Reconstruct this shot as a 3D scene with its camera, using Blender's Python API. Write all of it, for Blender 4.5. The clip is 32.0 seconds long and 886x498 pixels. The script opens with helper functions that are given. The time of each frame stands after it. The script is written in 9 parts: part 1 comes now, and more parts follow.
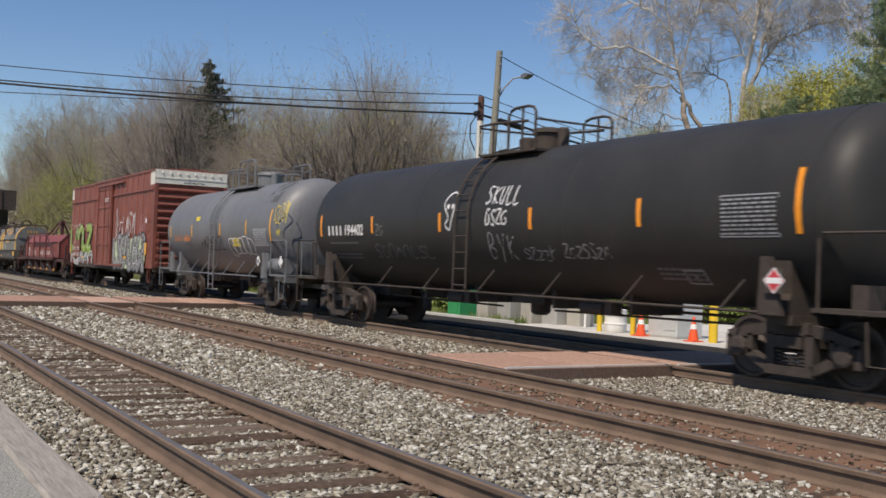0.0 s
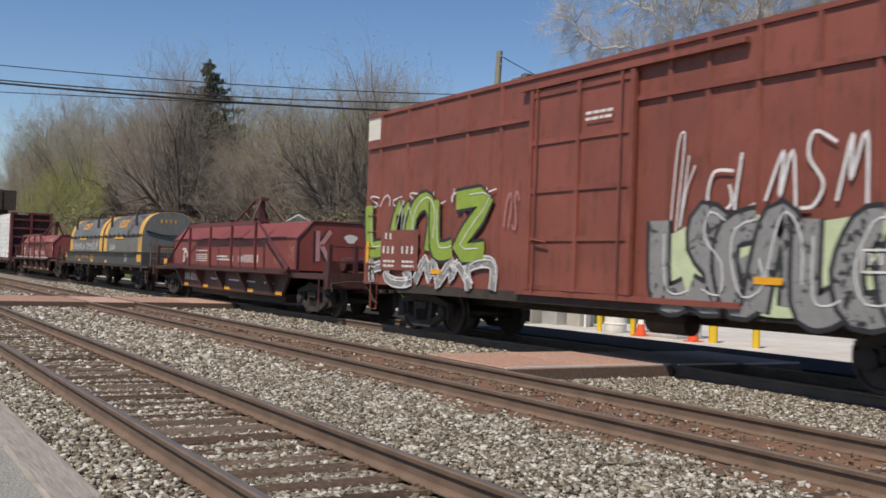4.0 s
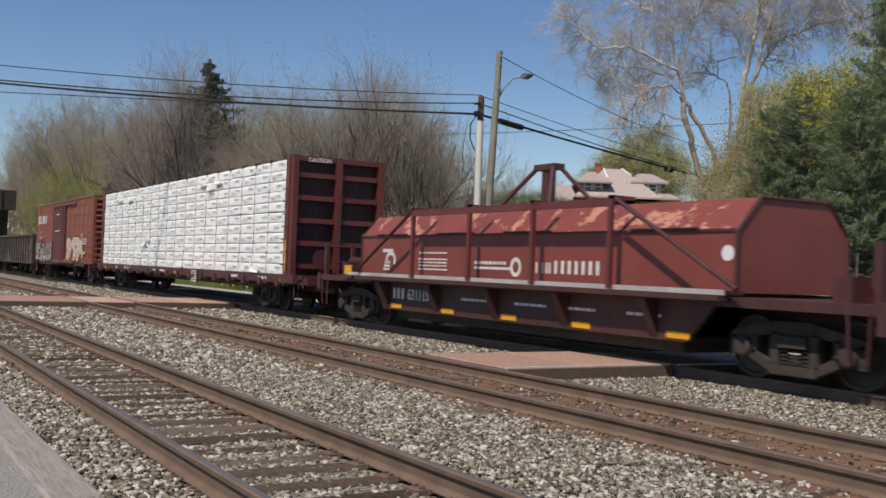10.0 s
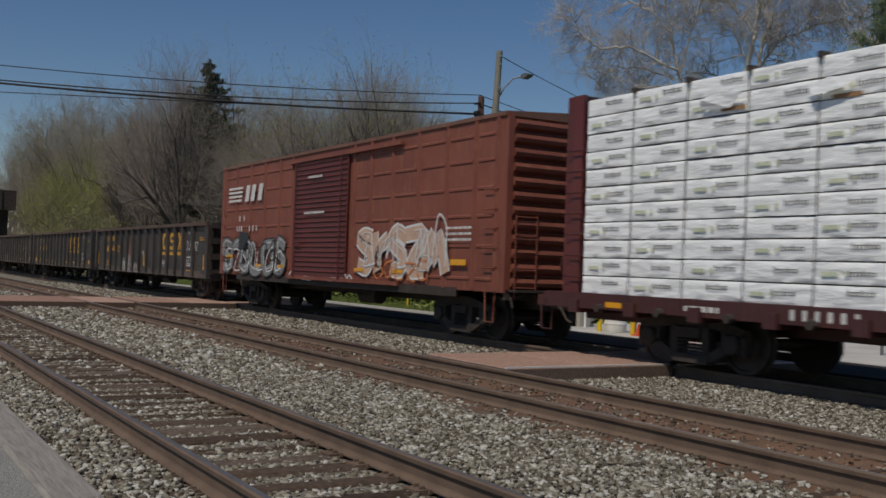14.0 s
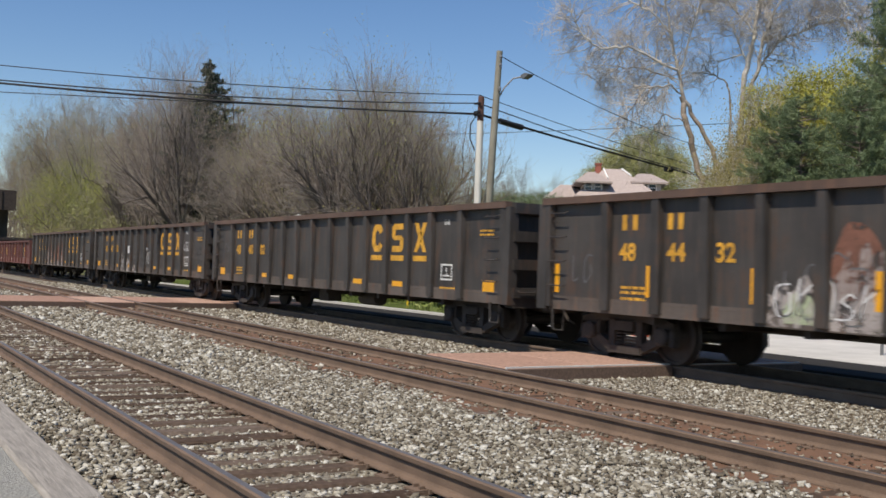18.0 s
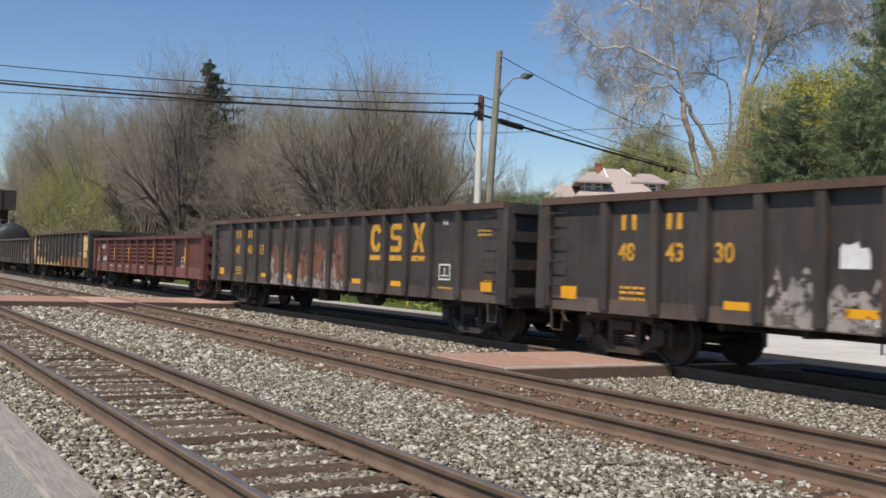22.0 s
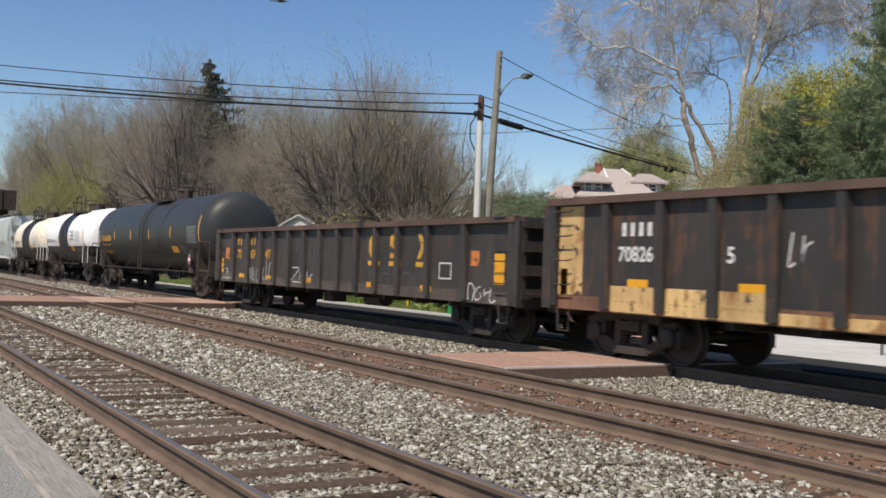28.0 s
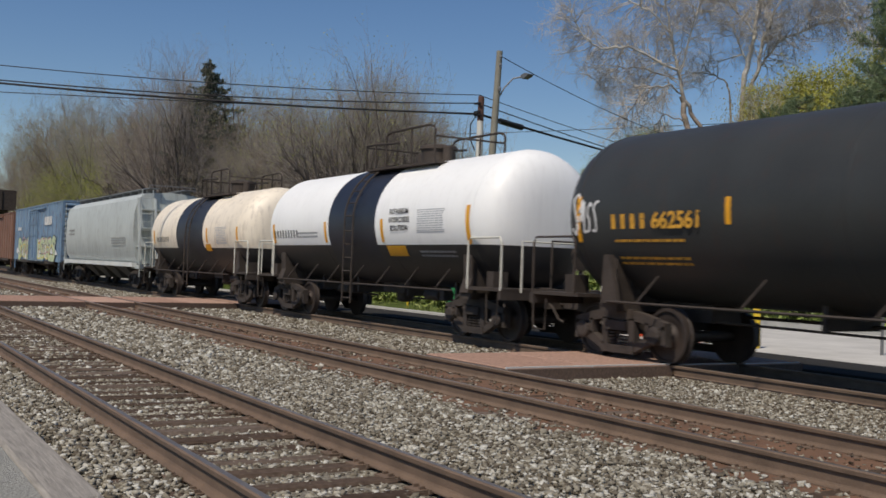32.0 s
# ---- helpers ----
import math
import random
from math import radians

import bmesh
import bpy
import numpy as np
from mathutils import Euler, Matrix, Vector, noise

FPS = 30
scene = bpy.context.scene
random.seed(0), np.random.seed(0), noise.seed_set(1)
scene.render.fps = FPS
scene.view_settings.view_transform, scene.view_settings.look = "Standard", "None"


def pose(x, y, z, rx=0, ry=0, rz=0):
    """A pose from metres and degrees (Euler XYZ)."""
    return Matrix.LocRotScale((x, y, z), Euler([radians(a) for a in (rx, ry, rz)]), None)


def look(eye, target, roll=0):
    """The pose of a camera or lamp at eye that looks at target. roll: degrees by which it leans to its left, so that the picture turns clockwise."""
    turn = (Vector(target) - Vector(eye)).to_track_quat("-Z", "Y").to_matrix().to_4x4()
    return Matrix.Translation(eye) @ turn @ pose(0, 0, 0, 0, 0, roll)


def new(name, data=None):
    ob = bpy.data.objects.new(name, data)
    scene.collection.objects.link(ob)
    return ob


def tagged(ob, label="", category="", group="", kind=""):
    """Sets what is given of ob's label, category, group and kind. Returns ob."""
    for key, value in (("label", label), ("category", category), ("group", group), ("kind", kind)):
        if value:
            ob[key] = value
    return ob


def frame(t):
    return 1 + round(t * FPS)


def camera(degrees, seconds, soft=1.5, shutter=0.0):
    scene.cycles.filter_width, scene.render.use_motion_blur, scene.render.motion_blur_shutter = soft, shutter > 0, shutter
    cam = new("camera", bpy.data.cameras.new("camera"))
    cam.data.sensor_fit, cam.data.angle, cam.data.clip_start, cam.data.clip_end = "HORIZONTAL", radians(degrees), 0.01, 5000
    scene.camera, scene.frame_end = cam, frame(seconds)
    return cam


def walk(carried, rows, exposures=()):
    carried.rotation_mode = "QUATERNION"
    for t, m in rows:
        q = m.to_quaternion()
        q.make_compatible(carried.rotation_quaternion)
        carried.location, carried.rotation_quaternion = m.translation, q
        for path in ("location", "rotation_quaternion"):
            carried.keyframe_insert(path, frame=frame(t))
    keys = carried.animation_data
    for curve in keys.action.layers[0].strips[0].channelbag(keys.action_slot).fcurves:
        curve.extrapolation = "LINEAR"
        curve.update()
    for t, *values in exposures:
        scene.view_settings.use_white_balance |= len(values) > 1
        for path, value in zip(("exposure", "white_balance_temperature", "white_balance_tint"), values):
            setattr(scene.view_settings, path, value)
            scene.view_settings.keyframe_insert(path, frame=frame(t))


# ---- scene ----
# camera: it stands still beside the tracks; x runs along the rails, y away from the camera, z = 0 on top of the rails
cam = camera(47.3, 32.0, soft=1.62, shutter=0.25)
EYE = Vector((0.0, 0.0, 1.416))
AIM = EYE + Vector((-0.8581, 0.5131, 0.0196)) * 20
walk(cam, [(0, look(EYE, AIM, 2.085)), (32, look(EYE, AIM, 2.085))],
     exposures=[(0, -0.04, 7000, 14), (3.5, -0.06, 7000, 14), (7, -0.14, 7000, 14), (10, -0.2, 7000, 14), (11, -0.5, 6750, 11), (11.5, -0.75, 6750, 11), (12.4, -1.21, 6750, 11), (13.2, -1.21, 6750, 11), (14, -1.0, 6750, 11), (14.6, -0.68, 6750, 11), (15.6, -0.35, 6880, 12), (16.5, -0.04, 6880, 12), (17.2, 0.03, 6880, 12), (30, 0.03, 6880, 12), (31, -0.06, 6880, 12), (31.6, -0.3, 6880, 12), (32, -0.45, 6880, 12)])

# sun and sky
SUN_FROM = Vector((0.5, -1.0, 1.65)).normalized()
sun = new("sun", bpy.data.lights.new("sun", "SUN"))
sun.data.energy, sun.data.angle, sun.data.color = 4.6, radians(0.6), (1.0, 0.94, 0.835)
sun.matrix_world = look(SUN_FROM * 100, (0, 0, 0))
world = bpy.data.worlds.new("sky")
scene.world = world
world.use_nodes = True
wn = world.node_tree.nodes
sky = wn.new("ShaderNodeTexSky")
sky.sky_type, sky.sun_disc = "NISHITA", False
sky.sun_elevation = math.asin(SUN_FROM.z)
sky.sun_rotation = math.atan2(SUN_FROM.x, SUN_FROM.y)
sky.air_density, sky.dust_density, sky.ozone_density = 1.0, 0.1, 3.0
wn["Background"].inputs["Strength"].default_value = 0.114
deep = wn.new("ShaderNodeHueSaturation")
deep.inputs["Hue"].default_value = 0.506
deep.inputs["Saturation"].default_value = 1.2
world.node_tree.links.new(sky.outputs[0], deep.inputs["Color"])
world.node_tree.links.new(deep.outputs[0], wn["Background"].inputs["Color"])


# ---- materials ----
def mat_new(name, rough=0.6, metal=0.0):
    m = bpy.data.materials.new(name)
    m.use_nodes = True
    n, l = m.node_tree.nodes, m.node_tree.links
    b = n["Principled BSDF"]
    b.inputs["Roughness"].default_value, b.inputs["Metallic"].default_value = rough, metal
    return m, n, l, b


def rgb(c):
    return (c[0], c[1], c[2], 1.0)


def coords(n, l, scale=(1, 1, 1), shift=False):
    """Object coordinates, scaled; shift moves them by the object's own random number."""
    tc, mp = n.new("ShaderNodeTexCoord"), n.new("ShaderNodeMapping")
    mp.inputs["Scale"].default_value = scale
    l.new(tc.outputs["Object"], mp.inputs["Vector"])
    if shift:
        oi, mu = n.new("ShaderNodeObjectInfo"), n.new("ShaderNodeMath")
        mu.operation = "MULTIPLY"
        mu.inputs[1].default_value = 57.0
        l.new(oi.outputs["Random"], mu.inputs[0])
        l.new(mu.outputs[0], mp.inputs["Location"])
    return mp.outputs["Vector"]


def noise_tex(n, l, vec, scale, detail=4.0, rough=0.55):
    t = n.new("ShaderNodeTexNoise")
    t.inputs["Scale"].default_value, t.inputs["Detail"].default_value, t.inputs["Roughness"].default_value = scale, detail, rough
    l.new(vec, t.inputs["Vector"])
    return t.outputs["Fac"]


def ramp(n, l, fac, stops):
    r = n.new("ShaderNodeValToRGB")
    while len(r.color_ramp.elements) < len(stops):
        r.color_ramp.elements.new(0.5)
    for e, (p, c) in zip(r.color_ramp.elements, stops):
        e.position, e.color = p, rgb(c)
    l.new(fac, r.inputs["Fac"])
    return r.outputs["Color"]


def mix(n, l, fac, a, b, mode="MIX"):
    m = n.new("ShaderNodeMix")
    m.data_type, m.blend_type = "RGBA", mode
    for sock, v in ((m.inputs[0], fac), (m.inputs[6], a), (m.inputs[7], b)):
        if isinstance(v, (int, float)):
            sock.default_value = v
        elif isinstance(v, tuple):
            sock.default_value = rgb(v)
        else:
            l.new(v, sock)
    return m.outputs[2]


def bump(n, l, b, fac, strength=0.3, dist=0.01):
    k = n.new("ShaderNodeBump")
    k.inputs["Strength"].default_value, k.inputs["Distance"].default_value = strength, dist
    l.new(fac, k.inputs["Height"])
    l.new(k.outputs[0], b.inputs["Normal"])


def plain(name, c, rough=0.6, metal=0.0, var=0.25, scale=3.0, grain=40.0, bumps=0.15):
    """A surface of one colour with broad blotches and a fine grain."""
    m, n, l, b = mat_new(name, rough, metal)
    v = coords(n, l, shift=True)
    f1, f2 = noise_tex(n, l, v, scale), noise_tex(n, l, v, grain, 3.0)
    lo, hi = tuple(x * (1 - var) for x in c), tuple(min(1, x * (1 + var)) for x in c)
    c1 = ramp(n, l, f1, [(0.3, lo), (0.7, hi)])
    c2 = mix(n, l, 0.35, c1, ramp(n, l, f2, [(0.3, lo), (0.7, hi)]))
    l.new(c2, b.inputs["Base Color"])
    bump(n, l, b, f2, bumps, 0.01)
    return m


def paint(name, c, rough=0.5, rust=0.35, dirt=0.35, rust_c=(0.11, 0.035, 0.014), dirt_c=(0.09, 0.075, 0.06), fade=0.2):
    """Old freight-car paint: faded blotches, rust patches with vertical streaks, road dirt on it."""
    m, n, l, b = mat_new(name, rough)
    v = coords(n, l, shift=True)
    vs = coords(n, l, (5.0, 5.0, 0.5), shift=True)
    blot, streak = noise_tex(n, l, v, 0.7, 5.0, 0.6), noise_tex(n, l, vs, 1.6, 5.0, 0.6)
    fine = noise_tex(n, l, v, 30.0, 4.0)
    base = ramp(n, l, blot, [(0.3, tuple(x * (1 - fade) for x in c)), (0.72, tuple(min(1, x * (1 + fade) + 0.015 * fade) for x in c))])
    s_f = ramp(n, l, streak, [(0.5, (0, 0, 0)), (0.78, (dirt, dirt, dirt))])
    base = mix(n, l, s_f, base, dirt_c)
    mu = n.new("ShaderNodeMath")
    mu.operation = "MULTIPLY"
    l.new(streak, mu.inputs[0])
    l.new(noise_tex(n, l, v, 2.3, 6.0, 0.65), mu.inputs[1])
    r_f = ramp(n, l, mu.outputs[0], [(0.27, (0, 0, 0)), (0.36, (rust, rust, rust))])
    base = mix(n, l, r_f, base, rust_c)
    base = mix(n, l, 0.12, base, ramp(n, l, fine, [(0.35, (0.0, 0.0, 0.0)), (0.65, (0.5, 0.45, 0.4))]), "SOFT_LIGHT")
    l.new(base, b.inputs["Base Color"])
    bump(n, l, b, fine, 0.08, 0.006)
    return m


def zoned(m, zones, rough_c=None):
    """Further colours on a car's paint: zones of (axis, low, high, colour) in the car's own metres."""
    n, l = m.node_tree.nodes, m.node_tree.links
    b = n["Principled BSDF"]
    tc, sp = n.new("ShaderNodeTexCoord"), n.new("ShaderNodeSeparateXYZ")
    l.new(tc.outputs["Object"], sp.inputs[0])
    for axis, lo, hi, c in zones:
        old = b.inputs["Base Color"].links[0].from_socket
        a, z, k = n.new("ShaderNodeMath"), n.new("ShaderNodeMath"), n.new("ShaderNodeMath")
        a.operation, z.operation, k.operation = "GREATER_THAN", "LESS_THAN", "MULTIPLY"
        a.inputs[1].default_value, z.inputs[1].default_value = lo, hi
        l.new(sp.outputs[axis], a.inputs[0]), l.new(sp.outputs[axis], z.inputs[0])
        l.new(a.outputs[0], k.inputs[0]), l.new(z.outputs[0], k.inputs[1])
        v = coords(n, l)
        f = noise_tex(n, l, v, 1.4, 5.0)
        col = ramp(n, l, f, [(0.3, tuple(x * 0.8 for x in c)), (0.7, tuple(min(1, x * 1.15) for x in c))])
        l.new(mix(n, l, k.outputs[0], old, col), b.inputs["Base Color"])
    return m


def island_mat(name, stops, rough=0.85, grain=60.0):
    """Loose pieces of many tones: one tone for each piece."""
    m, n, l, b = mat_new(name, rough)
    g = n.new("ShaderNodeNewGeometry")
    c = ramp(n, l, g.outputs["Random Per Island"], stops)
    f = noise_tex(n, l, coords(n, l), grain, 3.0)
    c = mix(n, l, 0.4, c, ramp(n, l, f, [(0.3, (0.25, 0.22, 0.2)), (0.7, (0.75, 0.72, 0.68))]), "OVERLAY")
    l.new(c, b.inputs["Base Color"])
    bump(n, l, b, f, 0.3, 0.01)
    return m


def piece_mat(name, stops, rough=0.8, stretch=(1.5, 25, 25), grain=1.0, bumps=0.5):
    """Separate pieces (ties, bundles, shingles): one tone for each object, with grain along it."""
    m, n, l, b = mat_new(name, rough)
    oi = n.new("ShaderNodeObjectInfo")
    c = ramp(n, l, oi.outputs["Random"], stops)
    f = noise_tex(n, l, coords(n, l, stretch, shift=True), grain, 5.0, 0.6)
    c = mix(n, l, 0.55, c, ramp(n, l, f, [(0.3, (0.22, 0.2, 0.18)), (0.7, (0.78, 0.74, 0.7))]), "OVERLAY")
    l.new(c, b.inputs["Base Color"])
    bump(n, l, b, f, bumps, 0.01)
    return m


def chipped(m, amount, scale=9.0, detail=8.0):
    """Lets paint flake: where a rough noise is low the coat is gone."""
    n, l = m.node_tree.nodes, m.node_tree.links
    f = noise_tex(n, l, coords(n, l, shift=True), scale, detail, 0.7)
    r = n.new("ShaderNodeMapRange")
    r.inputs["From Min"].default_value, r.inputs["From Max"].default_value = amount - 0.02, amount + 0.02
    l.new(f, r.inputs["Value"])
    l.new(r.outputs[0], n["Principled BSDF"].inputs["Alpha"])
    return m


def leaf_mat(name, stops, rough=0.6, through_light=0.25):
    m, n, l, b = mat_new(name, rough)
    g = n.new("ShaderNodeNewGeometry")
    # leaf by leaf, and clump by clump
    clump = noise_tex(n, l, coords(n, l), 0.9, 2.0)
    mx = n.new("ShaderNodeMath")
    mx.operation = "MULTIPLY_ADD"
    mx.inputs[1].default_value = 1.1
    l.new(clump, mx.inputs[0])
    half = n.new("ShaderNodeMath")
    half.operation = "MULTIPLY_ADD"
    half.inputs[1].default_value, half.inputs[2].default_value = 0.5, -0.3
    l.new(g.outputs["Random Per Island"], half.inputs[0])
    l.new(half.outputs[0], mx.inputs[2])
    l.new(ramp(n, l, mx.outputs[0], stops), b.inputs["Base Color"])
    return m


STONE = island_mat("ballast_stone", [(0.0, (0.097, 0.081, 0.062)), (0.25, (0.161, 0.143, 0.111)), (0.5, (0.240, 0.221, 0.177)), (0.75, (0.367, 0.350, 0.293)), (1.0, (0.583, 0.584, 0.540))])
STONE_DULL = island_mat("dusty_ballast_stone", [(0.0, (0.043, 0.033, 0.023)), (0.3, (0.109, 0.086, 0.064)), (0.6, (0.196, 0.169, 0.130)), (0.82, (0.327, 0.296, 0.236)), (1.0, (0.509, 0.479, 0.403))])
for m in (STONE, STONE_DULL):
    m.node_tree.nodes["Principled BSDF"].inputs["Specular IOR Level"].default_value = 0.12
RAIL_TOP = plain("rail_top_steel", (0.21, 0.19, 0.175), 0.5, 0.6, 0.2, 2.0, 60, 0.05)
RAIL_RUST = plain("rail_rust", (0.148, 0.1, 0.069), 0.85, 0.0, 0.3, 3.0, 50, 0.3)
TIE_WOOD = piece_mat("creosoted_wood", [(0.0, (0.06, 0.042, 0.032)), (0.5, (0.1, 0.074, 0.058)), (1.0, (0.15, 0.12, 0.1))], 0.9, (1.2, 1.2, 1.2), 14.0)
TIMBER = piece_mat("weathered_timber", [(0.0, (0.13, 0.115, 0.1)), (0.5, (0.21, 0.195, 0.175)), (1.0, (0.3, 0.285, 0.26))], 0.95, (0.6, 9.0, 9.0), 5.0, 0.8)
ASPHALT_PALE = plain("worn_platform_asphalt", (0.405, 0.396, 0.356), 0.95, 0.0, 0.75, 55.0, 130, 2.0)
ROAD = plain("road_asphalt", (0.035, 0.034, 0.033), 0.9, 0.0, 0.15, 0.6, 90, 0.3)
FORECOURT = plain("tan_forecourt_concrete", (0.5, 0.485, 0.45), 0.9, 0.0, 0.2, 1.2, 40, 0.2)
CONCRETE = plain("concrete", (0.55, 0.545, 0.53), 0.85, 0.0, 0.08, 1.5, 40, 0.2)
EDGE_WOOD = piece_mat("walkway_edge_timber", [(0.0, (0.08, 0.055, 0.042)), (1.0, (0.13, 0.09, 0.07))], 0.9, (1.2, 6, 6), 5.0)
PANEL = piece_mat("crossing_panel_rubber", [(0.0, (0.32, 0.205, 0.16)), (1.0, (0.44, 0.3, 0.24))], 0.9, (3, 3, 3), 6.0, 0.3)
DARK_STEEL = plain("grimy_steel", (0.055, 0.042, 0.034), 0.8, 0.1, 0.35, 4.0, 30, 0.3)
# one rusty truck steel in two tones: as in the cars' shade, as sunlit
TRUCK_MAT = plain("rusty_cast_steel", (0.048, 0.037, 0.031), 0.85, 0.0, 0.45, 3.0, 25, 0.4)
TRUCK_SUNLIT = plain("sunlit_rusted_cast_steel", (0.098, 0.073, 0.06), 0.85, 0.0, 0.5, 3.0, 25, 0.4)
WHEEL_MAT = plain("wheel_steel", (0.06, 0.046, 0.04), 0.6, 0.35, 0.3, 5.0, 30, 0.2)
for m in (ROAD, FORECOURT, CONCRETE, ASPHALT_PALE, TIE_WOOD, PANEL):
    m.node_tree.nodes["Principled BSDF"].inputs["Specular IOR Level"].default_value = 0.08
YELLOW = plain("yellow_reflective_tape", (0.78, 0.36, 0.015), 0.35, 0.0, 0.08, 5, 60, 0.03)
ORANGE = plain("orange_reflective_tape", (0.85, 0.3, 0.02), 0.35, 0.0, 0.08, 5, 60, 0.03)
LETTER_Y = plain("yellow_stencil_paint", (0.62, 0.32, 0.035), 0.6, 0.0, 0.35, 6, 25, 0.03)
LETTER_W = plain("white_stencil_paint", (0.66, 0.65, 0.62), 0.6, 0.0, 0.18, 6, 40, 0.03)
SPRAY_W = plain("white_spray_paint", (0.7, 0.7, 0.69), 0.55, 0.0, 0.15, 6, 40, 0.02)
SPRAY_G = plain("grey_spray_paint", (0.24, 0.24, 0.235), 0.55, 0.0, 0.15, 6, 40, 0.02)
SPRAY_DK = plain("black_spray_paint", (0.025, 0.025, 0.028), 0.5, 0.0, 0.2, 6, 40, 0.02)
SPRAY_GREEN = plain("green_spray_paint", (0.25, 0.36, 0.05), 0.55, 0.0, 0.2, 4, 40, 0.02)
SPRAY_PALE = plain("pale_green_spray_paint", (0.5, 0.58, 0.36), 0.55, 0.0, 0.15, 4, 40, 0.02)
SPRAY_PINK = plain("pink_spray_paint", (0.5, 0.25, 0.25), 0.55, 0.0, 0.2, 4, 40, 0.02)
SPRAY_Y = plain("yellow_spray_paint", (0.68, 0.52, 0.03), 0.55, 0.0, 0.15, 4, 40, 0.02)
SPRAY_O = plain("orange_spray_paint", (0.62, 0.2, 0.05), 0.55, 0.0, 0.2, 4, 40, 0.02)
SPRAY_FAINT = plain("faint_grey_spray_paint", (0.11, 0.11, 0.115), 0.6, 0.0, 0.2, 4, 40, 0.02)
SPRAY_PEACH = plain("peach_spray_paint", (0.58, 0.39, 0.28), 0.6, 0.0, 0.2, 4, 40, 0.02)
RUST_PATCH = plain("scraped_rust", (0.17, 0.075, 0.05), 0.8, 0.0, 0.4, 3, 25, 0.1)
BARE_PATCH = plain("scraped_pale_primer", (0.32, 0.28, 0.26), 0.7, 0.0, 0.35, 2.5, 30, 0.1)
PLACARD_W = plain("white_placard", (0.75, 0.75, 0.75), 0.5, 0.0, 0.05)
PLACARD_R = plain("red_placard", (0.55, 0.05, 0.06), 0.5, 0.0, 0.1)
GREY_LABEL = plain("faded_grey_decal", (0.27, 0.275, 0.285), 0.6, 0.0, 0.1, 8, 60)


# ---- shape helpers ----
def B():
    return bmesh.new()


def part(name, bm, material, parent=None, label="", smooth=False, loc=None):
    """Links a bmesh as ONE mesh object, under a thing or a part if one is given."""
    me = bpy.data.meshes.new(name)
    bm.to_mesh(me)
    bm.free()
    return part_mesh(name, me, material, parent, label, smooth, loc)


def split(name, bm, material, parent, label="", smooth=False):
    """Links each loose piece of a bmesh as a part of its own."""
    bmesh.ops.remove_doubles(bm, verts=bm.verts, dist=0.0003)
    left = set(bm.verts)
    while left:
        seed_v = min(left, key=lambda v: v.index)
        left.discard(seed_v)
        island, queue = [seed_v], [seed_v]
        while queue:
            for e in queue.pop().link_edges:
                for w in e.verts:
                    if w in left:
                        left.discard(w)
                        island.append(w), queue.append(w)
        at = {v: i for i, v in enumerate(island)}
        faces = {f for v in island for f in v.link_faces}
        me = bpy.data.meshes.new(name)
        me.from_pydata([v.co for v in island], [], [[at[v] for v in f.verts] for f in sorted(faces, key=lambda f: f.index)])
        part_mesh(name, me, material, parent, label, smooth)
    bm.free()


def part_mesh(name, me, material, parent=None, label="", smooth=False, loc=None):
    if not me.materials:
        me.materials.append(material)
    if smooth:
        me.shade_smooth()
        me.set_sharp_from_angle(angle=radians(38))
    ob = new(name, me)
    if parent is not None:
        ob.parent = parent
    if loc is not None:
        ob.location = loc
    if label:
        ob["label"] = label
    return ob


def thing(name, label, category, group="", loc=(0, 0, 0), kind=""):
    ob = new(name)
    ob.empty_display_size = 0.2
    ob.location = loc
    return tagged(ob, label, category, group, kind)


def hexa(bm, p):
    """A solid of eight corners: four below, four above, both counterclockwise from above."""
    v = [bm.verts.new(q) for q in p]
    for f in ((3, 2, 1, 0), (4, 5, 6, 7), (0, 1, 5, 4), (1, 2, 6, 5), (2, 3, 7, 6), (3, 0, 4, 7)):
        bm.faces.new([v[i] for i in f])


def box(bm, x0, x1, y0, y1, z0, z1):
    hexa(bm, [(x0, y0, z0), (x1, y0, z0), (x1, y1, z0), (x0, y1, z0), (x0, y0, z1), (x1, y0, z1), (x1, y1, z1), (x0, y1, z1)])


def cbox(bm, x0, x1, y0, y1, z0, z1, c=0.015):
    """A box with chamfered upright and upper edges."""
    def ring(i, z):
        x, X, y, Y = x0 + i, x1 - i, y0 + i, y1 - i
        k = min(c, (X - x) / 3, (Y - y) / 3)
        return [bm.verts.new(q) for q in ((x + k, y, z), (X - k, y, z), (X, y + k, z), (X, Y - k, z), (X - k, Y, z), (x + k, Y, z), (x, Y - k, z), (x, y + k, z))]
    rings = [ring(0, z0), ring(0, z1 - c), ring(min(c, (x1 - x0) / 4, (y1 - y0) / 4), z1)]
    bm.faces.new(rings[0][::-1])
    bm.faces.new(rings[2])
    for a, b in zip(rings, rings[1:]):
        for i in range(8):
            j = (i + 1) % 8
            bm.faces.new((a[i], a[j], b[j], b[i]))


def prism(bm, pts, axis, a0, a1):
    """A polygon extruded along x, y or z from a0 to a1; pts in the two other axes, in order."""
    def at(p, a):
        return {"x": (a, p[0], p[1]), "y": (p[0], a, p[1]), "z": (p[0], p[1], a)}[axis]
    lo, hi = [bm.verts.new(at(p, a0)) for p in pts], [bm.verts.new(at(p, a1)) for p in pts]
    n = len(pts)
    bm.faces.new(lo[::-1])
    bm.faces.new(hi)
    for i in range(n):
        j = (i + 1) % n
        bm.faces.new((lo[i], lo[j], hi[j], hi[i]))


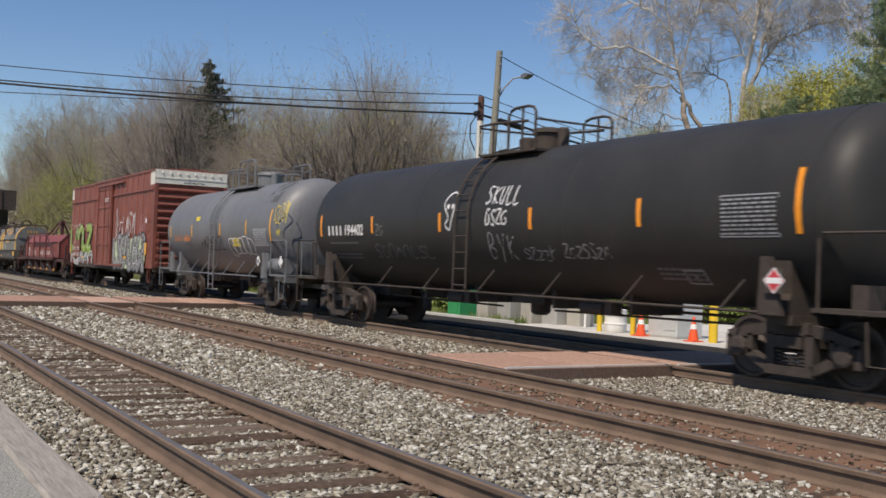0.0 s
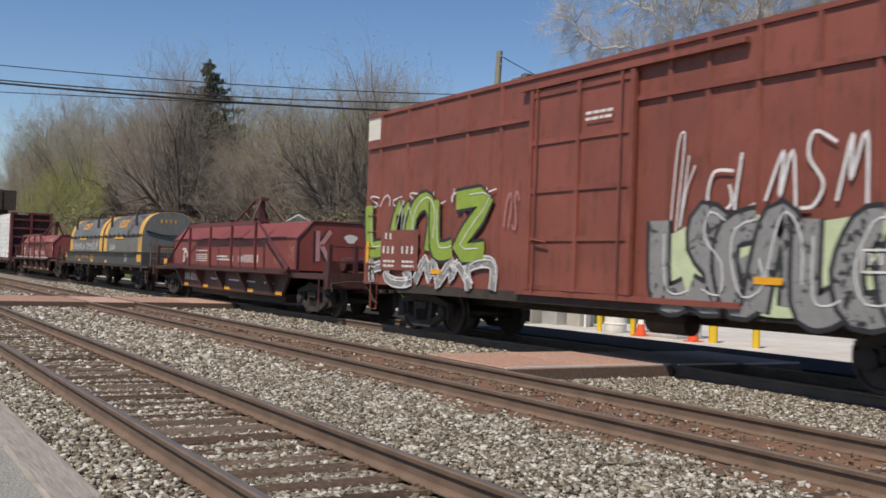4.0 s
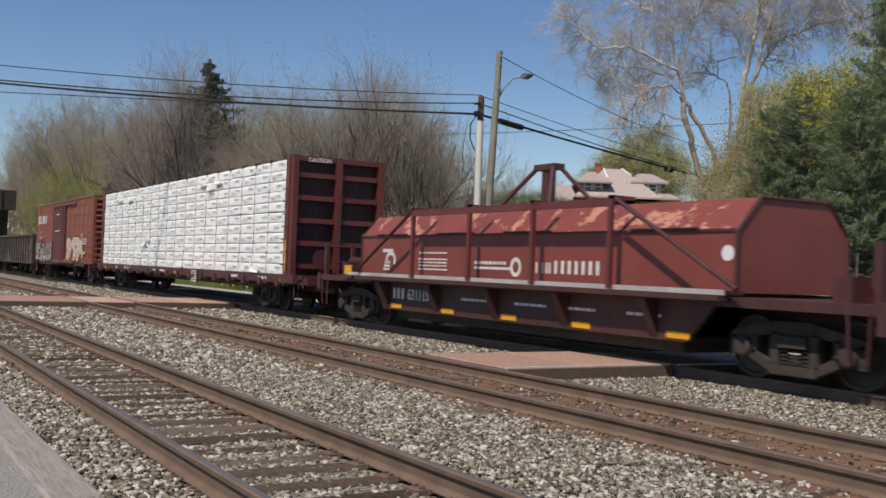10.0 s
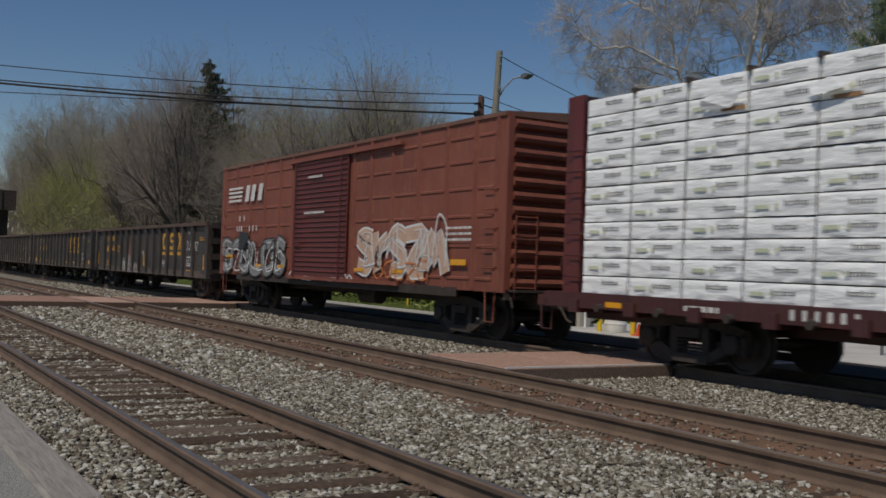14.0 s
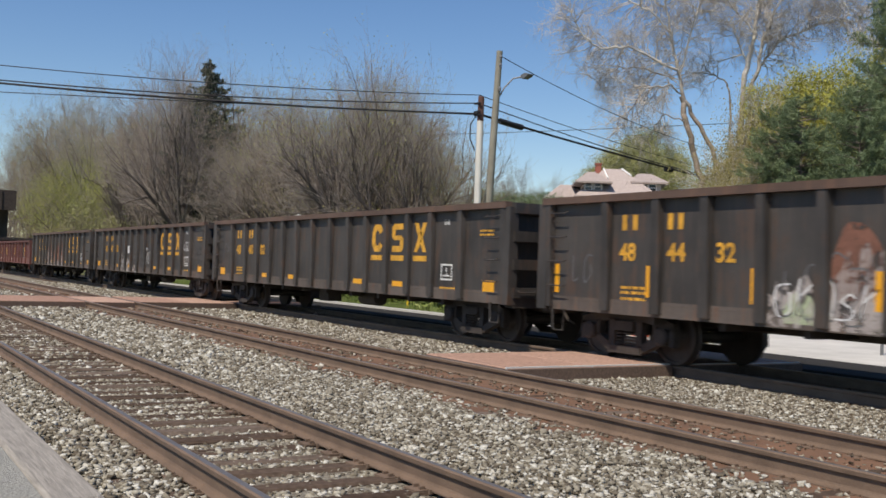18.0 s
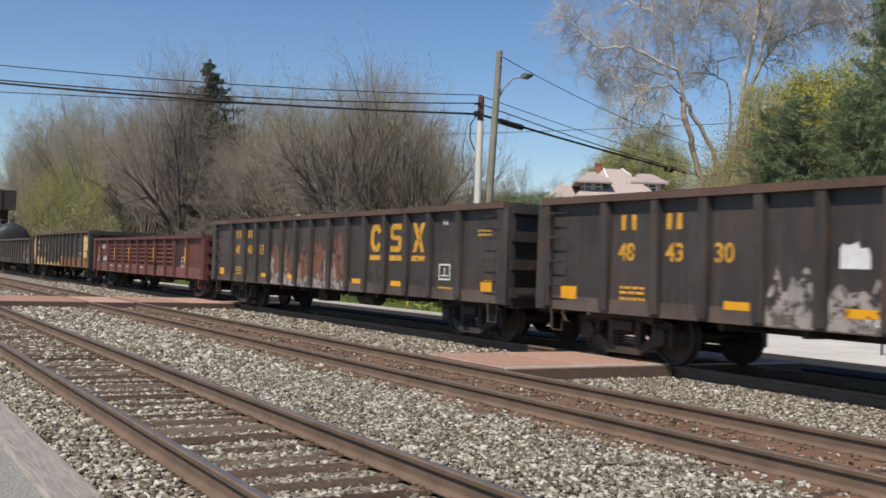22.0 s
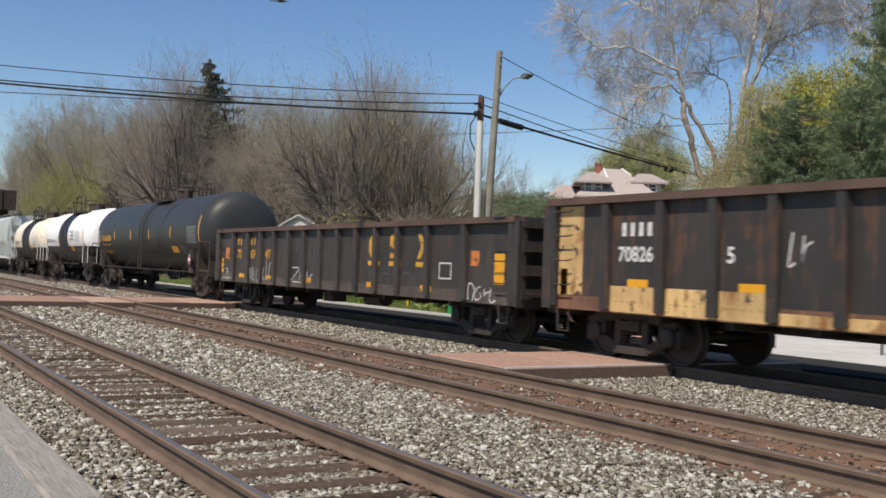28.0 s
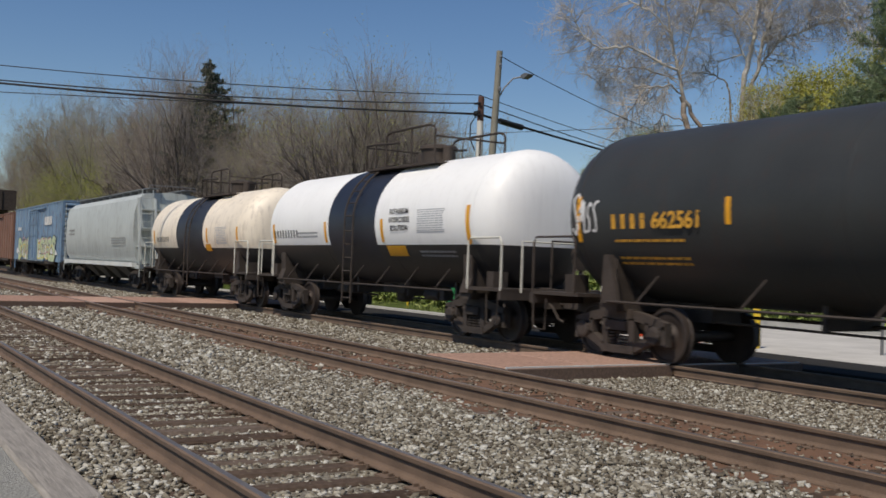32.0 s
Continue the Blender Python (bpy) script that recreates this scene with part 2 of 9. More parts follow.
def tube(bm, pts, r, sides=6, r1=None):
    """A round bar along a line of points."""
    pts = [Vector(p) for p in pts]
    rings, n = [], len(pts)
    for i, p in enumerate(pts):
        d = (pts[min(i + 1, n - 1)] - pts[max(i - 1, 0)]).normalized()
        side = d.cross(Vector((0, 0, 1)) if abs(d.z) < 0.9 else Vector((1, 0, 0))).normalized()
        up = side.cross(d)
        rr = r if r1 is None else r + (r1 - r) * i / (n - 1)
        rings.append([bm.verts.new(p + rr * (math.cos(t) * side + math.sin(t) * up)) for t in (2 * math.pi * k / sides for k in range(sides))])
    for a, b in zip(rings, rings[1:]):
        for i in range(sides):
            j = (i + 1) % sides
            bm.faces.new((a[i], a[j], b[j], b[i]))
    bm.faces.new(rings[0][::-1])
    bm.faces.new(rings[-1])


def lathe(bm, profile, axis="x", c=(0, 0), sides=32):
    """Rings (place on the axis, radius) turned about an axis; c: the axis's place in the two other directions."""
    rings = []
    for a, r in profile:
        ring = []
        for k in range(sides):
            t = 2 * math.pi * k / sides
            u, v = c[0] + r * math.cos(t), c[1] + r * math.sin(t)
            ring.append(bm.verts.new({"x": (a, u, v), "y": (u, a, v), "z": (u, v, a)}[axis]))
        rings.append(ring)
    for a, b in zip(rings, rings[1:]):
        for i in range(sides):
            j = (i + 1) % sides
            bm.faces.new((a[i], a[j], b[j], b[i]))
    for ring in (rings[0], rings[-1]):
        bm.faces.new(ring)
    bmesh.ops.recalc_face_normals(bm, faces=bm.faces)


def mesh_np(name, verts, faces):
    """A mesh from arrays: verts (n, 3), faces (m, k)."""
    me = bpy.data.meshes.new(name)
    v, f = np.ascontiguousarray(verts, dtype=np.float32), np.ascontiguousarray(faces, dtype=np.int32)
    k = f.shape[1]
    me.vertices.add(len(v))
    me.vertices.foreach_set("co", v.ravel())
    me.loops.add(f.size)
    me.loops.foreach_set("vertex_index", f.ravel())
    me.polygons.add(len(f))
    me.polygons.foreach_set("loop_start", np.arange(0, f.size, k, dtype=np.int32))
    me.update(calc_edges=True)
    return me


def ribbon(bm, pts, w, put, closed=False):
    """A flat painted stroke of width w along points (u, v); put maps (u, v) onto the surface."""
    n = len(pts)
    prev = first = None
    for i in range(n):
        a = pts[(i - 1) % n] if (closed or i) else pts[0]
        b = pts[(i + 1) % n] if (closed or i < n - 1) else pts[-1]
        dx, dy = b[0] - a[0], b[1] - a[1]
        k = math.hypot(dx, dy) or 1.0
        nx, ny = -dy / k * w / 2, dx / k * w / 2
        pair = (bm.verts.new(put(pts[i][0] + nx, pts[i][1] + ny)), bm.verts.new(put(pts[i][0] - nx, pts[i][1] - ny)))
        if prev:
            bm.faces.new((prev[0], prev[1], pair[1], pair[0]))
        else:
            first = pair
        prev = pair
    if closed:
        bm.faces.new((prev[0], prev[1], first[1], first[0]))


def smooth_line(pts, steps=5, closed=False):
    """A curve through points."""
    out, n = [], len(pts)
    for i in range(n if closed else n - 1):
        p = [pts[(i + k) % n] if closed else pts[min(max(i + k, 0), n - 1)] for k in (-1, 0, 1, 2)]
        for s in range(steps):
            t = s / steps
            out.append(tuple(0.5 * (2 * p[1][d] + (p[2][d] - p[0][d]) * t + (2 * p[0][d] - 5 * p[1][d] + 4 * p[2][d] - p[3][d]) * t * t
                                    + (3 * p[1][d] - p[0][d] - 3 * p[2][d] + p[3][d]) * t ** 3) for d in (0, 1)))
    if not closed:
        out.append(pts[-1])
    return out


STROKES = [[(0, 1), (0.02, 0.15), (0.3, 0), (0.75, 0.12)], [(0, 0), (0.1, 0.8), (0.45, 1), (0.8, 0.7), (0.78, 0)], [(0.75, 0.9), (0.2, 0.85), (0, 0.4), (0.3, 0), (0.85, 0.2), (0.7, 0.6)], [(0, 0.95), (0.8, 0.9), (0.1, 0.1), (0.9, 0)],
           [(0.1, 1), (0.2, 0), (0.25, 0.5), (0.85, 0.8)], [(0.85, 0.85), (0.4, 1), (0.15, 0.75), (0.7, 0.4), (0.6, 0.05), (0.05, 0.1)], [(0, 0.1), (0.35, 0.95), (0.45, 0.3), (0.6, 0.9), (0.95, 0)]]


def scribble(bm, u0, u1, v0, v1, count, w, put, rng, slant=0.12):
    """A quick spray-can tag: count loose hooks, loops and zigzags side by side."""
    step, h = (u1 - u0) / count, v1 - v0
    for i in range(count):
        a, tall = u0 + i * step, rng.uniform(0.75, 1.15)
        pts = [(a + (x + rng.uniform(-0.12, 0.12)) * step * 0.95 + slant * z * h, v0 + (z * tall + rng.uniform(-0.08, 0.08)) * h) for x, z in rng.choice(STROKES)]
        ribbon(bm, smooth_line(pts, 5), w, put)


def fill(bm, pts, put):
    bm.faces.new([bm.verts.new(put(*p)) for p in pts])


def blob_letter(a, b, v0, v1, rng):
    """The outline of one fat graffiti form."""
    n = 9
    out = []
    for k in range(n):
        t = 2 * math.pi * k / n
        s = rng.uniform(0.8, 1.12)
        out.append(((a + b) / 2 + (b - a) / 2 * s * math.copysign(abs(math.cos(t)) ** 0.6, math.cos(t)), (v0 + v1) / 2 + (v1 - v0) / 2 * s * math.copysign(abs(math.sin(t)) ** 0.6, math.sin(t))))
    return out


def plane_at(y):
    return lambda u, v: (u, y, v)


def bars(bm, u0, u1, v, h, put, rng, word=0.09, gap=0.03):
    """A line of writing too small to read, as plain bars."""
    u = u0
    while u < u1 - 0.02:
        k = min(u1, u + word * rng.uniform(0.6, 2.2))
        fill(bm, [(u, v), (k, v), (k, v + h), (u, v + h)], put)
        u = k + gap


def rect(bm, u0, u1, v0, v1, put, steps=1):
    for i in range(steps):
        a, b = u0 + (u1 - u0) * i / steps, u0 + (u1 - u0) * (i + 1) / steps
        fill(bm, [(a, v0), (b, v0), (b, v1), (a, v1)], put)


def frame_rect(bm, u0, u1, v0, v1, w, put):
    rect(bm, u0, u1, v0, v0 + w, put), rect(bm, u0, u1, v1 - w, v1, put)
    rect(bm, u0, u0 + w, v0 + w, v1 - w, put), rect(bm, u1 - w, u1, v0 + w, v1 - w, put)


def words(name, text, size, material, parent, loc, turn=(90, 0, 0), align="CENTER"):
    """Words in the built-in font, as a flat mesh."""
    cu = bpy.data.curves.new(name, "FONT")
    cu.body, cu.size, cu.align_x, cu.offset = text, size, align, 0.025 * size
    tmp = bpy.data.objects.new(name, cu)
    me = bpy.data.meshes.new_from_object(tmp)
    bpy.data.objects.remove(tmp)
    ob = part_mesh(name, me, material, parent)
    ob.matrix_local = pose(*loc, *turn)
    return ob


# ---- the ground, the three tracks, the platform and the road ----
T1, T2, T3 = 3.035, 7.503, 12.376          # the middles of the tracks
GAUGE = 0.7525                             # from a track's middle to the middle of a rail head
BED = -0.205                               # ballast surface


def ground_z(x, y):
    """The lie of the land: ballast beds, the road a little lower, a wooded bank behind."""
    if y < 14.2:
        return BED - 0.012
    if y < 15.2:
        return BED - 0.012 - 0.1 * (y - 14.2)
    z = -0.335
    if y > 24:
        k = min(1.0, max(0.0, (-x - 45) / 40))
        z += min(5.0, (y - 24) * 0.16) * k
        z += min(2.5, (y - 24) * 0.03) * (1 - k)
    return z


def build_ground():
    xs = [-4000, -1500, -700, -400] + list(np.arange(-260, 61, 8.0)) + [120, 300, 1500, 4000]
    ys = [-4000, -900, -200, -60, -20, -5, 0.5, 1.6, 5, 10, 14.2, 15.2, 18, 22, 24] + list(np.arange(28, 130, 8.0)) + [200, 500, 1500, 4000]
    v = np.array([(x, y, ground_z(x, y)) for y in ys for x in xs])
    nx = len(xs)
    f = np.array([(j * nx + i, j * nx + i + 1, (j + 1) * nx + i + 1, (j + 1) * nx + i) for j in range(len(ys) - 1) for i in range(nx - 1)])
    m, n, l, b = mat_new("ground_soil", 0.95)
    tc, sp = n.new("ShaderNodeTexCoord"), n.new("ShaderNodeSeparateXYZ")
    l.new(tc.outputs["Object"], sp.inputs[0])
    vec = coords(n, l)
    big, fine = noise_tex(n, l, vec, 0.35, 5.0), noise_tex(n, l, vec, 22.0, 5.0, 0.7)
    gravel = ramp(n, l, fine, [(0.32, (0.095, 0.08, 0.062)), (0.5, (0.198, 0.177, 0.14)), (0.68, (0.327, 0.305, 0.252))])
    grass = ramp(n, l, noise_tex(n, l, vec, 3.0, 6.0, 0.7), [(0.35, (0.09, 0.075, 0.04)), (0.52, (0.085, 0.1, 0.03)), (0.7, (0.13, 0.15, 0.045))])
    mp = n.new("ShaderNodeMapRange")
    mp.inputs["From Min"].default_value, mp.inputs["From Max"].default_value = 14.5, 15.5
    l.new(sp.outputs["Y"], mp.inputs["Value"])
    c = mix(n, l, mp.outputs[0], gravel, grass)
    l.new(mix(n, l, 0.3, c, ramp(n, l, big, [(0.3, (0.3, 0.28, 0.25)), (0.7, (0.7, 0.68, 0.62))]), "OVERLAY"), b.inputs["Base Color"])
    bump(n, l, b, fine, 0.6, 0.03)
    tagged(part_mesh("ground", mesh_np("ground", v, f), m), "pale crushed-stone ballast ground with grass beyond the road", "ground", kind="structure")


build_ground()


def rail_bm(x0, x1, y):
    """A flat-bottomed rail: foot, web and worn head."""
    pts = [(-0.07, -0.183), (0.07, -0.183), (0.07, -0.172), (0.016, -0.155), (0.009, -0.14), (0.009, -0.055), (0.033, -0.044), (0.036, -0.012), (0.024, 0.0), (-0.024, 0.0), (-0.036, -0.012), (-0.033, -0.044), (-0.009, -0.055), (-0.009, -0.14), (-0.016, -0.155), (-0.07, -0.172)]
    bm = B()
    prism(bm, [(y + a, z) for a, z in pts], "x", x0, x1)
    bmesh.ops.recalc_face_normals(bm, faces=bm.faces)
    return bm


def tie_mesh(seed):
    """An adzed, split wooden tie."""
    rng = random.Random(seed)
    bm = B()
    cbox(bm, -0.115, 0.115, -1.3, 1.3, -0.17, 0.0, 0.02)
    for v in bm.verts:
        v.co += Vector((rng.uniform(-0.012, 0.012), rng.uniform(-0.05, 0.05), rng.uniform(-0.008, 0.006)))
    me = bpy.data.meshes.new("tie")
    bm.to_mesh(me)
    bm.free()
    me.materials.append(TIE_WOOD)
    return me


TIES = [tie_mesh(k) for k in range(6)]


def build_track(y, label, tie_top, seed):
    rng = random.Random(seed)
    tr = tagged(thing("railway_track", label, "railway track", "three parallel tracks"), kind="structure")
    for s in (-1, 1):
        ob = part("rail", rail_bm(-420, 45, y + s * GAUGE), RAIL_RUST, tr, "worn steel rail with brown rusty web")
        ob.data.materials.append(RAIL_TOP)
        for p in ob.data.polygons:
            if p.normal.z > 0.9 and p.center.z > -0.005:
                p.material_index = 1
    x = -72.0
    plates = B()
    while x < 6:
        t = part_mesh("tie", TIES[rng.randrange(6)], TIE_WOOD, tr)
        t.matrix_local = pose(x, y + rng.uniform(-0.04, 0.04), tie_top + rng.uniform(-0.012, 0.012), 0, 0, rng.uniform(-1.5, 1.5))
        if x > -40:
            for s in (-1, 1):
                yy = y + s * GAUGE
                box(plates, x - 0.09, x + 0.09, yy - 0.17, yy + 0.17, tie_top - 0.005, tie_top + 0.012)
                for dx, dy in ((-0.05, -0.095), (0.05, 0.095), (-0.05, 0.1), (0.05, -0.1)):
                    box(plates, x + dx - 0.012, x + dx + 0.012, yy + dy - 0.02, yy + dy + 0.02, tie_top + 0.012, tie_top + 0.034)
                if rng.random() < 0.8:
                    box(plates, x + 0.12, x + 0.145, yy - 0.085, yy + 0.085, -0.2, -0.168)
        x += 0.505 + rng.uniform(-0.03, 0.03)
    tagged(part("tie_plates", plates, RAIL_RUST, tr, "rusty tie plates, spikes and rail anchors"), kind="stuff")
    return tr


build_track(T1, "near railway track of rusty rails on dark wooden ties in ballast", -0.192, 1)
build_track(T2, "middle railway track with ties half buried in brown dirt", -0.192, 2)
build_track(T3, "far railway track under the passing freight train", -0.192, 3)


def dirt_strip(name, y0, y1, z, label, c):
    """Fine brown dirt that fills the track between its rails, with an uneven surface."""
    rng = np.random.RandomState(4)
    xs, ys = np.arange(-120, 6, 0.25), np.linspace(y0, y1, 9)
    gx, gy = np.meshgrid(xs, ys)
    edge = np.minimum((gy - y0), (y1 - gy)) / 0.25
    gz = z + rng.uniform(-0.012, 0.012, gx.shape) - 0.03 * (edge < 0.5)
    v = np.stack([gx.ravel(), gy.ravel(), gz.ravel()], 1)
    nx = len(xs)
    f = np.array([(j * nx + i, j * nx + i + 1, (j + 1) * nx + i + 1, (j + 1) * nx + i) for j in range(len(ys) - 1) for i in range(nx - 1)])
    ob = part_mesh(name, mesh_np(name, v, f), plain(name, c, 0.95, 0.0, 0.35, 1.5, 35, 0.8), smooth=True)
    tagged(ob, label, "ground", kind="structure")


dirt_strip("ground_track_dirt", T2 - 1.42, T2 + 1.15, -0.187, "brown rusty dirt packed between the middle track's rails", (0.15, 0.08, 0.046))
# the far track's dirt is darkened to stand for the train's shade
dirt_strip("ground_far_track_dirt", T3 - 1.2, T3 + 1.2, -0.19, "brown oily dirt under the far track, darkened for shade", (0.07, 0.052, 0.042))


def stones(name, label, areas, seed, mat=STONE):
    """Loose crushed stone: each stone an angular block, strewn over strips (x0, x1, y0, y1, spacing, size, height)."""
    rng = np.random.RandomState(seed)
    P = []
    for x0, x1, y0, y1, gap, size, h, keep in areas:
        n = int((x1 - x0) * (y1 - y0) / gap ** 2)
        x, y = rng.uniform(x0, x1, n), rng.uniform(y0, y1, n)
        d, s = -0.858 * x + 0.513 * y, 0.513 * x + 0.858 * y
        # dense and fine on the near stretch, coarser beyond it
        near = (d > 5.2) & (s < 0.47 * d + 0.6) & (s > -0.47 * d - 0.6)
        ok = rng.uniform(0, 1, n) < keep * np.where(near, 1.0, 0.25)
        # bare dirt shows in patches along the middle track
        edge = T2 - GAUGE - 0.42 - 0.2 * np.sin(x * 2.1) * np.sin(x * 0.83 + 1.0) - 0.1 * np.sin(x * 5.3 + 2.0)
        fringe = (y > edge) & (y < T2 - GAUGE)
        ok &= ~fringe | (rng.uniform(0, 1, n) < 0.2)
        x, y, size_k = x[ok], y[ok], np.where(near[ok], size, 1.8 * size)
        P.append(np.stack([x, y, np.full(len(x), h) + rng.uniform(-0.02, 0.022, len(x)), size_k * np.clip(rng.lognormal(0, 0.3, len(x)), 0.5, 1.9)], 1))
    P = np.concatenate(P)
    n = len(P)
    cube = np.array([(-1, -1, -1), (1, -1, -1), (1, 1, -1), (-1, 1, -1), (-1, -1, 1), (1, -1, 1), (1, 1, 1), (-1, 1, 1)], float) * 0.5
    v = cube[None] * (1 + rng.uniform(-0.45, 0.25, (n, 8, 3)))
    v *= np.stack([rng.uniform(0.8, 1.6, n), rng.uniform(0.65, 1.15, n), rng.uniform(0.35, 0.8, n)], 1)[:, None]
    # most lie nearly flat
    tilt, az, spin = rng.normal(0, 0.5, n), rng.uniform(0, 6.28, n), rng.uniform(0, 6.28, n)
    q = np.stack([np.cos(tilt / 2) * np.cos(spin / 2), np.sin(tilt / 2) * np.cos(az), np.sin(tilt / 2) * np.sin(az), np.cos(tilt / 2) * np.sin(spin / 2)], 1)
    q /= np.linalg.norm(q, axis=1, keepdims=True)
    w, i, j, k = q.T
    R = np.stack([np.stack([1 - 2 * (j * j + k * k), 2 * (i * j - k * w), 2 * (i * k + j * w)], 1), np.stack([2 * (i * j + k * w), 1 - 2 * (i * i + k * k), 2 * (j * k - i * w)], 1),
                  np.stack([2 * (i * k - j * w), 2 * (j * k + i * w), 1 - 2 * (i * i + j * j)], 1)], 1)
    v = np.einsum("nij,nvj->nvi", R, v) * P[:, None, 3:4] + P[:, None, :3]
    quads = np.array([(3, 2, 1, 0), (4, 5, 6, 7), (0, 1, 5, 4), (1, 2, 6, 5), (2, 3, 7, 6), (3, 0, 4, 7)])
    f = (quads[None] + 8 * np.arange(n)[:, None, None]).reshape(-1, 4)
    ob = part_mesh(name, mesh_np(name, v.reshape(-1, 3), f), mat)
    tagged(ob, label, "ballast", kind="stuff")


def strip(y0, y1, h, near=0.034, size=0.037, keep=1.0):
    return [(0, 12, y0, y1, near * 2.6, size * 1.3, h, keep), (-14, 0, y0, y1, near * 0.86, size * 0.86, h, keep), (-26, -14, y0, y1, near * 1.5, size * 1.3, h, keep), (-62, -26, y0, y1, near * 2.6, size * 1.9, h - 0.01, keep)]


stones("ballast_stones", "pale grey and tan crushed ballast stones", strip(1.5, T1 - GAUGE - 0.09, BED + 0.01) + strip(T1 + GAUGE + 0.09, T2 - GAUGE - 0.1, BED + 0.01)
       + strip(T1 - GAUGE + 0.1, T1 + GAUGE - 0.1, BED - 0.026, 0.036, 0.036) + strip(T2 + GAUGE + 0.55, T3 - 0.88, BED + 0.016, 0.036, 0.031), 5)
stones("ballast_stones", "dull brown-grey ballast stones by the far tracks", strip(T2 + GAUGE + 0.35, T3 - 0.88, BED + 0.012, 0.05, 0.032)
       + strip(T2 - GAUGE + 0.1, T2 + GAUGE - 0.1, BED + 0.02, 0.045, 0.03, 0.16)
       + strip(T2 + GAUGE + 0.1, T2 + GAUGE + 0.35, BED + 0.02, 0.045, 0.036, 0.6) + strip(T3 - 0.66, T3 + 1.4, BED + 0.01, 0.05, 0.036, 0.25), 6, STONE_DULL)

# platform of worn asphalt with a weathered timber edge
bm = B()
box(bm, -300, 20, -8, 1.13, -0.5, -0.06)
tagged(part("platform", bm, ASPHALT_PALE), "pale worn gravelly asphalt platform beside the tracks", "platform", kind="structure")
edge = tagged(thing("platform_edge", "weathered grey timber along the platform", "timber edging"), kind="structure")
rng = random.Random(11)
x = -60.0
while x < 8:
    bm = B()
    cbox(bm, x, x + 4.85, 1.145 + rng.uniform(-0.01, 0.005), 1.48, -0.35, -0.045, 0.03)
    part("timber", bm, TIMBER, edge)
    x += 4.88


def crossing(x0, x1, strips, label):
    """A walkway of panels across the tracks."""
    c = tagged(thing("track_crossing", label, "crossing", "walkways over the tracks"), kind="structure")
    rng = random.Random(int(-x0))
    for y0, y1, z in strips:
        n = max(1, round((y1 - y0) / 1.4))
        for k in range(n):
            bm = B()
            a, b2 = y0 + (y1 - y0) * k / n, y0 + (y1 - y0) * (k + 1) / n
            cbox(bm, x0, x1, a + 0.006, b2 - 0.006, z - 0.18, z + rng.uniform(-0.004, 0.004), 0.012)
            part("panel", bm, PANEL, c)
        bm = B()
        box(bm, x1 + 0.002, x1 + 0.06, y0, y1, z - 0.2, z - 0.02)
        part("edge_timber", bm, EDGE_WOOD, c, "weathered timber along the walkway's edge")
        if x0 > -20 and y0 > T2:
            bm = B()
            box(bm, x1 - 0.045, x1 - 0.004, y0, y1, z - 0.05, z + 0.009)
            part("edge_strip", bm, CONCRETE, c, "pale worn strip along the walkway's edge")
        if y0 > T2 and y1 < T3:
            bm = B()
            box(bm, x0, x1, y0 - 0.05, y0 - 0.002, z - 0.2, z - 0.02)
            part("edge_timber", bm, EDGE_WOOD, c)


GAPS = [(T2 + GAUGE + 0.1, T3 - GAUGE - 0.1, 0.02), (T3 - GAUGE + 0.1, T3 + GAUGE - 0.1, 0.01), (T3 + GAUGE + 0.1, 14.6, -0.005)]
crossing(-14.4, -12.05, GAPS, "reddish-brown panelled walkway across the far track")
crossing(-36.6, -32.6, [(1.5, T1 - GAUGE - 0.1, 0.0), (T1 - GAUGE + 0.1, T1 + GAUGE - 0.1, 0.0), (T1 + GAUGE + 0.1, T2 - GAUGE - 0.1, 0.0), (T2 - GAUGE + 0.1, T2 + GAUGE - 0.1, 0.0)] + GAPS,
         "wide reddish-brown panelled walkway across all tracks")

# road and forecourt behind the far track
bm = B()
box(bm, -300, 60, 14.7, 17.0, -0.5, -0.12)
tagged(part("road", bm, ROAD), "asphalt road along the far track", "road", kind="structure")
bm = B()
box(bm, -24.5, 60, 17.004, 27.0, -0.5, -0.116)
tagged(part("pavement", bm, FORECOURT), "sunlit pale concrete forecourt behind the train", "pavement", kind="structure")


# ---- the freight train ----
TRAIN = []          # (car, its place along the train)
WHEELS = {-1: [], 1: []}
OXIDE = paint("oxide_red_paint", (0.235, 0.07, 0.048), 0.55, 0.4, 0.3)
OXIDE_B = paint("worn_brown_red_paint", (0.235, 0.072, 0.046), 0.6, 0.6, 0.4, rust_c=(0.3, 0.12, 0.06), dirt_c=(0.2, 0.085, 0.058))
MAROON = paint("maroon_paint", (0.135, 0.028, 0.026), 0.5, 0.3, 0.35)
MAROON_DK = paint("dark_maroon_paint", (0.075, 0.022, 0.022), 0.55, 0.4, 0.4)
BLACK_GON = paint("worn_black_gondola_paint", (0.046, 0.04, 0.036), 0.55, 0.7, 0.6, rust_c=(0.085, 0.05, 0.034), dirt_c=(0.11, 0.09, 0.072), fade=0.4)
GON_OCHRE = paint("black_paint_over_old_ochre", (0.038, 0.034, 0.031), 0.55, 0.5, 0.45, rust_c=(0.16, 0.07, 0.03), dirt_c=(0.1, 0.075, 0.06))
OCHRE = paint("peeling_ochre_paint", (0.68, 0.46, 0.2), 0.65, 0.85, 0.5, rust_c=(0.26, 0.1, 0.03), dirt_c=(0.5, 0.26, 0.1), fade=0.35)
RED_GON = paint("faded_red_gondola_paint", (0.118, 0.036, 0.03), 0.65, 0.7, 0.6, rust_c=(0.12, 0.05, 0.03), dirt_c=(0.2, 0.11, 0.08), fade=0.3)
